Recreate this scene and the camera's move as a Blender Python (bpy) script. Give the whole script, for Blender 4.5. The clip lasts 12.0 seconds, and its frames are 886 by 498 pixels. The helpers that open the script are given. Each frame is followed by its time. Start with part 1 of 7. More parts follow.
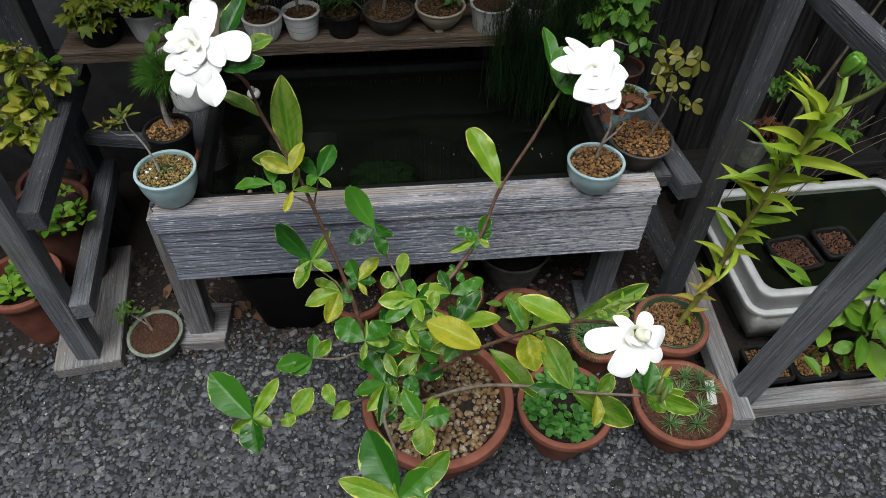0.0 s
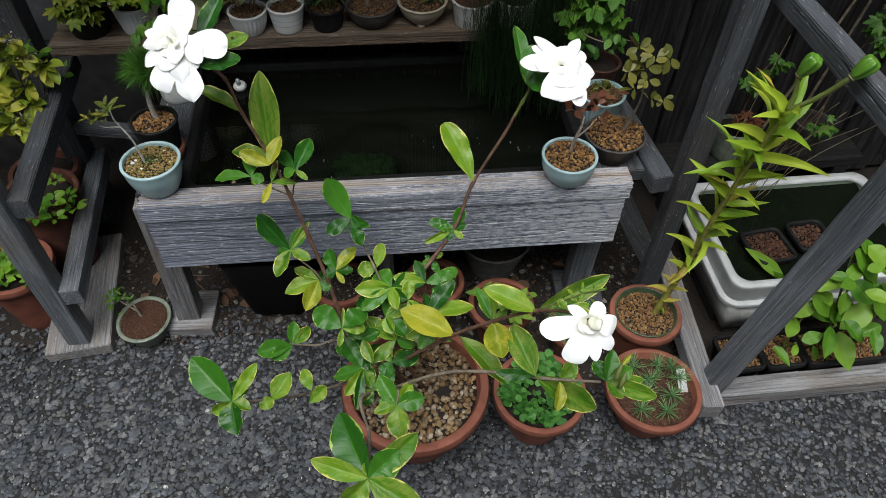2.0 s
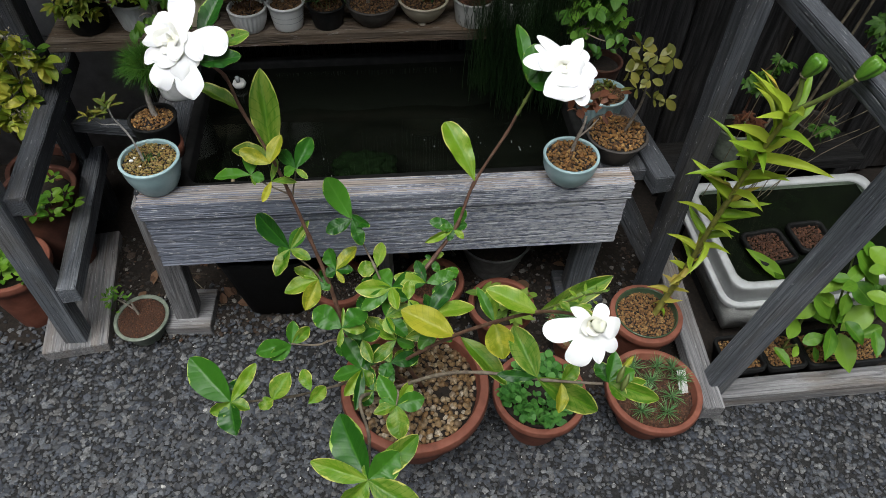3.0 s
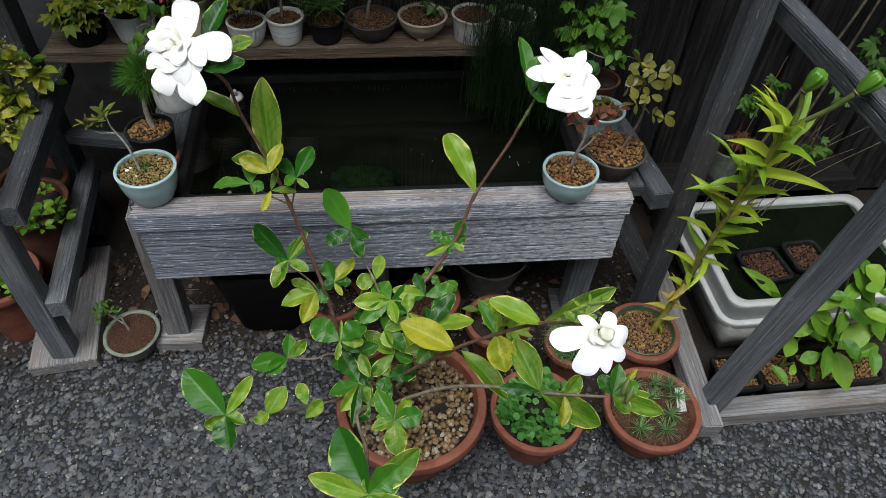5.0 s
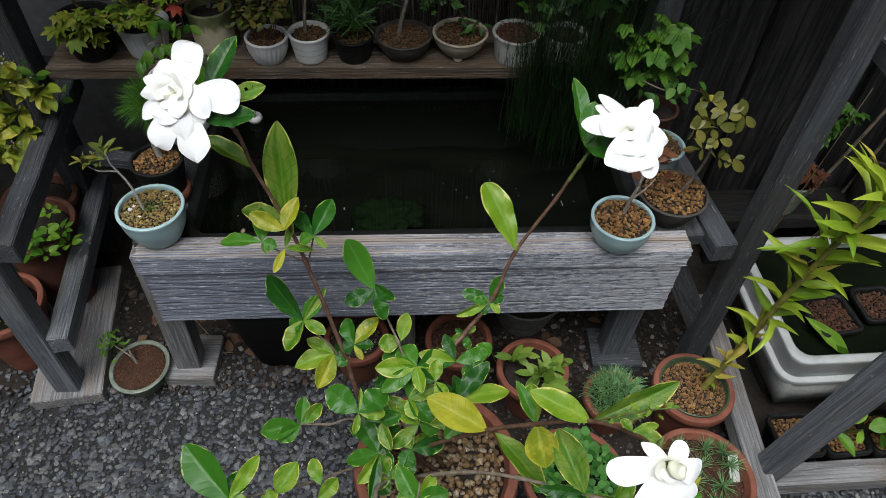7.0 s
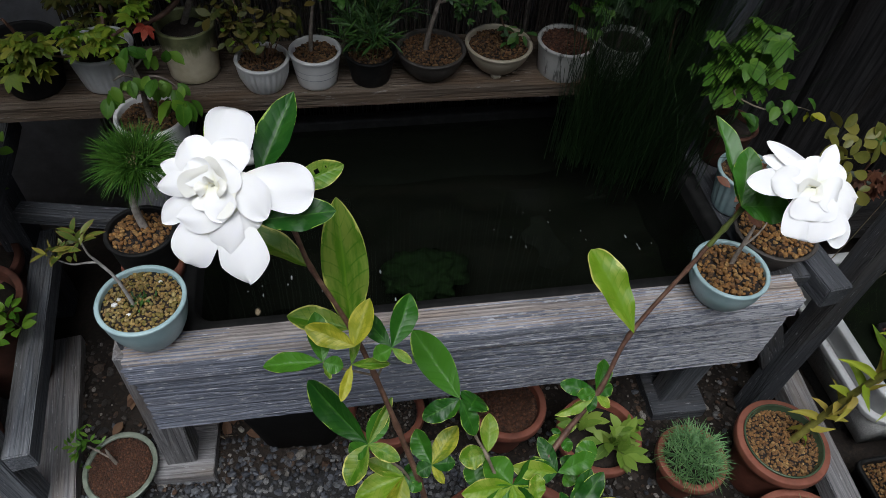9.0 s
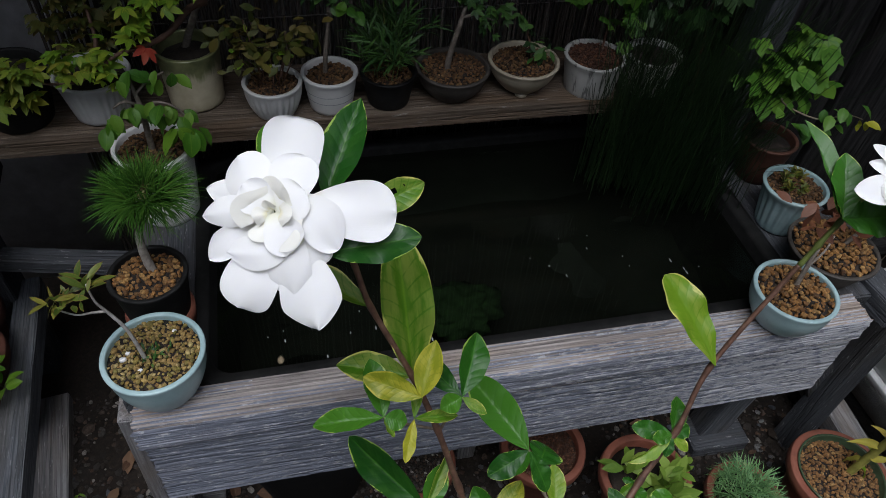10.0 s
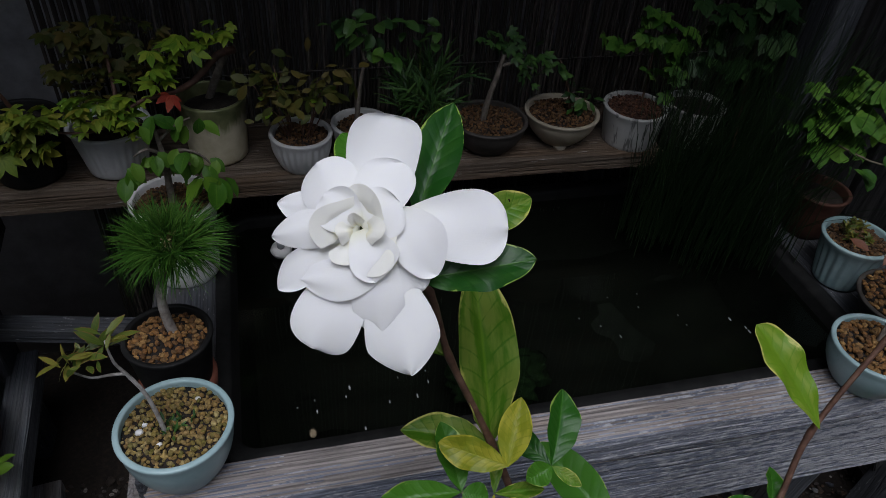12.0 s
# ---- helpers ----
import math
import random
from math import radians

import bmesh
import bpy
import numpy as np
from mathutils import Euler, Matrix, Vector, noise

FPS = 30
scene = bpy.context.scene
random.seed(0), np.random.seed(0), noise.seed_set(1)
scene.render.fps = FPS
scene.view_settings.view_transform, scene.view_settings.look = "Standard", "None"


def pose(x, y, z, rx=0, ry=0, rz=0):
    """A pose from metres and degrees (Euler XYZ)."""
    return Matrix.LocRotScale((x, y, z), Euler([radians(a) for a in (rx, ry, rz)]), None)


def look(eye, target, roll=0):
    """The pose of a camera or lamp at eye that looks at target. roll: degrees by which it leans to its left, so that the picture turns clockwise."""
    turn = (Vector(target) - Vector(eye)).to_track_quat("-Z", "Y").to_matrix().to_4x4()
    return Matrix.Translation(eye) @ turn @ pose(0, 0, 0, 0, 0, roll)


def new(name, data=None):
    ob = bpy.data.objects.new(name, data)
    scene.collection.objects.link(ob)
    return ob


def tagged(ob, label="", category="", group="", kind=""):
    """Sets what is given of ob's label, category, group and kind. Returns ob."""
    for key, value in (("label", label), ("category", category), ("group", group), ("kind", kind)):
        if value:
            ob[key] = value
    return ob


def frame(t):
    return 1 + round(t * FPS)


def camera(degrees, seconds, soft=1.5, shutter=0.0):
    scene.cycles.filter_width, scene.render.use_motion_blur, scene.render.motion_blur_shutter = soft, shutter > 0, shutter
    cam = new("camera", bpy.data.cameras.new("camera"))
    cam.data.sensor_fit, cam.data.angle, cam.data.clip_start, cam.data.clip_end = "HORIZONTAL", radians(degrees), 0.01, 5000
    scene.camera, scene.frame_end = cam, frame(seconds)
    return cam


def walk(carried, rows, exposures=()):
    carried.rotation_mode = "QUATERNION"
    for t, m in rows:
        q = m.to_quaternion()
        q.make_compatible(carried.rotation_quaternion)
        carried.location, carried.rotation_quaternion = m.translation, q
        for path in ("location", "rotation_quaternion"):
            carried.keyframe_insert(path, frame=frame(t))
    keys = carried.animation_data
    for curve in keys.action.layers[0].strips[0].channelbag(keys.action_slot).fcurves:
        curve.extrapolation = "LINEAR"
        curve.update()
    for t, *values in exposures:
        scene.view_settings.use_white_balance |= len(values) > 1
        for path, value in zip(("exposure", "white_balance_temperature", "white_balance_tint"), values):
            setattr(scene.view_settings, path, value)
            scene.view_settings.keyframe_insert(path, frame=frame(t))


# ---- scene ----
cam = camera(64.5, 12.0, soft=0.6)
PATH = [
    (0, (0.131, 0.201, 1.368), (0.281, 1.539, -0.112), 0.7),
    (0.5, (0.147, 0.19, 1.373), (0.294, 1.517, -0.116), 0.7),
    (1, (0.168, 0.179, 1.389), (0.313, 1.5, -0.105), 0.8),
    (1.5, (0.175, 0.17, 1.399), (0.319, 1.486, -0.1), 0.9),
    (2, (0.171, 0.173, 1.4), (0.318, 1.487, -0.101), 1.1),
    (2.5, (0.166, 0.178, 1.399), (0.317, 1.49, -0.103), 1.3),
    (3, (0.166, 0.181, 1.396), (0.32, 1.49, -0.108), 1.6),
    (5, (0.144, 0.174, 1.373), (0.339, 1.533, -0.081), 3.1),
    (5.5, (0.139, 0.206, 1.371), (0.329, 1.56, -0.088), 3.3),
    (6, (0.136, 0.247, 1.371), (0.305, 1.588, -0.103), 3.1),
    (6.5, (0.143, 0.298, 1.369), (0.277, 1.627, -0.119), 2.7),
    (6.7, (0.149, 0.32, 1.365), (0.267, 1.649, -0.125), 2.5),
    (8.3, (0.086, 0.527, 1.312), (0.27, 1.804, -0.216), 3.5),
    (8.5, (0.045, 0.555, 1.301), (0.269, 1.828, -0.225), 4.3),
    (9, (-0.011, 0.624, 1.257), (0.286, 1.886, -0.266), 5.1),
    (9.5, (-0.055, 0.67, 1.22), (0.29, 1.952, -0.275), 5.1),
    (10, (-0.081, 0.694, 1.183), (0.303, 2.015, -0.269), 5.1),
    (10.5, (-0.103, 0.715, 1.157), (0.312, 2.088, -0.237), 5.2),
    (11, (-0.124, 0.722, 1.142), (0.308, 2.142, -0.199), 5.0),
    (11.5, (-0.133, 0.728, 1.123), (0.307, 2.18, -0.179), 4.9),
    (12, (-0.134, 0.739, 1.102), (0.303, 2.214, -0.176), 4.6),
]
EXPOSURES = [(0, 1.05, 6200, 7), (6.5, 1.01, 6150, 7), (8.5, 0.73, 6050, 9), (9.5, 0.64, 5950, 11), (10.5, 0.43, 5900, 12), (12, 0.11, 5850, 13)]
walk(cam, [(t, look(eye, target, roll)) for t, eye, target, roll in PATH], EXPOSURES)

# ---------- light ----------
world = bpy.data.worlds.new("sky")
scene.world = world
world.use_nodes = True
wn = world.node_tree.nodes
wl = world.node_tree.links
sky = wn.new("ShaderNodeTexSky")
sky.sky_type = "NISHITA"
sky.sun_disc = False
sky.sun_elevation = radians(71)
sky.sun_rotation = radians(200)
sky.dust_density = 3.0
grey = wn.new("ShaderNodeHueSaturation")
grey.inputs["Saturation"].default_value = 0.35
wl.new(sky.outputs["Color"], grey.inputs["Color"])
wl.new(grey.outputs["Color"], wn["Background"].inputs["Color"])
wn["Background"].inputs["Strength"].default_value = 0.09
sun_data = bpy.data.lights.new("sun", "SUN")
sun_data.energy = 1.5
sun_data.angle = radians(40)
sun_data.color = (1.0, 0.97, 0.92)
sun_lamp = new("sun", sun_data)
sun_lamp.matrix_world = look((-0.3, -0.35, 4.5), (0.2, 1.0, 0.3))

# ---------- materials ----------


class Nodes:
    """A small writer of node materials."""

    def __init__(self, name):
        self.m = bpy.data.materials.new(name)
        self.m.use_nodes = True
        self.t = self.m.node_tree
        self.b = self.t.nodes["Principled BSDF"]
        self.co = self.t.nodes.new("ShaderNodeTexCoord")
        self.info = self.t.nodes.new("ShaderNodeObjectInfo")
        self.geo = self.t.nodes.new("ShaderNodeNewGeometry")

    def put(self, socket, value):
        if isinstance(value, bpy.types.NodeSocket):
            self.t.links.new(value, socket)
        elif isinstance(value, (tuple, list)) and len(value) == 3 and socket.type == "RGBA":
            socket.default_value = (*value, 1)
        else:
            socket.default_value = value

    def vec(self, scale=(1, 1, 1), shift=True, source="Object"):
        n = self.t.nodes.new("ShaderNodeMapping")
        self.put(n.inputs["Vector"], self.co.outputs[source])
        n.inputs["Scale"].default_value = scale
        if shift:
            k = self.t.nodes.new("ShaderNodeVectorMath")
            k.operation = "SCALE"
            k.inputs[0].default_value = (7.3, 3.1, 5.7)
            self.put(k.inputs["Scale"], self.info.outputs["Random"])
            self.put(n.inputs["Location"], k.outputs[0])
        return n.outputs[0]

    def noise(self, scale, detail=4, rough=0.6, vector=None, distort=0.0):
        n = self.t.nodes.new("ShaderNodeTexNoise")
        self.put(n.inputs["Vector"], vector if vector is not None else self.vec())
        n.inputs["Scale"].default_value = scale
        n.inputs["Detail"].default_value = detail
        n.inputs["Roughness"].default_value = rough
        n.inputs["Distortion"].default_value = distort
        return n.outputs[0]

    def ramp(self, value, stops):
        n = self.t.nodes.new("ShaderNodeValToRGB")
        self.put(n.inputs[0], value)
        r = n.color_ramp
        while len(r.elements) < len(stops):
            r.elements.new(0.5)
        for e, (p, c) in zip(r.elements, stops):
            e.position = p
            e.color = (*c, 1) if isinstance(c, tuple) else (c, c, c, 1)
        return n.outputs[0]

    def mix(self, f, a, b, kind="MIX"):
        n = self.t.nodes.new("ShaderNodeMix")
        n.data_type = "RGBA"
        n.blend_type = kind
        self.put(n.inputs[0], f)
        self.put(n.inputs[6], a)
        self.put(n.inputs[7], b)
        return n.outputs[2]

    def math(self, op, a, b=0.0, c=0.0):
        n = self.t.nodes.new("ShaderNodeMath")
        n.operation = op
        for s, v in zip(n.inputs, (a, b, c)):
            self.put(s, v)
        return n.outputs[0]

    def bump(self, height, strength, distance):
        n = self.t.nodes.new("ShaderNodeBump")
        self.put(n.inputs["Height"], height)
        n.inputs["Strength"].default_value = strength
        n.inputs["Distance"].default_value = distance
        self.put(self.b.inputs["Normal"], n.outputs[0])

    def done(self, colour, rough=0.7, **more):
        self.put(self.b.inputs["Base Color"], colour)
        self.put(self.b.inputs["Roughness"], rough)
        for k, v in more.items():
            self.put(self.b.inputs[k.replace("_", " ")], v)
        return self.m


def wood(name, pale, mid, dark, rings=26.0, relief=0.002, stripe=0.3, chips=(0.60, 0.70), bleached=None, groove_tone=None, stain=0.55):
    """Weathered timber: grain runs along the local X axis, in fine ridges and split lines."""
    n = Nodes(name)
    bow = n.noise(1.0, 2, 0.5, n.vec((1.6, 7, 7)))
    coarse = n.noise(1.0, 3, 0.5, n.vec((0.9, rings * 2, rings * 2)), 0.3)
    grain = n.noise(1.0, 5, 0.7, n.vec((3.5, rings * 16, rings * 16)), 0.2)
    fine = n.noise(1.0, 4, 0.7, n.vec((14, 560, 560)))
    blot = n.noise(14, 6, 0.7)
    line = n.math("FRACT", n.math("MULTIPLY", n.math("ADD", coarse, n.math("MULTIPLY", bow, 0.9)), 7.0))
    ridge = n.ramp(line, [(0.0, 0.0), (0.16, 0.85), (0.6, 1.0), (0.86, 0.8), (1.0, 0.0)])
    col = n.ramp(grain, [(0.28, dark), (0.44, mid), (0.58, pale), (0.8, mid)])
    col = n.mix(ridge, n.mix(stripe, col, dark), col)
    worn = n.noise(1.0, 4, 0.6, n.vec((3.5, 26, 26)), 0.6)
    col = n.mix(n.ramp(worn, [(0.40, 0.65), (0.52, 0.0)]), col, n.mix(0.4, mid, dark))
    col = n.mix(n.ramp(worn, [(0.56, 0.0), (0.70, 0.5)]), col, pale)
    col = n.mix(n.ramp(blot, [(0.5, 0.0), (0.72, 0.5)]), col, mid)
    brown = n.noise(1.0, 4, 0.6, n.vec((3.2, 16, 16)), 0.5)
    col = n.mix(n.ramp(brown, [(0.48, 0.0), (0.64, stain)]), col, (mid[0] * 1.05, mid[1] * 0.86, mid[2] * 0.66))
    col = n.mix(n.ramp(fine, [(0.34, 0.6), (0.44, 0.0)]), col, dark)
    col = n.mix(n.ramp(n.noise(1.0, 5, 0.75, n.vec((34, 240, 240))), [(chips[0], 0.0), (chips[1], 0.75)]), col, n.mix(0.35, pale, (0.75, 0.75, 0.75)))
    # grain and dirt lines that also put the grooves' shade into the colour
    if groove_tone:
        pitch, depth = groove_tone
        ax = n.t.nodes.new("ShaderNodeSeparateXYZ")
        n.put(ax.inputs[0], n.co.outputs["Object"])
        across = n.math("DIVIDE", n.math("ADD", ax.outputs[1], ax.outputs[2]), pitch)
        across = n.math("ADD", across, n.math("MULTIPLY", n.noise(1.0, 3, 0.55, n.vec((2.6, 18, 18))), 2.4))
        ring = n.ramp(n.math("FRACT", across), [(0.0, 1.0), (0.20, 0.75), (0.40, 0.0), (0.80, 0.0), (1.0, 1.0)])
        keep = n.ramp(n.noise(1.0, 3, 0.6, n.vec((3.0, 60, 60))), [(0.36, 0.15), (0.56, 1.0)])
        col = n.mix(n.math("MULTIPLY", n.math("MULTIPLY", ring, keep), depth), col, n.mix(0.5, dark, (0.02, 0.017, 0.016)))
    if bleached:
        sx = n.t.nodes.new("ShaderNodeSeparateXYZ")
        n.put(sx.inputs[0], n.co.outputs["Object"])
        patch = n.math("ADD", n.ramp(sx.outputs[0], [(0.0, 0.0), (bleached, 0.03), (0.92, 0.15)]), n.noise(1.0, 6, 0.75, n.vec((55, 150, 150))))
        col = n.mix(n.ramp(patch, [(0.56, 0.0), (0.63, 0.75)]), col, (0.50, 0.50, 0.53))
    n.bump(n.math("ADD", n.math("MULTIPLY", ridge, 1.2), n.math("ADD", fine, grain)), 0.7, relief)
    return n.done(col, 0.88, Specular_IOR_Level=0.2)


def speckled(name, a, b, c, scale, rough=0.8, relief=0.001, big=6.0, **more):
    n = Nodes(name)
    f = n.noise(scale, 5, 0.65)
    g = n.noise(big, 3, 0.6)
    col = n.ramp(f, [(0.3, a), (0.5, b), (0.7, c)])
    col = n.mix(n.ramp(g, [(0.35, 0.45), (0.65, 0.0)]), col, a)
    n.bump(f, 0.6, relief)
    return n.done(col, rough, **more)


def stones(name, colours, rough=0.85, scale=300):
    """Loose stones, each island a colour of its own."""
    n = Nodes(name)
    k = len(colours)
    col = n.ramp(n.geo.outputs["Random Per Island"], [((i + 0.5) / k, c) for i, c in enumerate(colours)])
    f = n.noise(scale, 4, 0.6)
    col = n.mix(n.ramp(f, [(0.36, 0.8), (0.62, 0.0)]), col, n.mix(0.75, col, (0.02, 0.015, 0.01)))
    n.bump(f, 0.5, 0.001)
    return n.done(col, rough)


def leafy(name, dark, mid, pale, edge=None, veins=9.0, gloss=0.38, through_light=0.18, edge_from=0.8, blotch=0.0, relief=0.25):
    """A leaf with midrib, side veins and its own tint; UV runs along and across the blade."""
    n = Nodes(name)
    sep = n.t.nodes.new("ShaderNodeSeparateXYZ")
    n.put(sep.inputs[0], n.co.outputs["UV"])
    u = sep.outputs[0]
    side = n.math("ABSOLUTE", n.math("MULTIPLY_ADD", sep.outputs[1], 2.0, -1.0))
    tint = n.math("FRACT", n.math("ADD", n.info.outputs["Random"], n.geo.outputs["Random Per Island"]))
    col = n.ramp(tint, [(0.1, dark), (0.5, mid), (0.92, pale)])
    spot = n.vec((1, 1, 1), True, "UV")
    cloud = n.noise(4.0, 5, 0.65, spot)
    col = n.mix(n.ramp(cloud, [(0.45, 0.0), (0.8, 0.45)]), col, pale)
    bow = n.math("MULTIPLY", n.math("SUBTRACT", side, n.math("MULTIPLY", n.math("MULTIPLY", side, side), 0.35)), 0.24)
    vein = n.math("FRACT", n.math("MULTIPLY", n.math("SUBTRACT", u, bow), veins))
    line = n.ramp(vein, [(0.0, 1.0), (0.09, 0.0), (0.91, 0.0), (1.0, 1.0)])
    rib = n.ramp(side, [(0.0, 1.0), (0.035, 0.6), (0.07, 0.0)])
    if edge:
        rag = n.math("ADD", side, n.math("MULTIPLY", n.math("SUBTRACT", cloud, 0.5), 0.9))
        rag = n.math("ADD", rag, n.math("MULTIPLY", n.math("SUBTRACT", u, 0.6), 0.25))
        col = n.mix(n.ramp(rag, [(edge_from, 0.0), (edge_from + 0.16, 1.0)]), col, edge)
    if blotch:
        stain = n.noise(2.2, 4, 0.6, n.vec((1, 1.4, 1), True, "UV"))
        near = n.math("SUBTRACT", stain, n.math("MULTIPLY", line, 0.10))
        col = n.mix(n.math("MULTIPLY", n.ramp(near, [(0.44, 0.0), (0.58, 1.0)]), blotch), col, edge)
    if veins:
        col = n.mix(n.math("MULTIPLY", line, 0.30 * relief), col, n.mix(0.6, col, dark))
        col = n.mix(n.math("MULTIPLY", rib, 0.5), col, pale)
    swell = n.ramp(vein, [(0.0, 0.0), (0.25, 0.8), (0.5, 1.0), (0.75, 0.8), (1.0, 0.0)])
    fine = n.noise(30, 3, 0.6, spot)
    if veins:
        n.bump(n.math("ADD", n.math("ADD", swell, n.math("MULTIPLY", fine, 0.5)), n.math("MULTIPLY", rib, -0.8)), 0.45, 0.0008 * relief)
    m = n.done(col, n.ramp(cloud, [(0.3, gloss - 0.06), (0.7, gloss + 0.1)]), Specular_IOR_Level=0.32)
    if through_light:
        tr = n.t.nodes.new("ShaderNodeBsdfTranslucent")
        n.put(tr.inputs[0], n.mix(0.5, col, pale))
        mx = n.t.nodes.new("ShaderNodeMixShader")
        mx.inputs[0].default_value = through_light
        n.put(mx.inputs[1], n.b.outputs[0])
        n.put(mx.inputs[2], tr.outputs[0])
        n.put(n.t.nodes["Material Output"].inputs[0], mx.outputs[0])
    return m


def glaze(name, a, b, rough=0.25, scale=18):
    n = Nodes(name)
    f = n.noise(scale, 5, 0.6)
    col = n.ramp(f, [(0.3, a), (0.6, b)])
    dirt = n.noise(60, 5, 0.7)
    col = n.mix(n.ramp(dirt, [(0.62, 0.0), (0.8, 0.5)]), col, (0.12, 0.09, 0.06))
    n.bump(f, 0.15, 0.001)
    return n.done(col, rough)


M = {}
M["board"] = wood("weathered_grey_board", (0.308, 0.330, 0.400), (0.218, 0.238, 0.298), (0.080, 0.088, 0.114), 13, stripe=0.28, chips=(0.67, 0.78), bleached=0.4, groove_tone=(0.0075, 0.42), stain=0.2)
M["cap"] = wood("weathered_cap_board", (0.475, 0.435, 0.412), (0.335, 0.302, 0.288), (0.075, 0.066, 0.064), 15, stripe=0.3, chips=(0.68, 0.78), groove_tone=(0.0056, 0.60))
M["shelf"] = wood("brown_shelf_board", (0.191, 0.153, 0.119), (0.115, 0.088, 0.065), (0.038, 0.029, 0.023), 14)
M["post"] = wood("dark_weathered_post", (0.108, 0.114, 0.128), (0.068, 0.073, 0.082), (0.030, 0.031, 0.035), 18, stripe=0.12, chips=(0.615, 0.65))
M["pale_post"] = wood("pale_weathered_post", (0.328, 0.324, 0.328), (0.189, 0.184, 0.189), (0.066, 0.066, 0.070), 16)
M["blue_post"] = wood("blue_grey_post", (0.24, 0.255, 0.28), (0.125, 0.135, 0.152), (0.05, 0.054, 0.06), 18, stripe=0.15, chips=(0.63, 0.68))
M["old_wall"] = wood("old_dark_boards", (0.062, 0.060, 0.061), (0.020, 0.019, 0.0195), (0.0050, 0.0048, 0.0048), 5, 0.006, stripe=0.6, chips=(0.68, 0.80))
M["dark_plank"] = wood("near_black_plank", (0.030, 0.029, 0.029), (0.014, 0.0135, 0.0135), (0.005, 0.005, 0.005), 12, stripe=0.2, chips=(0.72, 0.85))
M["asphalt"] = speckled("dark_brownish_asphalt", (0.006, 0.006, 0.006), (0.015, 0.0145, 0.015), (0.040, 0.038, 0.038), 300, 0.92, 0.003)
M["chips"] = stones("grey_stone_chips", [(0.020, 0.024, 0.033), (0.052, 0.060, 0.078), (0.090, 0.101, 0.122), (0.030, 0.034, 0.041), (0.130, 0.140, 0.155), (0.064, 0.066, 0.072), (0.038, 0.046, 0.064), (0.096, 0.093, 0.092), (0.200, 0.204, 0.208), (0.027, 0.033, 0.045)], 0.6, 240)
M["grit"] = stones("pale_and_dark_grit", [(0.035, 0.035, 0.037), (0.07, 0.066, 0.062), (0.10, 0.082, 0.066), (0.05, 0.05, 0.053), (0.62, 0.61, 0.58), (0.055, 0.048, 0.043), (0.12, 0.12, 0.12), (0.04, 0.042, 0.047)], 0.7, 200)
ca = Nodes("chipped_grey_asphalt")
cell = ca.t.nodes.new("ShaderNodeTexVoronoi")
cell.inputs["Scale"].default_value = 105
ca.put(cell.inputs["Vector"], ca.co.outputs["Object"])
chip_tone = ca.t.nodes.new("ShaderNodeSeparateColor")
ca.put(chip_tone.inputs[0], cell.outputs["Color"])
chip_col = ca.ramp(chip_tone.outputs[0], [(0.0, (0.030, 0.035, 0.045)), (0.4, (0.085, 0.088, 0.094)), (0.75, (0.130, 0.132, 0.138)), (1.0, (0.200, 0.204, 0.208))])
chip_gap = ca.ramp(cell.outputs["Distance"], [(0.40, 0.0), (0.58, 1.0)])
ca.bump(ca.ramp(cell.outputs["Distance"], [(0.3, 1.0), (0.6, 0.0)]), 0.5, 0.003)
M["chipped_asphalt"] = ca.done(ca.mix(chip_gap, chip_col, (0.010, 0.010, 0.010)), 0.85)
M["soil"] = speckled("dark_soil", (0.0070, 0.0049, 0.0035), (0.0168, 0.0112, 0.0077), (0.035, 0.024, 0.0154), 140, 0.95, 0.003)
M["red_soil"] = speckled("red_brown_soil", (0.03, 0.012, 0.006), (0.062, 0.027, 0.013), (0.11, 0.052, 0.026), 170, 0.95, 0.003)
M["akadama"] = stones("tan_potting_stones", [(0.230, 0.110, 0.034), (0.333, 0.173, 0.056), (0.161, 0.073, 0.022), (0.414, 0.251, 0.090), (0.115, 0.052, 0.017), (0.276, 0.136, 0.041)])
M["brown_stones"] = stones("brown_potting_stones", [(0.230, 0.103, 0.026), (0.340, 0.171, 0.046), (0.125, 0.053, 0.014), (0.430, 0.247, 0.079), (0.070, 0.030, 0.010), (0.280, 0.133, 0.035)])
# brown_stones at about half tone; the shelf's shade is put into it
M["dark_shade_grit"] = stones("dark_brown_shade_grit", [(0.114, 0.051, 0.0154), (0.176, 0.086, 0.0280), (0.067, 0.030, 0.0098), (0.237, 0.132, 0.0476), (0.038, 0.018, 0.0064), (0.145, 0.069, 0.0217)])
M["moss_stones"] = stones("mossy_potting_stones", [(0.270, 0.170, 0.045), (0.180, 0.150, 0.024), (0.390, 0.270, 0.085), (0.115, 0.100, 0.016), (0.470, 0.370, 0.150), (0.220, 0.120, 0.032), (0.330, 0.220, 0.070)])
M["red_crumbs"] = stones("red_brown_crumbs", [(0.053, 0.0180, 0.0083), (0.105, 0.038, 0.0165), (0.032, 0.0117, 0.0066), (0.158, 0.063, 0.029), (0.074, 0.027, 0.0116)])
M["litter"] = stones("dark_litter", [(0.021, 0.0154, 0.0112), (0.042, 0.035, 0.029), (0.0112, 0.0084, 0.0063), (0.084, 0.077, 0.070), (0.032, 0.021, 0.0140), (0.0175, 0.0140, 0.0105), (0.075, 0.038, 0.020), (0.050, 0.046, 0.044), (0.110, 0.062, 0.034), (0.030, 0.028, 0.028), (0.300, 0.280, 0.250)])
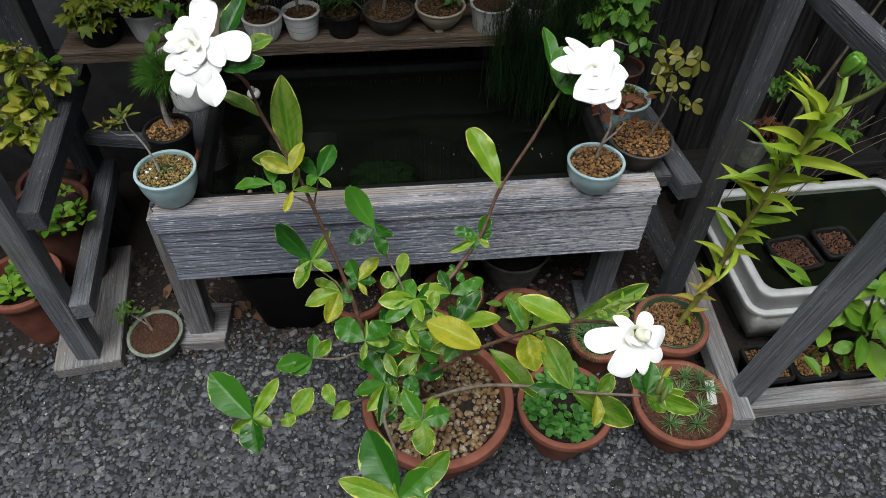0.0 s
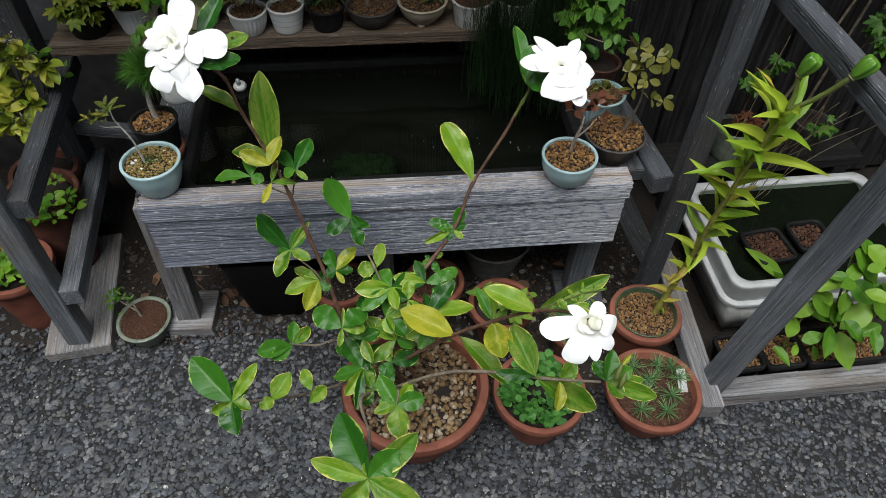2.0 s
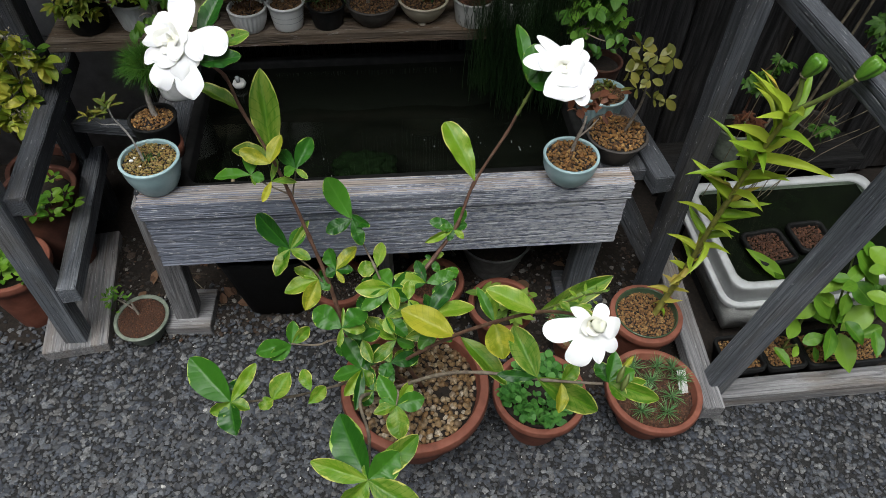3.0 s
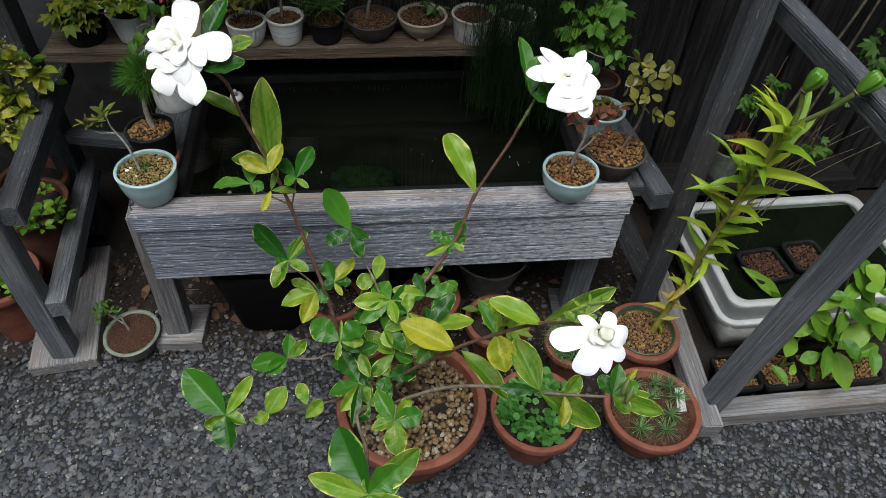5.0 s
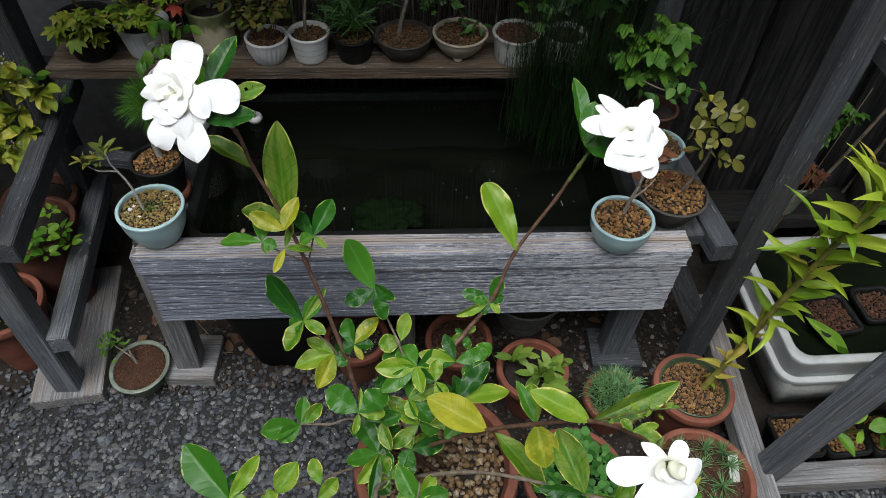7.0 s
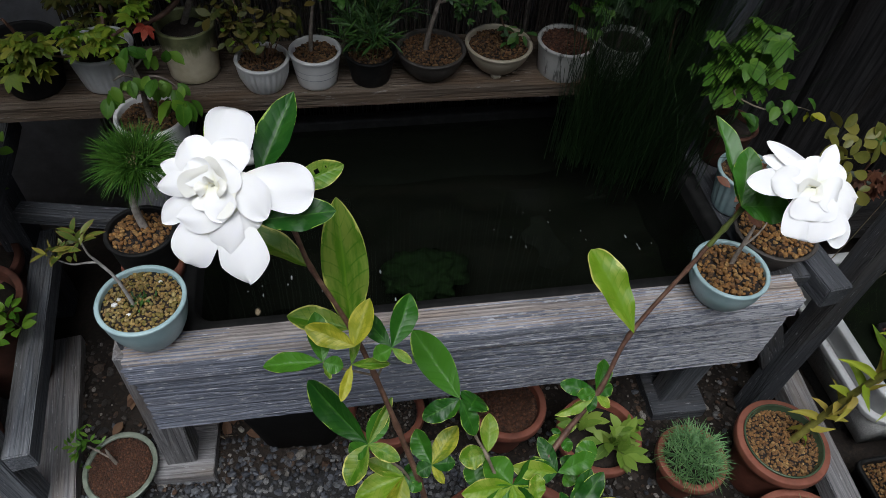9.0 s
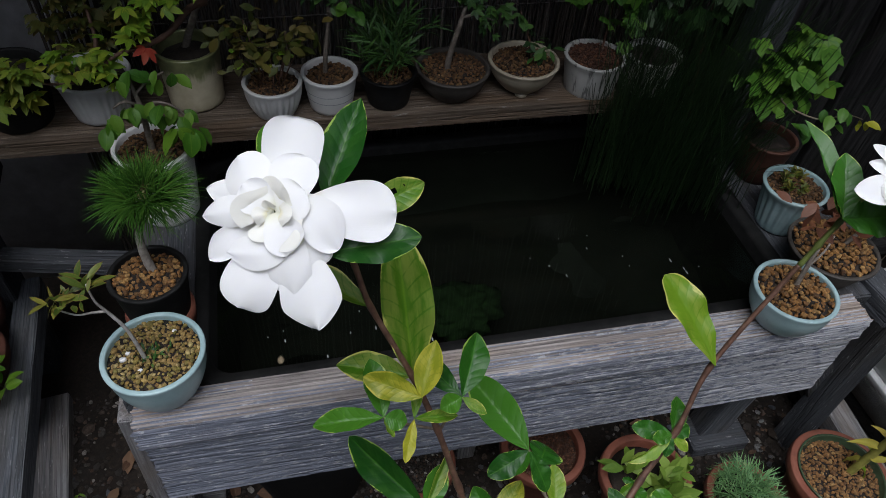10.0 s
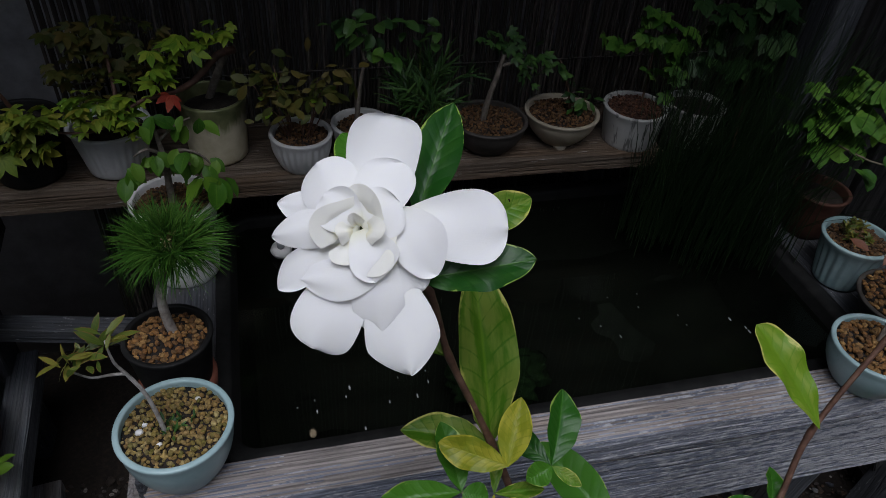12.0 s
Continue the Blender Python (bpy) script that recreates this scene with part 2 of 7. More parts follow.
M["terracotta"] = speckled("terracotta", (0.120, 0.038, 0.022), (0.212, 0.066, 0.038), (0.265, 0.096, 0.060), 26, 0.75, 0.0006, 9)
M["blue"] = glaze("pale_blue_glaze", (0.27, 0.40, 0.42), (0.39, 0.53, 0.55))
M["blue_deep"] = glaze("blue_green_glaze", (0.22, 0.34, 0.36), (0.36, 0.48, 0.49))
M["white"] = glaze("white_glaze", (0.52, 0.52, 0.51), (0.64, 0.64, 0.63), 0.3)
M["chalk"] = glaze("rough_white_glaze", (0.66, 0.66, 0.65), (0.80, 0.80, 0.79), 0.5, 60)
M["white_plastic"] = glaze("white_plastic", (0.42, 0.43, 0.43), (0.54, 0.55, 0.55), 0.45)
M["cream"] = glaze("cream_glaze", (0.32, 0.28, 0.20), (0.43, 0.38, 0.29), 0.35)
M["green_glaze"] = glaze("dark_green_glaze", (0.03, 0.05, 0.03), (0.06, 0.09, 0.05), 0.2)
M["celadon"] = glaze("grey_green_glaze", (0.10, 0.12, 0.09), (0.22, 0.25, 0.20), 0.3, 60)
M["black_plastic"] = speckled("black_plastic", (0.006, 0.006, 0.006), (0.011, 0.011, 0.011), (0.02, 0.02, 0.019), 60, 0.6, 0.0004, Specular_IOR_Level=0.2)
M["dark_clay"] = speckled("dark_clay", (0.03, 0.026, 0.022), (0.055, 0.048, 0.042), (0.09, 0.08, 0.07), 50, 0.6, 0.0006)
M["brown_clay"] = speckled("red_brown_clay", (0.040, 0.016, 0.010), (0.080, 0.030, 0.018), (0.120, 0.050, 0.030), 40, 0.7, 0.0006)
M["grey_clay"] = speckled("grey_clay", (0.10, 0.097, 0.090), (0.17, 0.165, 0.155), (0.24, 0.235, 0.225), 50, 0.7, 0.0006)
# terracotta darkened: the rack's shade is put into the pots' colour
M["shaded_terracotta"] = speckled("terracotta_in_shade", (0.045, 0.020, 0.013), (0.105, 0.036, 0.022), (0.160, 0.060, 0.038), 26, 0.7, 0.0006, 9)
M["concrete"] = speckled("grey_concrete", (0.221, 0.221, 0.212), (0.425, 0.425, 0.408), (0.612, 0.612, 0.595), 420, 0.95, 0.003, 40)
M["wall"] = speckled("dark_grey_wall", (0.022, 0.023, 0.025), (0.033, 0.034, 0.036), (0.045, 0.045, 0.047), 30, 0.8, 0.001)
M["back_wall"] = speckled("grey_painted_wall", (0.408, 0.408, 0.425), (0.554, 0.554, 0.571), (0.694, 0.694, 0.711), 30, 0.8, 0.001)
ck = Nodes("drip_glazed_crock")
ckz = ck.t.nodes.new("ShaderNodeSeparateXYZ")
ck.put(ckz.inputs[0], ck.co.outputs["Object"])
drip = ck.math("ADD", ckz.outputs[2], ck.math("MULTIPLY", ck.math("SUBTRACT", ck.noise(1.0, 3, 0.6, ck.vec((70, 70, 14))), 0.5), 0.05))
ckc = ck.ramp(ck.noise(60, 4, 0.6), [(0.3, (0.48, 0.43, 0.29)), (0.7, (0.62, 0.57, 0.42))])
ckg = ck.ramp(ck.noise(45, 4, 0.6), [(0.3, (0.07, 0.085, 0.035)), (0.7, (0.20, 0.21, 0.10))])
M["crock"] = ck.done(ck.mix(ck.ramp(drip, [(0.050, 0.0), (0.062, 1.0)]), ckc, ckg), 0.3)
bk = Nodes("white_brushed_glaze")
stroke = bk.noise(1.0, 3, 0.6, bk.vec((120, 120, 9)), 0.4)
M["brushed"] = bk.done(bk.mix(bk.ramp(stroke, [(0.56, 0.0), (0.62, 0.8)]), bk.ramp(bk.noise(30, 3), [(0.3, (0.36, 0.36, 0.34)), (0.7, (0.48, 0.48, 0.46))]), (0.07, 0.07, 0.065)), 0.4)
M["bark"] = speckled("grey_bark", (0.09, 0.075, 0.06), (0.2, 0.17, 0.14), (0.33, 0.29, 0.25), 120, 0.9, 0.002, 20)
M["white_bark"] = speckled("bleached_bark", (0.26, 0.24, 0.22), (0.44, 0.42, 0.40), (0.58, 0.56, 0.54), 140, 0.9, 0.002, 20)
M["pale_bark"] = speckled("pale_grey_bark", (0.16, 0.14, 0.12), (0.32, 0.29, 0.26), (0.45, 0.42, 0.39), 140, 0.9, 0.002, 20)
M["brown_stem"] = speckled("brown_stem", (0.06, 0.03, 0.02), (0.13, 0.065, 0.042), (0.2, 0.12, 0.08), 90, 0.6, 0.001, 30)
M["stem"] = speckled("grey_green_stem", (0.100, 0.078, 0.058), (0.190, 0.152, 0.110), (0.280, 0.240, 0.180), 90, 0.7, 0.001, 30)
M["green_stem"] = speckled("green_stem", (0.07, 0.09, 0.02), (0.12, 0.15, 0.035), (0.16, 0.2, 0.05), 60, 0.5, 0.0005, 20)
M["lily_stem"] = speckled("yellow_green_stem", (0.16, 0.15, 0.035), (0.26, 0.25, 0.055), (0.34, 0.32, 0.08), 60, 0.5, 0.0005, 20)
M["leaf"] = leafy("gardenia_green_leaf", (0.010, 0.056, 0.006), (0.022, 0.100, 0.008), (0.058, 0.175, 0.013), (0.28, 0.40, 0.07), edge_from=0.99, gloss=0.36, through_light=0.10, relief=0.5)
M["leaf_lime"] = leafy("gardenia_lime_leaf", (0.045, 0.138, 0.006), (0.088, 0.205, 0.008), (0.150, 0.275, 0.012), (0.58, 0.56, 0.14), edge_from=0.90, gloss=0.38, through_light=0.20, blotch=0.20, relief=0.5)
M["leaf_yellow"] = leafy("gardenia_yellowing_leaf", (0.12, 0.19, 0.010), (0.20, 0.24, 0.012), (0.32, 0.33, 0.018), (0.46, 0.42, 0.04), edge_from=0.95, gloss=0.40, through_light=0.2, blotch=0.6, relief=0.5)
M["lily_leaf"] = leafy("lily_leaf", (0.170, 0.320, 0.020), (0.280, 0.430, 0.030), (0.430, 0.520, 0.050), None, 0.0, 0.38, 0.32)
M["lily_yellow"] = leafy("lily_yellow_leaf", (0.32, 0.30, 0.045), (0.46, 0.40, 0.055), (0.48, 0.38, 0.08), None, 0.0, 0.5, 0.2)
M["fresh_leaf"] = leafy("fresh_green_leaf", (0.055, 0.17, 0.012), (0.125, 0.27, 0.02), (0.21, 0.36, 0.035), None, 8, 0.42, 0.25)
M["shrub_leaf"] = leafy("shrub_leaf", (0.150, 0.250, 0.025), (0.340, 0.410, 0.040), (0.540, 0.520, 0.075), None, 8, 0.4, 0.25)
M["azalea_leaf"] = leafy("olive_azalea_leaf", (0.040, 0.080, 0.012), (0.085, 0.130, 0.018), (0.190, 0.185, 0.030), (0.22, 0.11, 0.035), 6, 0.4, 0.2, 0.82)
M["dark_leaf"] = leafy("dark_small_leaf", (0.022, 0.06, 0.018), (0.04, 0.10, 0.022), (0.07, 0.15, 0.03), None, 7, 0.4, 0.15)
# ivy green darkened; the shade at the wall is put into it
M["shade_vine_leaf"] = leafy("vine_leaf_in_shade", (0.012, 0.036, 0.010), (0.022, 0.056, 0.014), (0.036, 0.080, 0.018), None, 6, 0.45, 0.1)
M["ivy_leaf"] = leafy("ivy_leaf", (0.030, 0.097, 0.0121), (0.059, 0.154, 0.0168), (0.101, 0.210, 0.028), None, 6, 0.45, 0.2)
M["ivy_bright"] = leafy("fresh_ivy_leaf", (0.045, 0.135, 0.014), (0.085, 0.205, 0.020), (0.140, 0.270, 0.032), None, 6, 0.45, 0.2)
M["olive_leaf"] = leafy("olive_green_leaf", (0.085, 0.095, 0.0170), (0.135, 0.138, 0.026), (0.195, 0.180, 0.038), (0.204, 0.163, 0.041), 0, 0.4, 0.2, 0.95)
M["maple_leaf"] = leafy("turning_maple_leaf", (0.10, 0.18, 0.018), (0.18, 0.27, 0.024), (0.30, 0.30, 0.035), None, 6, 0.5, 0.25)
M["bright_maple"] = leafy("yellow_green_maple_leaf", (0.11, 0.24, 0.018), (0.19, 0.33, 0.024), (0.30, 0.38, 0.035), None, 6, 0.45, 0.25)
# olive leaf; the rear foliage's shade is put into this colour too
M["dull_shade_maple"] = leafy("dull_olive_shade_maple_leaf", (0.045, 0.070, 0.012), (0.085, 0.095, 0.018), (0.140, 0.105, 0.024), None, 6, 0.5, 0.2)
M["red_leaf"] = leafy("red_maple_leaf", (0.30, 0.035, 0.02), (0.38, 0.05, 0.03), (0.42, 0.09, 0.05), None, 6, 0.5, 0.2)
M["rust_leaf"] = leafy("rust_brown_leaf", (0.072, 0.028, 0.0160), (0.120, 0.044, 0.024), (0.176, 0.072, 0.036), None, 6, 0.5, 0.15)
M["dead_leaf"] = leafy("dead_leaf", (0.07, 0.035, 0.02), (0.13, 0.07, 0.04), (0.2, 0.12, 0.07), None, 6, 0.7, 0.05)
M["tan_pebbles"] = stones("tan_pebbles", [(0.238, 0.144, 0.061), (0.356, 0.240, 0.118), (0.149, 0.079, 0.030), (0.436, 0.342, 0.212), (0.099, 0.051, 0.021), (0.277, 0.162, 0.061), (0.495, 0.425, 0.326), (0.198, 0.111, 0.041)], 0.7, 160)
M["clover"] = leafy("small_round_leaf", (0.035, 0.13, 0.02), (0.06, 0.19, 0.03), (0.10, 0.26, 0.05), None, 5, 0.5, 0.15)
M["needle"] = leafy("pine_needle", (0.026, 0.090, 0.0090), (0.045, 0.135, 0.0135), (0.083, 0.180, 0.022), None, 0.0, 0.5, 0.1)
M["straw_tip"] = leafy("pale_pine_candle", (0.16, 0.15, 0.06), (0.26, 0.24, 0.11), (0.36, 0.34, 0.18), None, 0.0, 0.6, 0.1)
M["blue_needle"] = leafy("blue_green_needle", (0.075, 0.176, 0.065), (0.120, 0.257, 0.091), (0.195, 0.351, 0.130), None, 0.0, 0.5, 0.1)
M["fresh_needle"] = leafy("fresh_needle", (0.045, 0.12, 0.02), (0.075, 0.18, 0.03), (0.13, 0.25, 0.05), None, 0.0, 0.5, 0.1)
M["bright_leaf"] = leafy("bright_tree_leaf", (0.035, 0.12, 0.012), (0.07, 0.18, 0.016), (0.14, 0.27, 0.03), None, 7, 0.42, 0.25)
M["pale_leaf"] = leafy("pale_dull_leaf", (0.085, 0.17, 0.02), (0.14, 0.24, 0.03), (0.22, 0.31, 0.05), None, 7, 0.5, 0.2)
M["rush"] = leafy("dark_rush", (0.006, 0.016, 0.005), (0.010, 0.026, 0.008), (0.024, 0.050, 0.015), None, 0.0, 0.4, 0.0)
M["reed"] = stones("reed", [(0.026, 0.020, 0.0165), (0.050, 0.040, 0.032), (0.0180, 0.0135, 0.0112), (0.085, 0.070, 0.058), (0.0135, 0.0105, 0.0090), (0.040, 0.031, 0.025), (0.135, 0.115, 0.098)], 0.7, 60)
M["straw"] = stones("straw", [(0.245, 0.203, 0.119), (0.294, 0.252, 0.168), (0.196, 0.147, 0.084)], 0.8, 60)
M["pod"] = speckled("green_pod", (0.06, 0.16, 0.012), (0.095, 0.22, 0.02), (0.15, 0.27, 0.035), 70, 0.4, 0.0004, 25)
M["label_white"] = glaze("white_card", (0.62, 0.62, 0.6), (0.72, 0.72, 0.7), 0.5)
M["clear_grey"] = glaze("grey_plastic", (0.25, 0.27, 0.28), (0.4, 0.42, 0.43), 0.2)



def petal_mat(name, foot, middle, tip):
    n = Nodes(name)
    sep = n.t.nodes.new("ShaderNodeSeparateXYZ")
    n.put(sep.inputs[0], n.co.outputs["UV"])
    col = n.ramp(sep.outputs[0], [(0.0, foot), (0.25, middle), (0.5, tip)])
    streak = n.noise(1.0, 4, 0.6, n.vec((6, 60, 6), True, "UV"))
    n.bump(n.math("ADD", streak, n.math("MULTIPLY", n.noise(40, 3), 0.6)), 0.10, 0.002)
    m = n.done(col, 0.55, Specular_IOR_Level=0.2, Subsurface_Weight=0.35, Subsurface_Scale=0.004, Subsurface_Radius=(1.0, 1.0, 0.9))
    tr = n.t.nodes.new("ShaderNodeBsdfTranslucent")
    n.put(tr.inputs[0], n.mix(0.3, tip, foot))
    mx = n.t.nodes.new("ShaderNodeMixShader")
    mx.inputs[0].default_value = 0.13
    n.put(mx.inputs[1], n.b.outputs[0])
    n.put(mx.inputs[2], tr.outputs[0])
    n.put(n.t.nodes["Material Output"].inputs[0], mx.outputs[0])
    return m


M["petal"] = petal_mat("white_petal", (0.84, 0.84, 0.68), (0.93, 0.93, 0.90), (0.96, 0.96, 0.96))
M["inner_petal"] = petal_mat("cream_inner_petal", (0.84, 0.80, 0.52), (0.92, 0.89, 0.70), (0.95, 0.94, 0.87))

wt = Nodes("dark_pond_water")
ripple = wt.noise(9, 2, 0.5)
wt.bump(ripple, 0.02, 0.01)
M["water"] = wt.done((0.12, 0.17, 0.10), 0.01, Transmission_Weight=1.0, IOR=1.33)
M["algae"] = speckled("algae", (0.003, 0.009, 0.002), (0.009, 0.028, 0.005), (0.022, 0.065, 0.01), 160, 0.9, 0.004)
M["tub_silt"] = speckled("green_black_silt", (0.002, 0.0025, 0.001), (0.005, 0.008, 0.003), (0.012, 0.020, 0.005), 12, 0.9, 0.002)
M["pond_bed"] = speckled("dark_pond_bed", (0.0015, 0.0015, 0.001), (0.004, 0.004, 0.003), (0.010, 0.007, 0.005), 30, 0.9, 0.002)

# ---------- shapes ----------


def part(name, bm, material, parent, label="", smooth=True):
    """Links a bmesh as one mesh object, under a thing or a part."""
    me = bpy.data.meshes.new(name)
    bm.to_mesh(me)
    bm.free()
    me.materials.append(material)
    if smooth:
        me.shade_smooth()
    ob = new(name, me)
    ob.parent = parent
    if label:
        tagged(ob, label)
    return ob


def share(name, me, m, parent):
    """Another object on a mesh that exists already."""
    ob = new(name, me)
    ob.parent = parent
    ob.matrix_basis = m
    return ob


def thing(name, at, label, category, group="", kind="", turn=0.0):
    ob = new(name)
    ob.matrix_basis = pose(*at, 0, 0, turn)
    return tagged(ob, label, category, group, kind)


def frame_along(p0, p1, up=(0, 0, 1)):
    """A pose at p0 with X towards p1 and Z near up, and the distance."""
    p0, p1 = Vector(p0), Vector(p1)
    x = (p1 - p0)
    d = x.length
    x.normalize()
    z = Vector(up) - x * x.dot(Vector(up))
    if z.length < 1e-4:
        z = Vector((0, 1, 0)) - x * x.y
    z.normalize()
    y = z.cross(x)
    return Matrix((x, y, z)).transposed().to_4x4(), d, p0


def timber(length, w, h, seed, worn=0.0015):
    """A worn sawn timber along X, its middle on the axis."""
    bm = bmesh.new()
    bmesh.ops.create_cube(bm, size=1)
    for v in bm.verts:
        v.co = Vector(((v.co.x + 0.5) * length, v.co.y * w, v.co.z * h))
    bmesh.ops.bevel(bm, geom=bm.edges[:], offset=min(w, h, 0.03) * 0.06, segments=2, affect="EDGES")
    n = max(2, int(length / 0.05))
    for i in range(1, n):
        bmesh.ops.bisect_plane(bm, geom=bm.verts[:] + bm.edges[:] + bm.faces[:], plane_co=(length * i / n, 0, 0), plane_no=(1, 0, 0))
    for v in bm.verts:
        q = v.co * 22 + Vector((seed * 3.7, 0, seed))
        v.co.y += worn * noise.noise(q)
        v.co.z += worn * noise.noise(q + Vector((9, 4, 2)))
        if v.co.x < 0.001 or v.co.x > length - 0.001:
            v.co.x += worn * 1.5 * noise.noise(q * 4)
    return bm


def ridged(length, w, h, seed, ridge=0.006, amp=0.0012, ragged=0.004, even=0.55):
    """A weathered board along X whose soft grain has worn away into ridges, with ragged sawn ends."""
    outline = []
    step = 0.0009
    for (ax, ay), (bx, by), nx, ny in (((-w, -h), (w, -h), 0, 1), ((w, -h), (w, h), -1, 0), ((w, h), (-w, h), 0, -1), ((-w, h), (-w, -h), 1, 0)):
        d = math.hypot(bx - ax, by - ay) / 2
        k = max(2, int(d / step))
        outline += [((ax + (bx - ax) * i / k) / 2, (ay + (by - ay) * i / k) / 2, nx, ny, i / k) for i in range(k)]
    bm = bmesh.new()
    n = max(4, int(length / 0.018))
    rings = []
    for i in range(n + 1):
        x = length * i / n
        ring = []
        for y, z, nx, ny, f in outline:
            across = y if ny else z
            wob = 0.0012 * noise.noise((x * 2.2, across * 30, seed)) + 0.0006 * noise.noise((x * 9, across * 60, seed + 4))
            r = 0.5 + 0.5 * math.cos(2 * math.pi * (across + wob) / ridge + 1.6 * noise.noise((across * 25, seed, x * 0.8)))
            r *= min(1.0, max(0.0, even + 1.3 * noise.noise((x * 1.7, across * 70, seed + 7))))
            depth = amp * (0.35 if nx else 1.0) * r ** 1.5 + 0.0006 * noise.noise((x * 40, y * 300, z * 300)) + (0.0012 if f == 0 else 0.0)
            end = ragged * noise.noise((y * 170, z * 170, seed + i)) if i in (0, n) else 0.0
            ring.append(bm.verts.new((x + end, y + nx * depth, z + ny * depth)))
        rings.append(ring)
    k = len(outline)
    for a, b in zip(rings, rings[1:]):
        for j in range(k):
            q = (j + 1) % k
            bm.faces.new((a[j], b[j], b[q], a[q]))
    bm.faces.new(rings[0])
    bm.faces.new(rings[-1][::-1])
    bmesh.ops.recalc_face_normals(bm, faces=bm.faces[:])
    return bm


def board(name, p0, p1, w, h, material, up=(0, 0, 1), seed=1.0, **worn):
    rot, d, p = frame_along(p0, p1, up)
    ob = part(name, ridged(d, w, h, seed, **worn), material, None, "", False)
    ob.matrix_basis = Matrix.Translation(p) @ rot
    return ob


def beam(name, p0, p1, w, h, material, parent=None, up=(0, 0, 1), label="", seed=None):
    rot, d, p = frame_along(p0, p1, up)
    ob = part(name, timber(d, w, h, (p0[0] * 7 + p0[1] * 13 + p0[2] * 5) if seed is None else seed), material, parent, label, False)
    ob.matrix_basis = Matrix.Translation(p) @ rot
    return ob


def lathe(profile, seg=40, flute=0, depth=0.0, between=(0, 1), squash=1.0):
    """A turned body; profile rows are (radius, height). flute: ribs round the body."""
    bm = bmesh.new()
    rings = []
    for r, z in profile:
        ring = []
        for i in range(seg):
            a = 2 * math.pi * i / seg
            k = 1.0
            if flute and between[0] <= z <= between[1]:
                k = 1 - depth * (0.5 + 0.5 * math.cos(a * flute))
            ring.append(bm.verts.new((r * k * math.cos(a), r * k * squash * math.sin(a), z)))
        rings.append(ring)
    for a, b in zip(rings, rings[1:]):
        for i in range(seg):
            j = (i + 1) % seg
            bm.faces.new((a[i], a[j], b[j], b[i]))
    bm.faces.new(rings[0][::-1])
    bm.faces.new(rings[-1])
    return bm


def tube(points, radii, seg=7, steps=4, knots=0.0):
    """A smooth tapering tube through points."""
    P = [Vector(p) for p in points]
    fine, rad = [], []
    for i in range(len(P) - 1):
        a, b, c, d = P[max(i - 1, 0)], P[i], P[i + 1], P[min(i + 2, len(P) - 1)]
        for s in range(steps):
            t = s / steps
            fine.append(0.5 * (2 * b + (c - a) * t + (2 * a - 5 * b + 4 * c - d) * t * t + (3 * b - a - 3 * c + d) * t ** 3))
            rad.append((radii[i] * (1 - t) + radii[i + 1] * t) * (1 + (knots if s == 0 and i else 0)))
    fine.append(P[-1])
    rad.append(radii[-1])
    bm = bmesh.new()
    rings = []
    side = None
    for i, (p, r) in enumerate(zip(fine, rad)):
        d = (fine[min(i + 1, len(fine) - 1)] - fine[max(i - 1, 0)]).normalized()
        if side is None:
            side = d.orthogonal().normalized()
        side = (side - d * side.dot(d)).normalized()
        other = d.cross(side)
        rr = r * (1 + 0.12 * noise.noise(p * 90))
        rings.append([bm.verts.new(p + rr * (math.cos(2 * math.pi * k / seg) * side + math.sin(2 * math.pi * k / seg) * other)) for k in range(seg)])
    for a, b in zip(rings, rings[1:]):
        for k in range(seg):
            j = (k + 1) % seg
            bm.faces.new((a[k], a[j], b[j], b[k]))
    bm.faces.new(rings[0][::-1])
    bm.faces.new(rings[-1])
    return bm


def blade_points(nu, nv, outline, fold, droop, wave, cup=0.0, seed=0.0, quilt=0.0):
    """The grid of a leaf one long, along X, its upper side to +Z."""
    rows = []
    for i in range(nu + 1):
        u = i / nu
        w = outline(u)
        row = []
        for j in range(nv + 1):
            v = 2 * j / nv - 1
            y = v * w
            z = fold * abs(v) * w - droop * u * u + cup * (v * v) * w
            z += quilt * abs(math.sin(3.1416 * 8 * (u - 0.24 * (abs(v) - 0.35 * v * v)))) * abs(v) ** 0.5 * (1 - v * v) * min(1.0, 6 * u * (1 - u))
            z += wave * abs(v) * math.sin(u * 17 + seed + (2.1 if v > 0 else 0)) * w
            x = u - 0.35 * droop * droop * u ** 3
            row.append((x, y, z, u, (v + 1) / 2))
        rows.append(row)
    return rows


def blade_into(bm, uv, rows, m=None):
    vs = [[bm.verts.new(m @ Vector(p[:3]) if m else p[:3]) for p in row] for row in rows]
    for i in range(len(vs) - 1):
        for j in range(len(vs[0]) - 1):
            try:
                f = bm.faces.new((vs[i][j], vs[i + 1][j], vs[i + 1][j + 1], vs[i][j + 1]))
            except ValueError:
                continue
            for loop, (a, b) in zip(f.loops, ((i, j), (i + 1, j), (i + 1, j + 1), (i, j + 1))):
                loop[uv].uv = rows[a][b][3:5]


def leaf_outline(width, tip=1.0, broad=1.1):
    """Half width along the leaf; broad moves the widest part outward, tip sharpens both ends."""
    def f(u):
        return max(0.006, 0.5 * width * math.sin(math.pi * min(u, 0.999) ** broad) ** (0.8 * tip))
    return f


def oval_outline(a=0.85, b=0.75):
    """Half width of an oval leaf: a wedge at the stalk, a short point at the tip."""
    top = (a / (a + b)) ** a * (b / (a + b)) ** b

    def f(u):
        u = min(max(u, 0.0), 1.0)
        return max(0.008, 0.5 * u ** a * (1 - u) ** b / top)
    return f


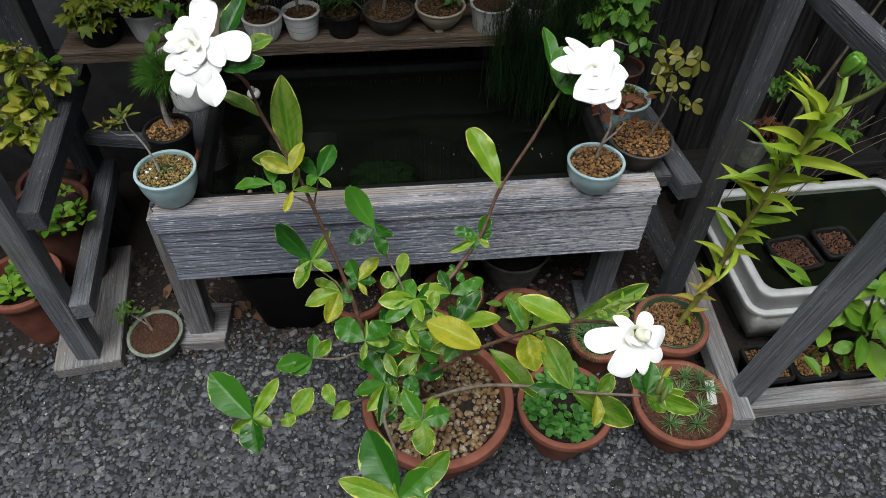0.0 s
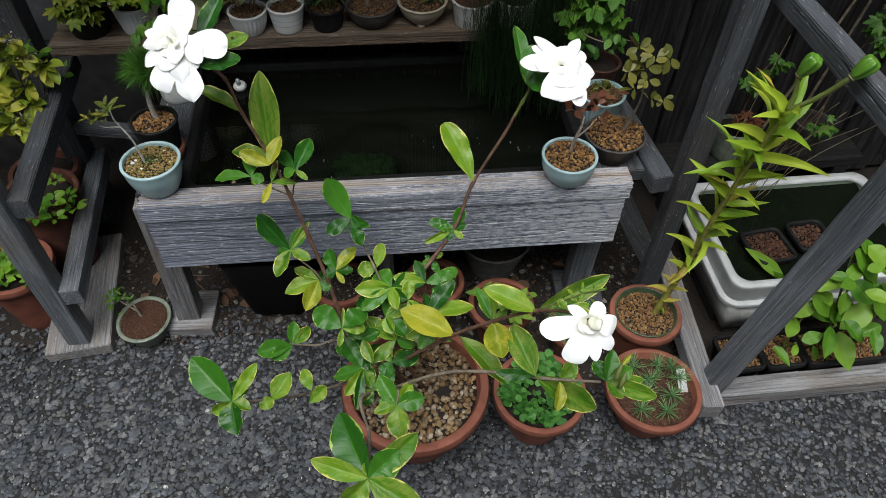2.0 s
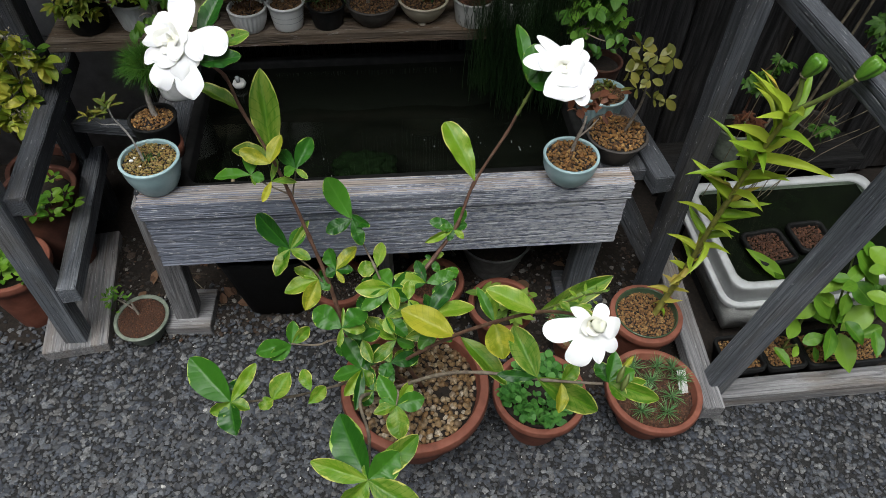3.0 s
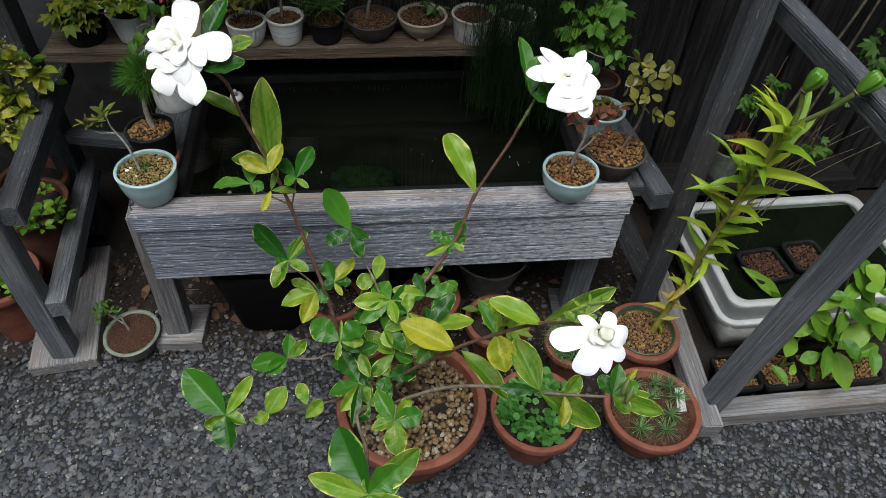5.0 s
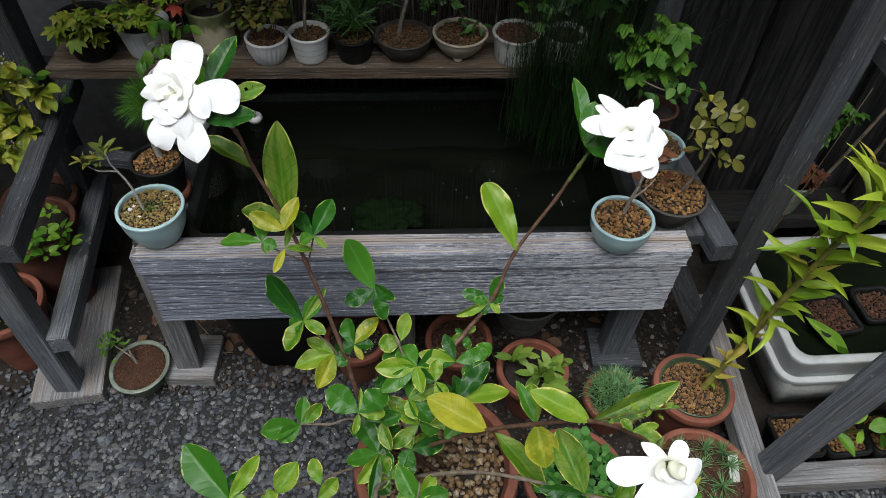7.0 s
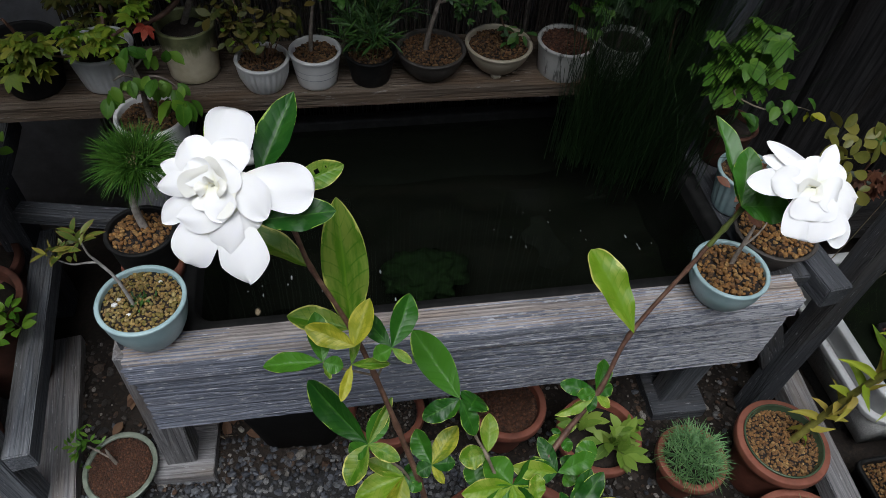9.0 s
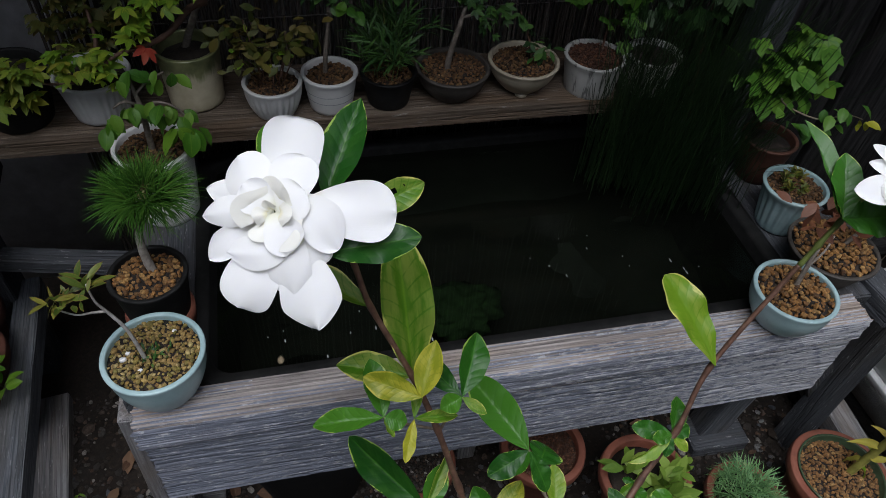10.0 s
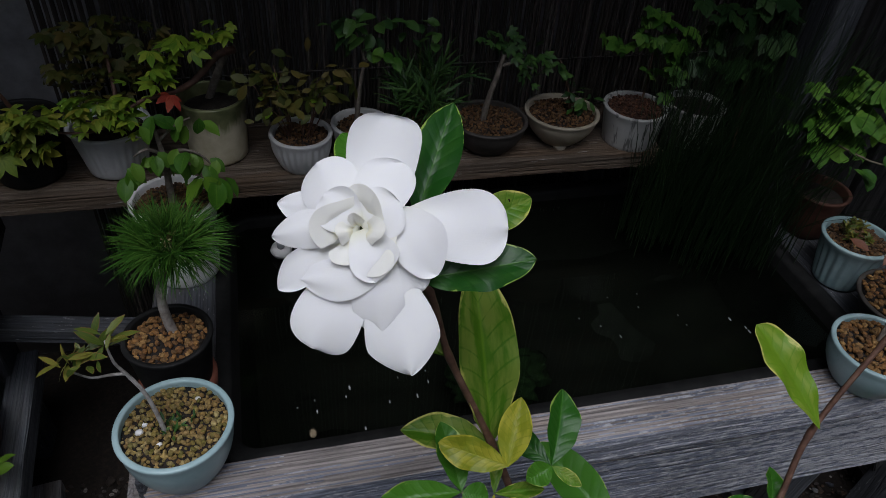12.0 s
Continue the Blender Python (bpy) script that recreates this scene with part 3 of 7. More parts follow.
def blade_mesh(name, material, rows):
    bm = bmesh.new()
    uv = bm.loops.layers.uv.new("UVMap")
    blade_into(bm, uv, rows)
    me = bpy.data.meshes.new(name)
    bm.to_mesh(me)
    bm.free()
    me.materials.append(material)
    me.shade_smooth()
    return me


ICO = bmesh.new()
bmesh.ops.create_icosphere(ICO, subdivisions=1, radius=1)
ICO.verts.index_update()
ICO_V = np.array([v.co[:] for v in ICO.verts])
ICO_F = np.array([[v.index for v in f.verts] for f in ICO.faces])
ICO.free()
ICO = bmesh.new()
bmesh.ops.create_icosphere(ICO, subdivisions=2, radius=1)
ICO.verts.index_update()
ROUND = (np.array([v.co[:] for v in ICO.verts]), np.array([[v.index for v in f.verts] for f in ICO.faces]))
ICO.free()


def scattered(x0, x1, y0, y1, gap, rng):
    """Loose places that keep about a gap apart."""
    gx, gy = np.meshgrid(np.arange(x0, x1, gap), np.arange(y0, y1, gap * 0.87))
    gx = gx + (np.arange(gx.shape[0]) % 2)[:, None] * gap * 0.5
    n = gx.size
    return gx.ravel() + rng.uniform(-0.36, 0.36, n) * gap, gy.ravel() + rng.uniform(-0.36, 0.36, n) * gap


def pebbles_mesh(name, places, sizes, material, flat=0.75, rng=None, rough=0.28, smooth=False):
    """Many small angular stones in one mesh."""
    rng = rng or np.random.default_rng(3)
    n = len(places)
    ico_v, ico_f = ROUND if smooth else (ICO_V, ICO_F)
    k = len(ico_v)
    shape = ico_v[None] * (1 + rng.uniform(-rough, rough, (n, k, 1)))
    stretch = rng.uniform(0.7, 1.25, (n, 1, 3))
    stretch[:, :, 2] *= flat
    a = rng.uniform(0, 6.283, n)
    c, s = np.cos(a)[:, None], np.sin(a)[:, None]
    shape = shape * stretch
    x = shape[:, :, 0] * c - shape[:, :, 1] * s
    y = shape[:, :, 0] * s + shape[:, :, 1] * c
    tilt = rng.uniform(-0.4, 0.4, (n, 1))
    z = shape[:, :, 2] + x * tilt
    pts = np.stack((x, y, z), 2) * np.asarray(sizes)[:, None, None] + np.asarray(places)[:, None, :]
    faces = (ico_f[None] + (np.arange(n) * k)[:, None, None]).reshape(-1, 3)
    me = bpy.data.meshes.new(name)
    me.from_pydata(pts.reshape(-1, 3).tolist(), [], faces.tolist())
    me.materials.append(material)
    if smooth:
        me.shade_smooth()
    return me


def stones_in(parent, radius, z, size, material, seed, dome=0.006, name="gravel", bare=None):
    rng = np.random.default_rng(seed)
    xs, ys = scattered(-radius, radius, -radius, radius, size * 1.54, rng)
    r = np.hypot(xs, ys)
    xs, ys, r = xs[r < radius], ys[r < radius], r[r < radius]
    if bare:
        keep = np.hypot(xs - bare[0], ys - bare[1]) > bare[2] * rng.uniform(0.5, 1.25, len(xs))
        xs, ys, r = xs[keep], ys[keep], r[keep]
    h = z + dome * (1 - (r / radius) ** 2) + rng.uniform(-0.75, 0.55, len(r)) * size
    ob = new(name, pebbles_mesh(name, np.stack((xs, ys, h), 1), size * rng.uniform(0.6, 1.15, len(r)), material, 0.8, rng, 0.16 if size > 0.0035 else 0.2, size > 0.006))
    ob.parent = parent
    return tagged(ob, kind="stuff")


def pot(name, at, r, h, material, label, category="potted plant", foot=0.72, rim=0.0015, wall=0.0045, fill=0.82, soil="soil", grains=None, grain=0.004,
        flute=0, depth=0.04, belly=0.0, feet=0, group="", seed=1, lip=0.0, bare=None):
    """A plant pot with its soil; the thing's origin is its base. Returns the thing and the soil's height."""
    t = thing(name, at, label, category, group)
    rb = r * foot
    prof = [(rb * 0.3, 0.0), (rb * 0.96, 0.0), (rb, h * 0.02)]
    for k in range(1, 9):
        f = k / 9
        prof.append((rb + (r - rb) * f + belly * math.sin(math.pi * f), h * f))
    if lip:
        prof += [(r * 0.985, h - lip * 1.15), (r + rim, h - lip), (r + rim * 1.25, h - lip * 0.5)]
    prof += [(r + rim, h - 0.0022), (r + rim - 0.0004, h - 0.0006), (r + rim - 0.0016, h), (r - wall + 0.0014, h), (r - wall + 0.0003, h - 0.0006), (r - wall, h - 0.0024)]
    for f in (0.9, 0.75, 0.5):
        prof.append((rb + (r - rb) * f + belly * math.sin(math.pi * f) - wall, h * f))
    body = part("pot", lathe(prof, 48 if not flute else flute * 6, flute, depth, (h * 0.06, h * 0.86)), material, t)
    for i in range(feet):
        a = 2 * math.pi * (i + 0.15) / feet
        part("foot", lathe([(0.004, -0.007), (0.008, -0.006), (0.011, 0.004)], 12), material, body).location = (rb * 0.85 * math.cos(a), rb * 0.85 * math.sin(a), 0)
    zs = h * fill
    rs = rb + (r - rb) * fill + belly * math.sin(math.pi * fill) - wall * 0.7
    bm = lathe([(rs * f, zs + 0.006 * (1 - f * f) + 0.0 * f) for f in (1.0, 0.8, 0.55, 0.3, 0.05)], 32)
    for v in bm.verts:
        v.co.z += 0.002 * noise.noise(v.co * 70)
    part("soil", bm, M[soil], t)
    if grains:
        stones_in(t, rs * 0.97, zs + grain * 0.4, grain, M[grains], seed, bare=bare)
    return t, zs


def sprays(parent, name, material, spots, seed, size, aspect=0.5, rows=None, spread=0.8, up=0.5):
    """Many small leaves in one mesh, at spots (place, outward direction)."""
    rnd = random.Random(seed)
    bm = bmesh.new()
    uv = bm.loops.layers.uv.new("UVMap")
    rows = rows or blade_points(4, 2, leaf_outline(aspect), 0.15, 0.2, 0.0)
    for p, d in spots:
        d = Vector(d) + Vector((rnd.gauss(0, spread), rnd.gauss(0, spread), rnd.gauss(0, spread * 0.6)))
        if d.length < 0.05:
            d = Vector((0.3, 0, 0.4))
        d.normalize()
        s = size * rnd.uniform(0.6, 1.2)
        nrm = Vector((rnd.gauss(0, 0.5), rnd.gauss(-0.3, 0.5), up + 0.6))
        rot, _, q = frame_along(p, Vector(p) + d, nrm)
        for grid in (rows if isinstance(rows[0][0], list) else [rows]):
            blade_into(bm, uv, grid, Matrix.Translation(q) @ rot @ Matrix.Diagonal((s, s, s, 1)))
    return part(name, bm, material, parent)


def star_rows():
    """A maple-like leaf: five narrow lobes from one point, as one list of grids."""
    out = []
    for a, k in ((0, 1.0), (42, 0.9), (-42, 0.9), (85, 0.62), (-85, 0.62)):
        m = pose(0, 0, 0, 0, 0, a)
        out.append([[(*(m @ Vector((x * k, y * k, z * k))), u, v) for x, y, z, u, v in row] for row in blade_points(4, 2, leaf_outline(0.42, 1.0, 0.9), 0.15, 0.25, 0.03)])
    return out


def ivy_rows():
    """A broad leaf with three pointed lobes, as one list of grids."""
    out = []
    for a, k, w in ((0, 1.0, 0.62), (48, 0.78, 0.55), (-48, 0.78, 0.55), (100, 0.5, 0.5), (-100, 0.5, 0.5)):
        m = pose(0, 0, 0, 0, 0, a)
        out.append([[(*(m @ Vector((x * k, y * k, z * k))), u, v) for x, y, z, u, v in row] for row in blade_points(4, 2, leaf_outline(w, 0.9, 0.75), 0.12, 0.15, 0.0)])
    return out


def branching(rnd, start, direction, length, depth, out, tips, radius, bend=0.35, split=2):
    """Grows limbs into out (point lists with radii) and tips (places and directions)."""
    pts, rad = [Vector(start)], [radius]
    d = Vector(direction).normalized()
    for k in range(4):
        d = (d + Vector((rnd.gauss(0, bend), rnd.gauss(0, bend), rnd.gauss(0.08, bend * 0.6))) * 0.5).normalized()
        pts.append(pts[-1] + d * length / 4)
        rad.append(radius * (1 - 0.14 * (k + 1)))
        if k > 0 or depth == 0:
            tips.append((pts[-1], d.copy()))
    out.append((pts, rad))
    if depth > 0:
        for _ in range(split):
            nd = (d + Vector((rnd.gauss(0, 0.7), rnd.gauss(0, 0.7), rnd.gauss(0.1, 0.4)))).normalized()
            branching(rnd, pts[-1 - rnd.randrange(2)], nd, length * rnd.uniform(0.55, 0.8), depth - 1, out, tips, rad[-1] * 0.75, bend, split)


def limbs(parent, name, out, material, seg=6):
    """A trunk and its branches, each a part; very many thin stems stay one mesh."""
    if len(out) <= 16:
        for k, (pts, rad) in enumerate(out):
            part(name if k == 0 else "branch", tube(pts, rad, seg, 3), material, parent)
        return
    bm = bmesh.new()
    for pts, rad in out:
        piece = tube(pts, rad, seg, 3)
        me = bpy.data.meshes.new("limb")
        piece.to_mesh(me)
        piece.free()
        bm.from_mesh(me)
        bpy.data.meshes.remove(me)
    tagged(part(name, bm, material, parent), kind="stuff")

# ---------- ground and walls ----------
def ground_height(x, y):
    return 0.003 * noise.noise((x * 3, y * 3, 0)) - 0.004


bm = bmesh.new()
bmesh.ops.create_grid(bm, x_segments=120, y_segments=120, size=4.0)
for v in bm.verts:
    v.co.z = ground_height(v.co.x, v.co.y)
    if max(abs(v.co.x), abs(v.co.y)) > 3.95:
        v.co.x *= 60
        v.co.y *= 60
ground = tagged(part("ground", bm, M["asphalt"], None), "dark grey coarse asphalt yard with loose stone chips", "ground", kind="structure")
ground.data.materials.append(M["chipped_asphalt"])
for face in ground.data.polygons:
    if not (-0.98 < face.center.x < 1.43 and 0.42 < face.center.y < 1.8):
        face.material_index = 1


def set_stones(name, xs, ys, sizes, proud, rng, flush):
    """Flat-topped stones bedded in the asphalt; proud: how far each one stands out of it."""
    n = len(xs)
    ico_v, ico_f = ICO_V, ICO_F
    k = len(ico_v)
    shape = ico_v[None] * (1 + rng.uniform(-0.30, 0.30, (n, k, 1)))
    shape = shape * np.concatenate((rng.uniform(0.72, 1.28, (n, 1, 2)), np.full((n, 1, 1), 0.75)), 2)
    a = rng.uniform(0, 6.283, n)
    c, q = np.cos(a)[:, None], np.sin(a)[:, None]
    x = shape[:, :, 0] * c - shape[:, :, 1] * q
    y = shape[:, :, 0] * q + shape[:, :, 1] * c
    top = np.where(flush[:, None], 0.42, 0.60)
    z = np.minimum(shape[:, :, 2], top + 0.06 * shape[:, :, 2])
    z = z + x * rng.normal(0, 0.13, (n, 1)) + y * rng.normal(0, 0.13, (n, 1)) - top
    pts = np.stack((x, y, z), 2) * sizes[:, None, None]
    pts[:, :, 0] += xs[:, None]
    pts[:, :, 1] += ys[:, None]
    pts[:, :, 2] += (np.array([ground_height(u, v) for u, v in zip(xs, ys)]) + proud)[:, None]
    me = bpy.data.meshes.new(name)
    me.from_pydata(pts.reshape(-1, 3).tolist(), [], (ico_f[None] + (np.arange(n) * k)[:, None, None]).reshape(-1, 3).tolist())
    me.materials.append(M["chips"])
    return new(name, me)


def gravel_edge(x):
    """Where the gravel gives way to soil: under the stand, and nearer the pots towards the rack."""
    f = min(1.0, max(0.0, (x - 0.22) / 0.2))
    return 1.175 - 0.235 * f * f * (3 - 2 * f)


rng = np.random.default_rng(11)
cx, cy = scattered(-1.0, 1.45, 0.40, 1.36, 0.0098, rng)
edge = np.array([gravel_edge(q) + 0.025 * noise.noise((q * 6, 3, 0)) for q in cx])
keep = np.where(cx > 0.8, cy < 0.905, cy < edge) | (rng.uniform(0, 1, len(cx)) < np.where(cx > 0.8, 0.05, np.where(cx > 0.05, 0.10, 0.62) * np.clip((1.36 - cy) / 0.18, 0.0, 1.0) ** 1.4))
keep &= (rng.uniform(0, 1, len(cx)) < 0.80) | (cy < np.where(cx > 0.55, 0.66, 0.98))
cx, cy = cx[keep], cy[keep]
n_chips = len(cx)
shoulder = np.array([0.09 * noise.noise((q * 4, 1.7, 0)) for q in cx])
loose = np.where(cx > 0.55, cy > 0.70 + shoulder - 0.12 * (cx - 0.8), cy > 1.03 + shoulder)
cs = 0.0057 * np.exp(rng.normal(0, 0.30, n_chips)) * np.where(loose, 0.92, 1.0)
proud = np.where(loose, rng.uniform(0.0020, 0.0075, n_chips), rng.uniform(0.0012, 0.0040, n_chips))
proud += np.where((cy > edge[keep] - 0.01) & (cx < 0.82), 0.0075, 0.0)
tagged(set_stones("gravel", cx, cy, cs, proud, rng, ~loose), "angular dark grey stone chips set in the asphalt", "gravel", kind="stuff")
fx, fy = rng.uniform(-1.0, 1.45, 9000), rng.uniform(0.40, 1.2, 9000)
fine_keep = np.where(fx > 0.8, fy < 0.89, fy < np.array([gravel_edge(q) for q in fx]))
fx, fy = fx[fine_keep], fy[fine_keep]
fz = np.array([ground_height(u, v) for u, v in zip(fx, fy)]) + rng.uniform(0.0008, 0.0026, len(fx))
grit = new("grit", pebbles_mesh("grit", np.stack((fx, fy, fz), 1), 0.0017 * np.exp(rng.normal(0, 0.35, len(fx))), M["grit"], 0.6, rng))
tagged(grit, "fine pale and dark grit lying between the chips", "gravel", kind="stuff")

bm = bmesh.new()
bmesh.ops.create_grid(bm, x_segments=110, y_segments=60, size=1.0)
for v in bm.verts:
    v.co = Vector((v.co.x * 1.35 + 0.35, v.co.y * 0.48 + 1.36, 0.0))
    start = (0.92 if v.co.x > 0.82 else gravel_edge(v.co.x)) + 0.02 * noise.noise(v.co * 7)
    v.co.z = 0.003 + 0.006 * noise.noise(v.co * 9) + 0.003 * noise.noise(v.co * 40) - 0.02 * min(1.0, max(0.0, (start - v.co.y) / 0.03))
tagged(part("soil_bed", bm, M["soil"], None), "dark soil under and behind the pond stand", "soil", kind="structure")

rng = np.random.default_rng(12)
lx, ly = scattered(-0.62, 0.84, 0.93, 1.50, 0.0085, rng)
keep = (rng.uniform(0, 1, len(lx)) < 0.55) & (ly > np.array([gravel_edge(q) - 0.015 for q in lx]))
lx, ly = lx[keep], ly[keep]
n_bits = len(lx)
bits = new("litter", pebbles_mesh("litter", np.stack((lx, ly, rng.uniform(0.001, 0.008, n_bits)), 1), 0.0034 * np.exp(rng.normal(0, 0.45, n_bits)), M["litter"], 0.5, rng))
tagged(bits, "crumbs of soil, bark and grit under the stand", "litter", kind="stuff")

back = part("wall_north", timber(4.4, 0.08, 2.5, 5), M["back_wall"], None)
back.matrix_basis = pose(-2.2, 1.86, 1.25)
tagged(back, "dark grey painted wall behind the shelf", "wall", kind="structure")
rail = beam("trim", (-2.0, 1.80, 0.405), (0.0, 1.80, 0.405), 0.03, 0.02, M["wall"])
tagged(rail, "dark horizontal ledge along the grey wall", "trim", kind="structure")

# unseen roof, added to keep sky light off the shelf
eave = part("ceiling", timber(4.4, 1.0, 0.03, 3), M["old_wall"], None)
eave.matrix_basis = pose(-2.2, 1.62, 1.50, -5, 0, 0)
tagged(eave, "dark boarded roof added out of view to shade the shelf", "eave", kind="structure")

# unseen walls, added to block the low sky and darken the back
for name, at, turn, length in (("wall_south", (-3.5, -2.3, 1.6), 0, 7.0), ("wall_west", (-2.2, -2.3, 1.6), 90, 4.2), ("wall_side", (2.4, -2.3, 1.6), 90, 4.2)):
    w = part(name, timber(length, 0.1, 3.2, 7), M["wall"], None)
    w.matrix_basis = pose(*at, 0, 0, turn)
    tagged(w, "plain dark wall added out of view to cut low sky light", "wall", kind="structure")

# reed screen standing before the back wall
screen = thing("reed_screen", (0, 1.735, 0), "weathered brown reed screen hung before the wall", "screen")
rnd = random.Random(4)
bm = bmesh.new()
for k in range(290):
    x = -0.42 + k * 0.0054
    z0, z1 = 0.03 + rnd.uniform(0, 0.02), 1.75 + rnd.uniform(-0.05, 0.02)
    r = rnd.uniform(0.0019, 0.0030)
    dy = rnd.uniform(-0.004, 0.004)
    lean = rnd.uniform(-0.006, 0.006)
    a = [bm.verts.new((x + r * math.cos(q * 1.2566), dy + r * math.sin(q * 1.2566), z0)) for q in range(5)]
    b = [bm.verts.new((x + lean + r * math.cos(q * 1.2566), dy + r * math.sin(q * 1.2566), z1)) for q in range(5)]
    for q in range(5):
        bm.faces.new((a[q], a[(q + 1) % 5], b[(q + 1) % 5], b[q]))
tagged(part("reeds", bm, M["reed"], screen), kind="stuff")
for z in (0.62, 0.95, 1.28):
    part("binding", tube([(-0.43, -0.006, z), (0.3, -0.007, z + 0.004), (1.15, -0.006, z)], [0.0012] * 3, 5, 6), M["dark_clay"], screen)

# old board wall
old = thing("wall_east", (0, 0, 0), "old dark vertical boards, split and streaked", "wall", kind="structure")
for k in range(9):
    x = 0.70 + k * 0.135
    beam("plank", (x, 1.60 + 0.012 * (k % 2), 0.02), (x + 0.004, 1.60 + 0.012 * (k % 2), 1.9), 0.13, 0.02, M["old_wall"], old, up=(0, -1, 0), seed=k * 2.3)
corner_post = beam("post", (0.66, 1.56, 0.0), (0.66, 1.56, 1.7), 0.05, 0.05, M["post"], None, up=(0, -1, 0))
tagged(corner_post, "dark weathered upright post against the board wall", "post")

# ---------- pond stand ----------
stand = thing("pond_stand", (0.178, 1.3, 0), "grey weathered wooden stand that carries the pond tub", "stand")


def on(ob, parent):
    """Hangs ob under parent, keeping its place."""
    ob.parent = parent
    ob.matrix_parent_inverse = parent.matrix_basis.inverted()
    return ob


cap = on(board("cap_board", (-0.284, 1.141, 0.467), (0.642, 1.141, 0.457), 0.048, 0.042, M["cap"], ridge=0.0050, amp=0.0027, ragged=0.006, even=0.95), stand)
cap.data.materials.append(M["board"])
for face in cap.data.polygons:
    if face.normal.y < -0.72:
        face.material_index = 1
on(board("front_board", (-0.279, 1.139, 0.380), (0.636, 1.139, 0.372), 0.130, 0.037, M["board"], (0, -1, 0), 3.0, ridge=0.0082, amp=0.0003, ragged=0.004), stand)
on(beam("side_board", (-0.262, 1.165, 0.462), (-0.262, 1.62, 0.462), 0.075, 0.028, M["post"]), stand)
on(beam("side_board", (0.632, 1.165, 0.452), (0.632, 1.60, 0.452), 0.10, 0.028, M["post"]), stand)
for x, lean in ((-0.288, -0.028), (0.612, 0.004)):
    on(beam("leg", (x + lean, 1.222, 0.03), (x, 1.185, 0.44), 0.052, 0.045, M["pale_post" if x < 0 else "blue_post"], up=(0, -1, 0)), stand)
    on(beam("leg", (x + lean, 1.58, 0.03), (x, 1.56, 0.44), 0.052, 0.045, M["post"], up=(0, -1, 0)), stand)
    on(beam("cross_rail", (x + 0.03, 1.19, 0.25), (x + 0.03, 1.58, 0.25), 0.04, 0.04, M["pale_post"]), stand)
on(beam("leg", (0.158, 1.27, 0.0), (0.158, 1.27, 0.26), 0.034, 0.034, M["pale_post"], up=(0, -1, 0)), stand)
on(beam("foot_pad", (-0.362, 1.232, 0.016), (-0.258, 1.228, 0.016), 0.115, 0.032, M["pale_post"]), stand)
on(beam("foot_pad", (0.57, 1.225, 0.016), (0.68, 1.222, 0.016), 0.10, 0.032, M["post"]), stand)

# tub
tub = thing("pond_tub", (0.178, 1.382, 0.238), "black rectangular pond tub filled with dark water", "tub")


def open_box(w, d, h, wall, lip, taper=0.0, r=0.03):
    """A tub with rounded corners, open above."""
    bm = bmesh.new()

    def ring(hw, hd, rr, z):
        out = []
        for cx, cy, a0 in ((hw - rr, hd - rr, 0), (-(hw - rr), hd - rr, 90), (-(hw - rr), -(hd - rr), 180), (hw - rr, -(hd - rr), 270)):
            for k in range(6):
                a = radians(a0 + 18 * k)
                out.append(bm.verts.new((cx + rr * math.cos(a), cy + rr * math.sin(a), z)))
        return out
    w2, d2 = w / 2, d / 2
    rings = [ring(w2 - taper, d2 - taper, r, 0), ring(w2, d2, r, h - 0.015), ring(w2 + lip, d2 + lip, r + lip, h - 0.012), ring(w2 + lip, d2 + lip, r + lip, h - 0.002),
             ring(w2 + lip * 0.7, d2 + lip * 0.7, r + lip, h), ring(w2 - wall, d2 - wall, r, h), ring(w2 - wall * 1.4, d2 - wall * 1.4, r, h - 0.006), ring(w2 - taper - wall, d2 - taper - wall, r, wall)]
    for a, b in zip(rings, rings[1:]):
        for i in range(len(a)):
            j = (i + 1) % len(a)
            bm.faces.new((a[i], a[j], b[j], b[i]))
    bm.faces.new(rings[0][::-1])
    bm.faces.new(rings[-1])
    return bm


part("shell", open_box(0.79, 0.41, 0.235, 0.008, 0.012, 0.02), M["black_plastic"], tub)
bm = bmesh.new()
bmesh.ops.create_grid(bm, x_segments=2, y_segments=2, size=0.5)
for v in bm.verts:
    v.co.x *= 0.755
    v.co.y *= 0.385
pond = part("water", bm, M["water"], tub)
pond.location = (0, 0, 0.218)
pond.visible_shadow = False
bm = bmesh.new()
bmesh.ops.create_grid(bm, x_segments=40, y_segments=20, size=0.5)
for v in bm.verts:
    v.co = Vector((v.co.x * 0.74, v.co.y * 0.36, 0.02 + 0.03 * noise.noise(v.co * 6)))
part("mud", bm, M["pond_bed"], tub)
bm = bmesh.new()
bmesh.ops.create_icosphere(bm, subdivisions=4, radius=1)
for v in bm.verts:
    q = v.co.copy()
    v.co = Vector((q.x * 0.06, q.y * 0.045, q.z * 0.03)) * (1 + 0.5 * noise.noise(q * 2.5) + 0.25 * noise.noise(q * 9))
weed = part("pond_weed", bm, M["algae"], tub)
weed.location = (-0.055, -0.08, 0.10)

# floating thermometer
th = thing("pond_thermometer", (-0.139, 1.508, 0.456), "white and grey floating pond thermometer", "thermometer")
part("float", lathe([(0.002, 0.0), (0.012, 0.003), (0.015, 0.010), (0.012, 0.017), (0.002, 0.02)], 20), M["label_white"], th)
part("stem", lathe([(0.003, 0.02), (0.005, 0.022), (0.005, 0.034), (0.002, 0.037)], 12), M["clear_grey"], th).rotation_euler = (0.3, 0, 0)

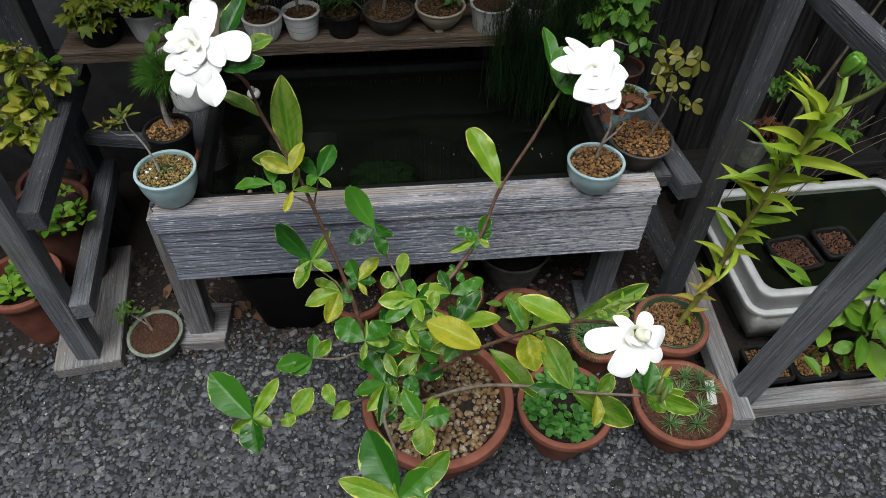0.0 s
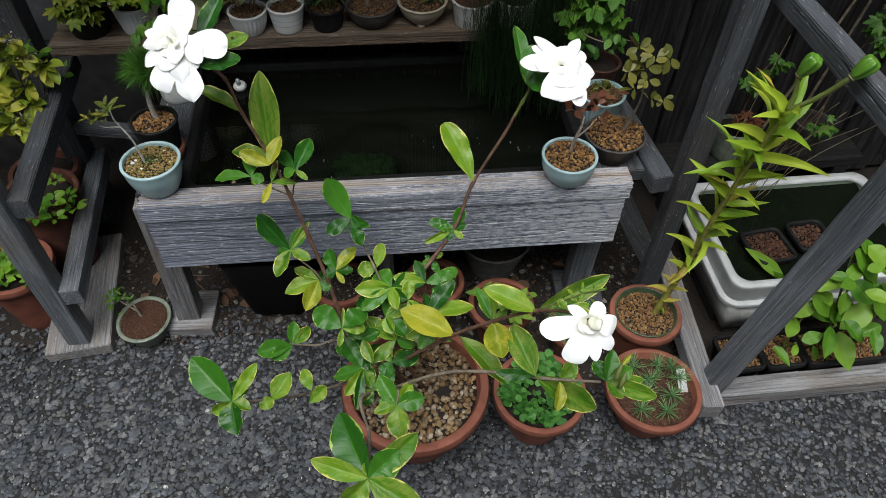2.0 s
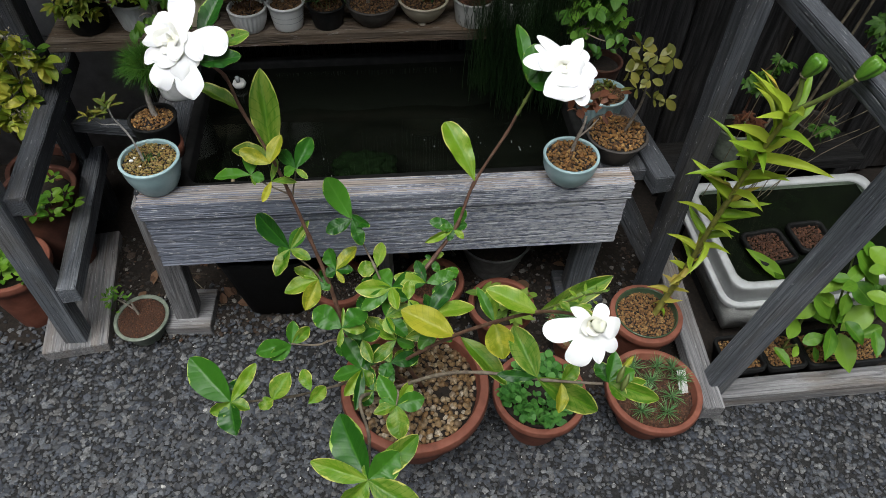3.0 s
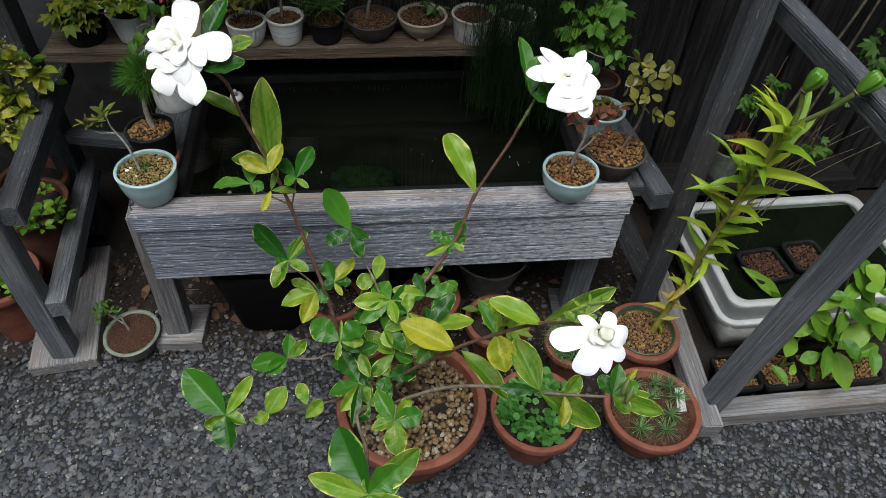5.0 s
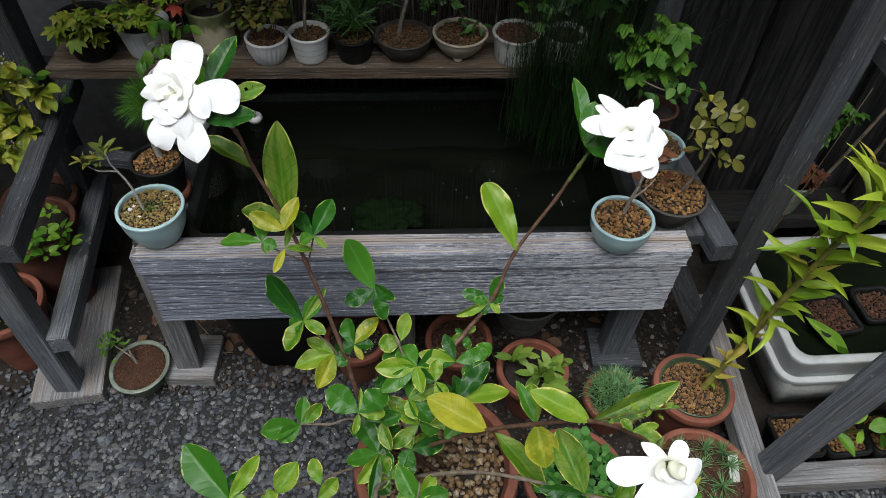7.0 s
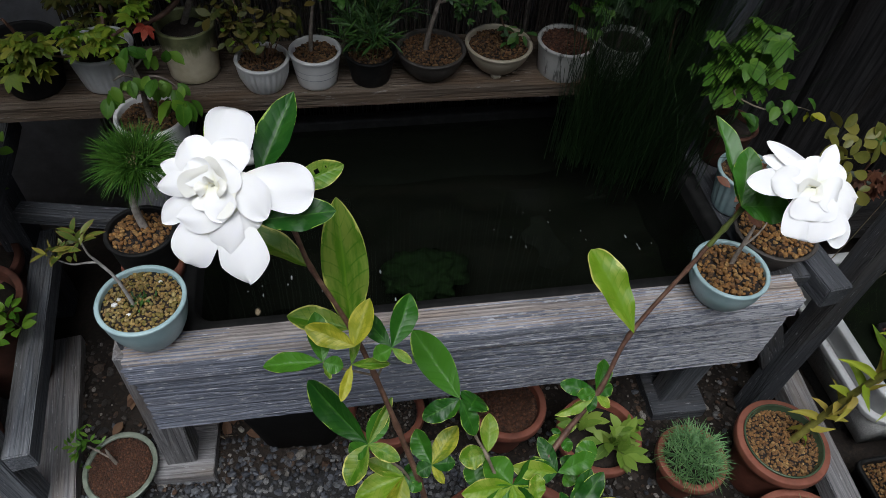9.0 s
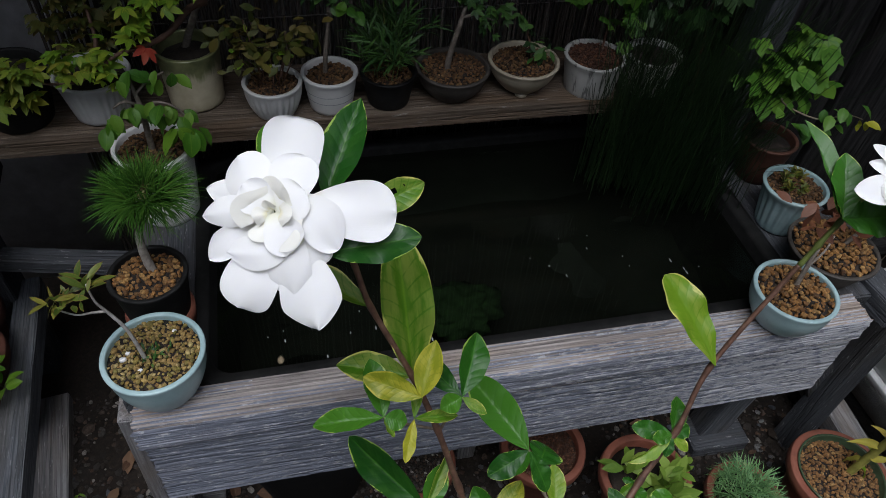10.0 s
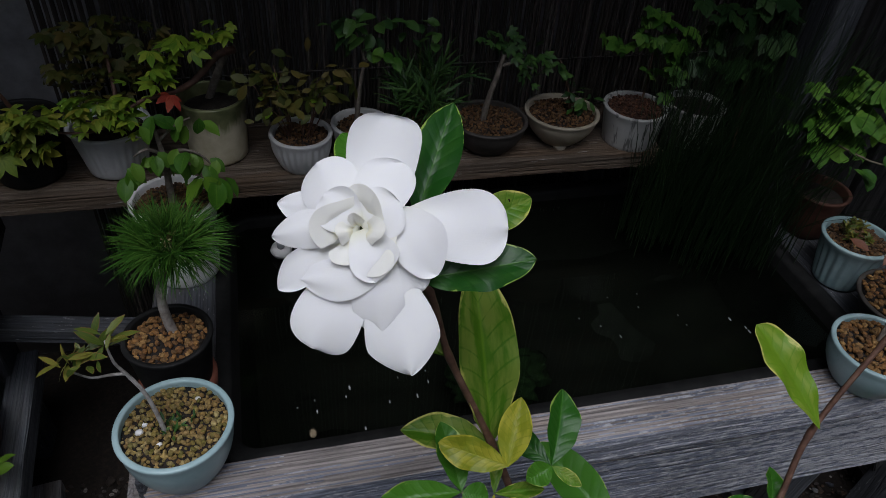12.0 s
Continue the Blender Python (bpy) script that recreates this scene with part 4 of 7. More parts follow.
# specks and a fallen petal floating on the water
fr = random.Random(67)
for k in range(26):
    r = fr.uniform(0.0006, 0.0016)
    ob = part("pond_speck", lathe([(r * 0.4, 0.0), (r, 0.0003), (r * 0.5, 0.0006)], 7, squash=fr.uniform(1.2, 3.5)), M["clear_grey"], None)
    cxy = fr.choice(((-0.08, 1.23), (0.0, 1.26), (0.3, 1.32), (0.45, 1.25)))
    ob.location = (cxy[0] + fr.gauss(0, 0.04), cxy[1] + fr.gauss(0, 0.025), 0.4565)
    tagged(ob, "tiny pale speck floating on the pond", "debris", "floating specks")
petal_flake = part("fallen_petal", lathe([(0.002, 0.0), (0.0045, 0.0006), (0.002, 0.0014)], 12, squash=1.5), M["straw"], None)
petal_flake.location = (-0.125, 1.205, 0.4565)
tagged(petal_flake, "small shrivelled white petal floating on the pond", "petal")

# ---------- shelf ----------
shelf = thing("plank_shelf", (-0.05, 1.61, 0), "brown wooden plank shelf behind the pond", "shelf")
on(board("board", (-0.515, 1.608, 0.556), (0.42, 1.588, 0.563), 0.15, 0.026, M["shelf"], seed=6.0, ridge=0.009, amp=0.0009, ragged=0.003), shelf)
on(beam("bracket", (-0.30, 1.66, 0.0), (-0.30, 1.66, 0.543), 0.04, 0.04, M["post"], up=(0, -1, 0)), shelf)
on(beam("bracket", (0.38, 1.64, 0.0), (0.38, 1.64, 0.55), 0.04, 0.04, M["post"], up=(0, -1, 0)), shelf)

# ---------- left rack ----------
rack = thing("timber_rack", (-0.55, 1.35, 0), "dark weathered timber rack standing on a plank", "rack", "timber racks")
on(beam("foot_plank", (-0.558, 1.136, 0.016), (-0.602, 1.492, 0.016), 0.142, 0.031, M["pale_post"]), rack)
on(beam("upright", (-0.558, 1.171, 0.032), (-0.552, 1.171, 0.95), 0.048, 0.042, M["blue_post"], up=(0, -1, 0)), rack)
on(beam("upright", (-0.590, 1.60, 0.0), (-0.590, 1.60, 1.05), 0.05, 0.06, M["post"], up=(0, -1, 0)), rack)
on(beam("rail", (-0.511, 1.163, 0.4545), (-0.540, 1.65, 0.462), 0.040, 0.045, M["post"]), rack)
on(beam("rail", (-0.512, 1.153, 0.2010), (-0.556, 1.62, 0.195), 0.040, 0.045, M["blue_post"]), rack)
on(beam("rail", (-0.80, 1.16, 0.462), (-0.84, 1.65, 0.462), 0.042, 0.045, M["post"]), rack)
on(beam("cross_rail", (-0.53, 1.53, 0.36), (-0.29, 1.47, 0.37), 0.03, 0.025, M["post"]), rack)

# ---------- right rack ----------
rack2 = thing("timber_rack", (1.0, 1.0, 0), "weathered timber frame with an upright and a slanting brace", "rack", "timber racks")
on(beam("sill", (0.833, 0.902, 0.022), (1.75, 0.915, 0.022), 0.045, 0.044, M["pale_post"]), rack2)
on(beam("rail", (0.822, 0.835, 0.067), (0.848, 1.32, 0.067), 0.046, 0.045, M["pale_post"]), rack2)
on(beam("upright", (0.775, 1.178, 0.0), (0.779, 1.170, 1.30), 0.043, 0.038, M["post"], up=(0, -1, 0)), rack2)
on(beam("brace", (0.846, 0.905, 0.05), (0.985, 0.895, 0.86), 0.046, 0.040, M["blue_post"], up=(0, -1, 0)), rack2)
on(beam("top_rail", (0.848, 1.26, 0.815), (0.872, 0.55, 0.812), 0.034, 0.036, M["post"]), rack2)
on(beam("arm", (0.708, 1.13, 0.455), (0.66, 1.55, 0.455), 0.042, 0.042, M["post"]), rack2)
on(beam("low_brace", (0.650, 1.185, 0.38), (0.775, 1.20, 0.15), 0.045, 0.03, M["post"], up=(0, -1, 0)), rack2)

# ---------- pots on the shelf ----------
SHELF = 0.573


def bush(parent, z, seed, height, material, size, wood_mat="brown_stem", stems=1, depth=2, lean=(0, 0, 1), radius=0.004, rows=None, per=2, aspect=0.5, at=(0, 0), split=2, bend=0.35, spread=0.8):
    """Stems with a crown of small leaves."""
    rnd = random.Random(seed)
    out, tips = [], []
    for k in range(stems):
        a = rnd.uniform(0, 6.28)
        q = 0.0 if stems == 1 else 0.02
        d = Vector(lean) + Vector((rnd.gauss(0, 0.12), rnd.gauss(0, 0.12), 0)) * (1 if stems == 1 else 2)
        branching(rnd, (at[0] + q * math.cos(a), at[1] + q * math.sin(a), z - 0.004), d, height, depth, out, tips, radius, bend, split)
    limbs(parent, "stems" if stems > 1 else "trunk", out, M[wood_mat])
    spots = [(p, d) for p, d in tips if p.z > z + height * 0.3 for _ in range(per)]
    sprays(parent, "foliage", M[material], spots, seed, size, aspect, rows, spread)


STAR, IVY = star_rows(), ivy_rows()


def star_leaves(parent, spots, seed, size, material="maple_leaf", name="foliage", rows=None):
    sprays(parent, name, M[material], spots, seed, size, 0.5, rows or STAR, 0.35, 0.7)


def at(p, points):
    """World places in the space of a thing that is not turned."""
    o = p.matrix_basis.translation
    return [Vector(q) - o for q in points]


def clusters(p, places, each, spread, rnd, way=(0, -0.6, 0.1)):
    """Leaf places scattered about world places, as sprays takes them."""
    return [(q + Vector((rnd.gauss(0, spread), rnd.gauss(0, spread * 0.6), rnd.gauss(0, spread * 0.7))), (way[0] + rnd.gauss(0, 0.6), way[1], way[2] + rnd.gauss(0, 0.3)))
            for q in at(p, places) for _ in range(each)]


p, z = pot("potted_maple", (-0.435, 1.585, SHELF - 0.002), 0.052, 0.078, M["black_plastic"], "turning yellow-green maple seedling in a black pot on the shelf", foot=0.75)
rnd = random.Random(3)
limbs(p, "trunk", [([(0, 0, z), (0.005, -0.01, z + 0.03), (0.0, -0.02, z + 0.06)], [0.004, 0.003, 0.002])], M["brown_stem"])
star_leaves(p, clusters(p, ((-0.434, 1.535, 0.645), (-0.406, 1.535, 0.642), (-0.455, 1.540, 0.660), (-0.425, 1.550, 0.672), (-0.470, 1.550, 0.640), (-0.440, 1.545, 0.625)), 7, 0.011, rnd, (0, -0.7, -0.3)), 3, 0.023)
p, z = pot("potted_maple", (-0.332, 1.585, SHELF), 0.049, 0.064, M["white_plastic"], "young maple in a ribbed white pot on the shelf", foot=0.74, flute=30, depth=0.03)
trunk = at(p, ((-0.330, 1.600, 0.628), (-0.325, 1.630, 0.655), (-0.330, 1.655, 0.700)))
limbs(p, "trunk", [(trunk, [0.004, 0.003, 0.002])], M["brown_stem"])
star_leaves(p, clusters(p, ((-0.373, 1.66, 0.715), (-0.330, 1.67, 0.720), (-0.270, 1.66, 0.705), (-0.327, 1.66, 0.680), (-0.345, 1.655, 0.645), (-0.290, 1.66, 0.665), (-0.385, 1.66, 0.675)), 15, 0.016, rnd), 5, 0.021, "dull_shade_maple")
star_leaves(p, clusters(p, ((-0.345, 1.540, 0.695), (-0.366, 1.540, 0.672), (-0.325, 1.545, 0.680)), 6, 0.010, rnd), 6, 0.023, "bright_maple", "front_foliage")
p, z = pot("potted_maple", (-0.206, 1.600, SHELF), 0.043, 0.086, M["crock"], "maple with a long drooping branch in a tall glazed crock", foot=0.88, fill=0.80)
trunk = at(p, ((-0.214, 1.615, 0.636), (-0.200, 1.618, 0.668), (-0.184, 1.616, 0.702), (-0.171, 1.606, 0.716)))
limbs(p, "trunk", [(trunk, [0.0060, 0.0052, 0.0045, 0.0045])], M["bark"])
reach = at(p, ((-0.171, 1.606, 0.716), (-0.191, 1.590, 0.716), (-0.220, 1.575, 0.692), (-0.248, 1.555, 0.687), (-0.280, 1.532, 0.690), (-0.308, 1.525, 0.674), (-0.344, 1.525, 0.657), (-0.411, 1.530, 0.664)))
limbs(p, "branch", [(reach, [0.0052, 0.0050, 0.0044, 0.0034, 0.0026, 0.0022, 0.0018, 0.0012])], M["brown_stem"])
star_leaves(p, clusters(p, ((-0.202, 1.56, 0.745), (-0.217, 1.56, 0.752), (-0.172, 1.57, 0.758), (-0.255, 1.548, 0.718), (-0.270, 1.545, 0.708), (-0.297, 1.535, 0.690), (-0.292, 1.530, 0.658), (-0.307, 1.525, 0.675), (-0.240, 1.550, 0.735)), 5, 0.010, rnd), 8, 0.022, "bright_maple")
star_leaves(p, clusters(p, ((-0.345, 1.520, 0.690), (-0.376, 1.520, 0.682), (-0.405, 1.525, 0.684), (-0.420, 1.528, 0.670)), 6, 0.010, rnd), 10, 0.022)
star_leaves(p, [(at(p, ((-0.246, 1.540, 0.692),))[0], (0.3, -0.5, -0.4))], 9, 0.040, "red_leaf", "red_leaf")
p, z = pot("potted_seedling", (-0.098, 1.555, SHELF), 0.040, 0.050, M["white"], "cluster of thin-stemmed seedlings in a ribbed white pot", foot=0.7, flute=26, depth=0.05, grains="dark_shade_grit", grain=0.003, belly=0.004)
out = []
spots, low = [], []
for k in range(12):
    a = rnd.uniform(0, 6.28)
    b0 = Vector((0.014 * math.cos(a), 0.010 * math.sin(a), z))
    b2 = b0 * 2.6 + Vector((rnd.gauss(-0.004, 0.014), rnd.gauss(0, 0.01), 0))
    b2.z = z + rnd.uniform(0.05, 0.115)
    out.append(([b0, b0.lerp(b2, 0.5) + Vector((rnd.gauss(0, 0.002), 0, 0)), b2], [0.0010, 0.0009, 0.0006]))
    spots += [(b2 + Vector((rnd.gauss(0, 0.014), rnd.gauss(0, 0.012), rnd.gauss(0, 0.011))), (rnd.gauss(0, 1), -0.5, rnd.gauss(-0.1, 0.4))) for _ in range(11)]
    low.append((b0.lerp(b2, 0.8), (rnd.gauss(0, 1), -0.6, 0.1)))
limbs(p, "stems", out, M["brown_stem"], 5)
sprays(p, "foliage", M["dull_shade_maple"], spots, 12, 0.020, 0.5)
sprays(p, "new_leaves", M["bright_maple"], low, 13, 0.020, 0.5)
p, z = pot("potted_bonsai", (-0.018, 1.560, SHELF), 0.039, 0.056, M["white"], "slim-trunked bonsai in a white banded pot", foot=0.78, grains="dark_shade_grit", grain=0.003)
for zz in (0.020, 0.032):
    part("band", lathe([(0.0304 + zz * 0.154, zz), (0.0309 + zz * 0.154, zz + 0.0008), (0.0304 + zz * 0.154, zz + 0.0018)], 40), M["clear_grey"], p)
limbs(p, "trunk", [(at(p, ((-0.025, 1.56, 0.612), (-0.022, 1.56, 0.655), (-0.017, 1.562, 0.690), (-0.012, 1.56, 0.714))), [0.0036, 0.0031, 0.0026, 0.0023]),
                   (at(p, ((-0.012, 1.56, 0.714), (-0.002, 1.555, 0.722), (0.007, 1.550, 0.730))), [0.0026, 0.0022, 0.0016]),
                   (at(p, ((-0.012, 1.56, 0.714), (-0.016, 1.565, 0.730), (-0.022, 1.565, 0.750))), [0.0024, 0.0018, 0.0012])], M["bark"])
BROADLEAF = [[(x, y * 0.62, q, u, v) for x, y, q, u, v in row] for row in blade_points(6, 4, oval_outline(0.75, 0.85), 0.18, 0.25, 0.04)]
sprays(p, "foliage", M["dark_leaf"], clusters(p, ((-0.040, 1.57, 0.745), (-0.030, 1.57, 0.762), (-0.008, 1.57, 0.768), (0.014, 1.56, 0.762), (0.0, 1.56, 0.745), (-0.022, 1.56, 0.750)), 5, 0.009, rnd, (0, -0.5, -0.2)), 15, 0.023, 0.6, BROADLEAF, 0.4)
sprays(p, "new_leaves", M["bright_leaf"], clusters(p, ((0.0, 1.545, 0.738), (0.012, 1.545, 0.732)), 2, 0.005, rnd, (0.3, -0.6, -0.3)), 16, 0.026, 0.6, BROADLEAF, 0.3)
p, z = pot("potted_herb", (0.066, 1.560, SHELF), 0.040, 0.050, M["black_plastic"], "narrow-leaved green herb in a small black pot", foot=0.75, grains="dark_shade_grit", grain=0.003)
bush(p, z, 18, 0.055, "dark_leaf", 0.034, "green_stem", stems=14, depth=1, radius=0.0009, aspect=0.08, per=4, spread=0.5)
limbs(p, "tall_stem", [(at(p, ((0.067, 1.57, 0.613), (0.062, 1.57, 0.684), (0.060, 1.57, 0.735))), [0.0016, 0.0013, 0.0010])], M["green_stem"])
sprays(p, "top_leaves", M["dark_leaf"], clusters(p, ((0.046, 1.57, 0.745), (0.060, 1.57, 0.757), (0.074, 1.57, 0.748), (0.062, 1.565, 0.725)), 3, 0.006, rnd, (0, -0.5, 0.0)), 19, 0.020, 0.6, BROADLEAF, 0.4)
p, z = pot("potted_bonsai", (0.163, 1.566, SHELF), 0.054, 0.046, M["dark_clay"], "slender bonsai in a wide dark clay bowl", foot=0.55, grains="dark_shade_grit", grain=0.0032, belly=0.006)
limbs(p, "trunk", [(at(p, ((0.153, 1.566, 0.606), (0.158, 1.566, 0.645), (0.168, 1.566, 0.685), (0.174, 1.566, 0.712))), [0.0050, 0.0042, 0.0037, 0.0028]),
                   (at(p, ((0.170, 1.566, 0.695), (0.190, 1.560, 0.702), (0.212, 1.555, 0.695))), [0.0026, 0.0020, 0.0012])], M["bark"])
star_leaves(p, clusters(p, ((0.145, 1.57, 0.728), (0.170, 1.57, 0.735), (0.200, 1.56, 0.712), (0.228, 1.56, 0.705), (0.208, 1.56, 0.685), (0.185, 1.57, 0.722)), 6, 0.010, rnd, (0.3, -0.5, -0.2)), 21, 0.016, "dark_leaf")
p, z = pot("potted_bonsai", (0.272, 1.566, SHELF + 0.004), 0.053, 0.046, M["cream"], "small leafy bonsai in a cream footed bowl", foot=0.5, grains="dark_shade_grit", grain=0.0032, belly=0.006, feet=3)
limbs(p, "trunk", [(at(p, ((0.287, 1.566, 0.610), (0.276, 1.566, 0.652), (0.255, 1.566, 0.700))), [0.0024, 0.0018, 0.0010]), (at(p, ((0.287, 1.566, 0.612), (0.294, 1.560, 0.632), (0.300, 1.556, 0.645))), [0.0022, 0.0016, 0.0010])], M["brown_stem"])
sprays(p, "foliage", M["dark_leaf"], clusters(p, ((0.300, 1.556, 0.642), (0.290, 1.556, 0.636), (0.280, 1.56, 0.655), (0.268, 1.562, 0.672), (0.256, 1.566, 0.695)), 7, 0.006, rnd, (0, -0.5, -0.3)), 24, 0.020, 0.42)
p, z = pot("potted_plant", (0.380, 1.553, SHELF), 0.046, 0.058, M["brushed"], "white brushed-pattern pot with brown soil on the shelf", foot=0.84, fill=0.88, soil="red_soil", grains="red_crumbs", grain=0.0028)
limbs(p, "stem", [(at(p, ((0.395, 1.565, 0.620), (0.400, 1.575, 0.670), (0.400, 1.580, 0.710))), [0.0020, 0.0016, 0.0010])], M["brown_stem"])
star_leaves(p, clusters(p, ((0.345, 1.57, 0.720), (0.375, 1.57, 0.735), (0.400, 1.57, 0.712), (0.425, 1.56, 0.690), (0.445, 1.57, 0.725), (0.395, 1.57, 0.755), (0.420, 1.555, 0.668)), 6, 0.012, rnd, (0, -0.7, -0.4)), 27, 0.025, "ivy_leaf", "foliage", IVY)
p, z = pot("potted_plant", (0.472, 1.545, SHELF), 0.042, 0.060, M["brushed"], "white patterned pot behind the pond rushes", foot=0.82, fill=0.85)
star_leaves(p, clusters(p, ((0.470, 1.57, 0.700), (0.500, 1.58, 0.730), (0.480, 1.57, 0.760)), 6, 0.014, rnd, (0, -0.7, -0.4)), 29, 0.030, "shade_vine_leaf", "foliage", IVY)
vine = thing("climbing_ivy", (0.60, 1.575, 0.0), "green ivy climbing the old board wall, leaves coloured for shade", "ivy")
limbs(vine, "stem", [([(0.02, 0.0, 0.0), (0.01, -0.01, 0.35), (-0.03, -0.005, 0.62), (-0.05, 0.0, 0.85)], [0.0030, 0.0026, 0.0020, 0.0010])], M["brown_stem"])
star_leaves(vine, clusters(vine, ((0.540, 1.57, 0.690), (0.567, 1.57, 0.730), (0.555, 1.57, 0.770)), 5, 0.016, rnd, (0, -0.7, -0.4)), 51, 0.034, "shade_vine_leaf", "foliage", IVY)

# ---------- pots beside the pond ----------
p, z = pot("bonsai_pot", (-0.249, 1.170, 0.489), 0.0520, 0.066, M["blue"], "tiny azalea bonsai in a pale blue pot with mossy grit", foot=0.66, grains="moss_stones", grain=0.0030, belly=0.005, fill=0.87, group="pale blue bonsai pots")
limbs(p, "trunk", [(at(p, ((-0.256, 1.164, 0.540), (-0.262, 1.165, 0.600), (-0.273, 1.165, 0.634), (-0.279, 1.165, 0.650), (-0.281, 1.168, 0.672))), [0.0024, 0.0020, 0.0016, 0.0012, 0.0008]),
                   (at(p, ((-0.273, 1.165, 0.634), (-0.285, 1.163, 0.637), (-0.298, 1.160, 0.640), (-0.312, 1.158, 0.655))), [0.0016, 0.0013, 0.0010, 0.0007])], M["white_bark"])
rnd = random.Random(31)
sprays(p, "foliage", M["azalea_leaf"], [(q + Vector((rnd.gauss(0, 0.004), rnd.gauss(0, 0.005), rnd.gauss(0, 0.003))), (rnd.gauss(-0.1, 0.8), rnd.gauss(-0.1, 0.7), 0.7)) for q in at(p, ((-0.281, 1.168, 0.672), (-0.290, 1.163, 0.664), (-0.300, 1.160, 0.660), (-0.312, 1.158, 0.655))) for _ in range(9)], 31, 0.021, 0.30, spread=0.35)
sprays(p, "weed", M["dark_leaf"], [((0.004 + rnd.gauss(0, 0.006), -0.004 + rnd.gauss(0, 0.006), z + 0.007), (0, 0, 0.7)) for _ in range(34)], 33, 0.010, 0.25)
for dx, dy, r in ((-0.030, -0.004, 0.0042), (-0.026, 0.004, 0.0034), (-0.012, -0.020, 0.0030), (0.020, 0.026, 0.0028)):
    part("white_stone", lathe([(r * 0.5, 0.0), (r, r * 0.4), (r * 0.8, r * 0.9), (r * 0.2, r * 1.1)], 9, squash=0.8), M["chalk"], p).location = (dx, dy, z + 0.004)
p, z = pot("bonsai_pot", (0.515, 1.1435, 0.480), 0.0515, 0.056, M["blue"], "thin red-leaved bonsai in a pale blue pot of brown grit", foot=0.66, grains="brown_stones", grain=0.0042, belly=0.006, fill=0.86, group="pale blue bonsai pots")
limbs(p, "trunk", [([(0.0, 0.004, z), (0.006, 0.01, z + 0.03), (0.018, 0.02, z + 0.055), (0.022, 0.025, z + 0.075)], [0.004, 0.0035, 0.0028, 0.002]),
                   ([(0.008, 0.012, z + 0.035), (0.03, 0.02, z + 0.05), (0.05, 0.035, z + 0.06)], [0.002, 0.0016, 0.001])], M["bark"])
rnd = random.Random(35)
sprays(p, "foliage", M["rust_leaf"], [((0.043 + rnd.gauss(0, 0.025), 0.042 + rnd.gauss(0, 0.02), z + 0.088 + rnd.gauss(0, 0.01)), (0.2, 0.2, 0.2)) for _ in range(26)], 35, 0.026, 0.5)
p, z = pot("bonsai_pot", (0.6235, 1.214, 0.468), 0.060, 0.055, M["dark_clay"], "olive-leaved bonsai in a shallow dark bowl of brown grit", foot=0.6, grains="brown_stones", grain=0.0042, fill=0.95)
limbs(p, "trunk", [([(0.012, 0.0, z), (0.020, -0.01, z + 0.05), (0.024, -0.018, z + 0.10), (0.016, -0.024, z + 0.15)], [0.0036, 0.003, 0.0024, 0.0015])], M["bark"])
rnd = random.Random(37)
spots = []
for k in range(10):
    a, r = k * 2.4, 0.046 * math.sqrt(k / 10)
    c = Vector((0.016 + r * math.cos(a) * 1.15, -0.022 + r * math.sin(a) * 0.7, z + 0.165 + 0.75 * r * math.sin(a)))
    if k in (5, 9):
        c = Vector((0.012 + 0.006 * k, -0.02, z + 0.095))
    spots += [(c + Vector((0.004 * math.cos(q * 1.2566 + k), 0, 0)), (math.cos(q * 1.2566 + k), 0.5 * math.sin(q * 1.2566 + k) - 0.1, 0.85 * math.sin(q * 1.2566 + k))) for q in range(4)]
sprays(p, "foliage", M["olive_leaf"], spots, 37, 0.0255, 0.5, [[(x, y * 0.60, q, u, v) for x, y, q, u, v in row] for row in blade_points(6, 4, oval_outline(0.9, 0.75), 0.1, 0.1, 0.0)], 0.16, 0.1)
p, z = pot("bonsai_pot", (0.622, 1.320, 0.468), 0.0455, 0.074, M["blue_deep"], "small plant in a ribbed blue-green pot", foot=0.72, grains="dark_shade_grit", grain=0.003, flute=20, depth=0.06, fill=0.88)
bush(p, z, 41, 0.016, "azalea_leaf", 0.010, "stem", stems=9, depth=1, radius=0.0009, aspect=0.35, per=2)
p, z = pot("potted_ivy", (0.645, 1.43, 0.467), 0.042, 0.075, M["brown_clay"], "bright green ivy in a dark red-brown clay pot", foot=0.7)
rnd = random.Random(43)
sprays(p, "foliage", M["ivy_bright"], [((-0.038 + rnd.gauss(0, 0.030), -0.010 + rnd.gauss(0, 0.020), z + 0.150 + rnd.gauss(0, 0.028)), (rnd.gauss(0, 0.4), -0.7, -0.2)) for _ in range(52)], 43, 0.036, 0.95, IVY, 0.35)
limbs(p, "runner", [(at(p, ((0.600, 1.400, 0.640), (0.560, 1.345, 0.668), (0.600, 1.325, 0.656), (0.640, 1.320, 0.662), (0.675, 1.325, 0.648))), [0.0013, 0.0012, 0.0011, 0.0009, 0.0007])], M["stem"])
rnd = random.Random(45)
sprays(p, "runner_leaves", M["ivy_leaf"], clusters(p, ((0.545, 1.335, 0.668), (0.575, 1.330, 0.652), (0.600, 1.322, 0.645), (0.612, 1.320, 0.668), (0.632, 1.318, 0.650), (0.640, 1.318, 0.674)), 3, 0.006, rnd, (0.1, -0.5, -0.5)), 45, 0.022, 0.6, BROADLEAF, 0.3)
sprays(p, "yellow_leaves", M["leaf_yellow"], clusters(p, ((0.676, 1.322, 0.645),), 4, 0.004, rnd, (0.1, -0.5, -0.5)), 46, 0.018, 0.6, BROADLEAF, 0.6)
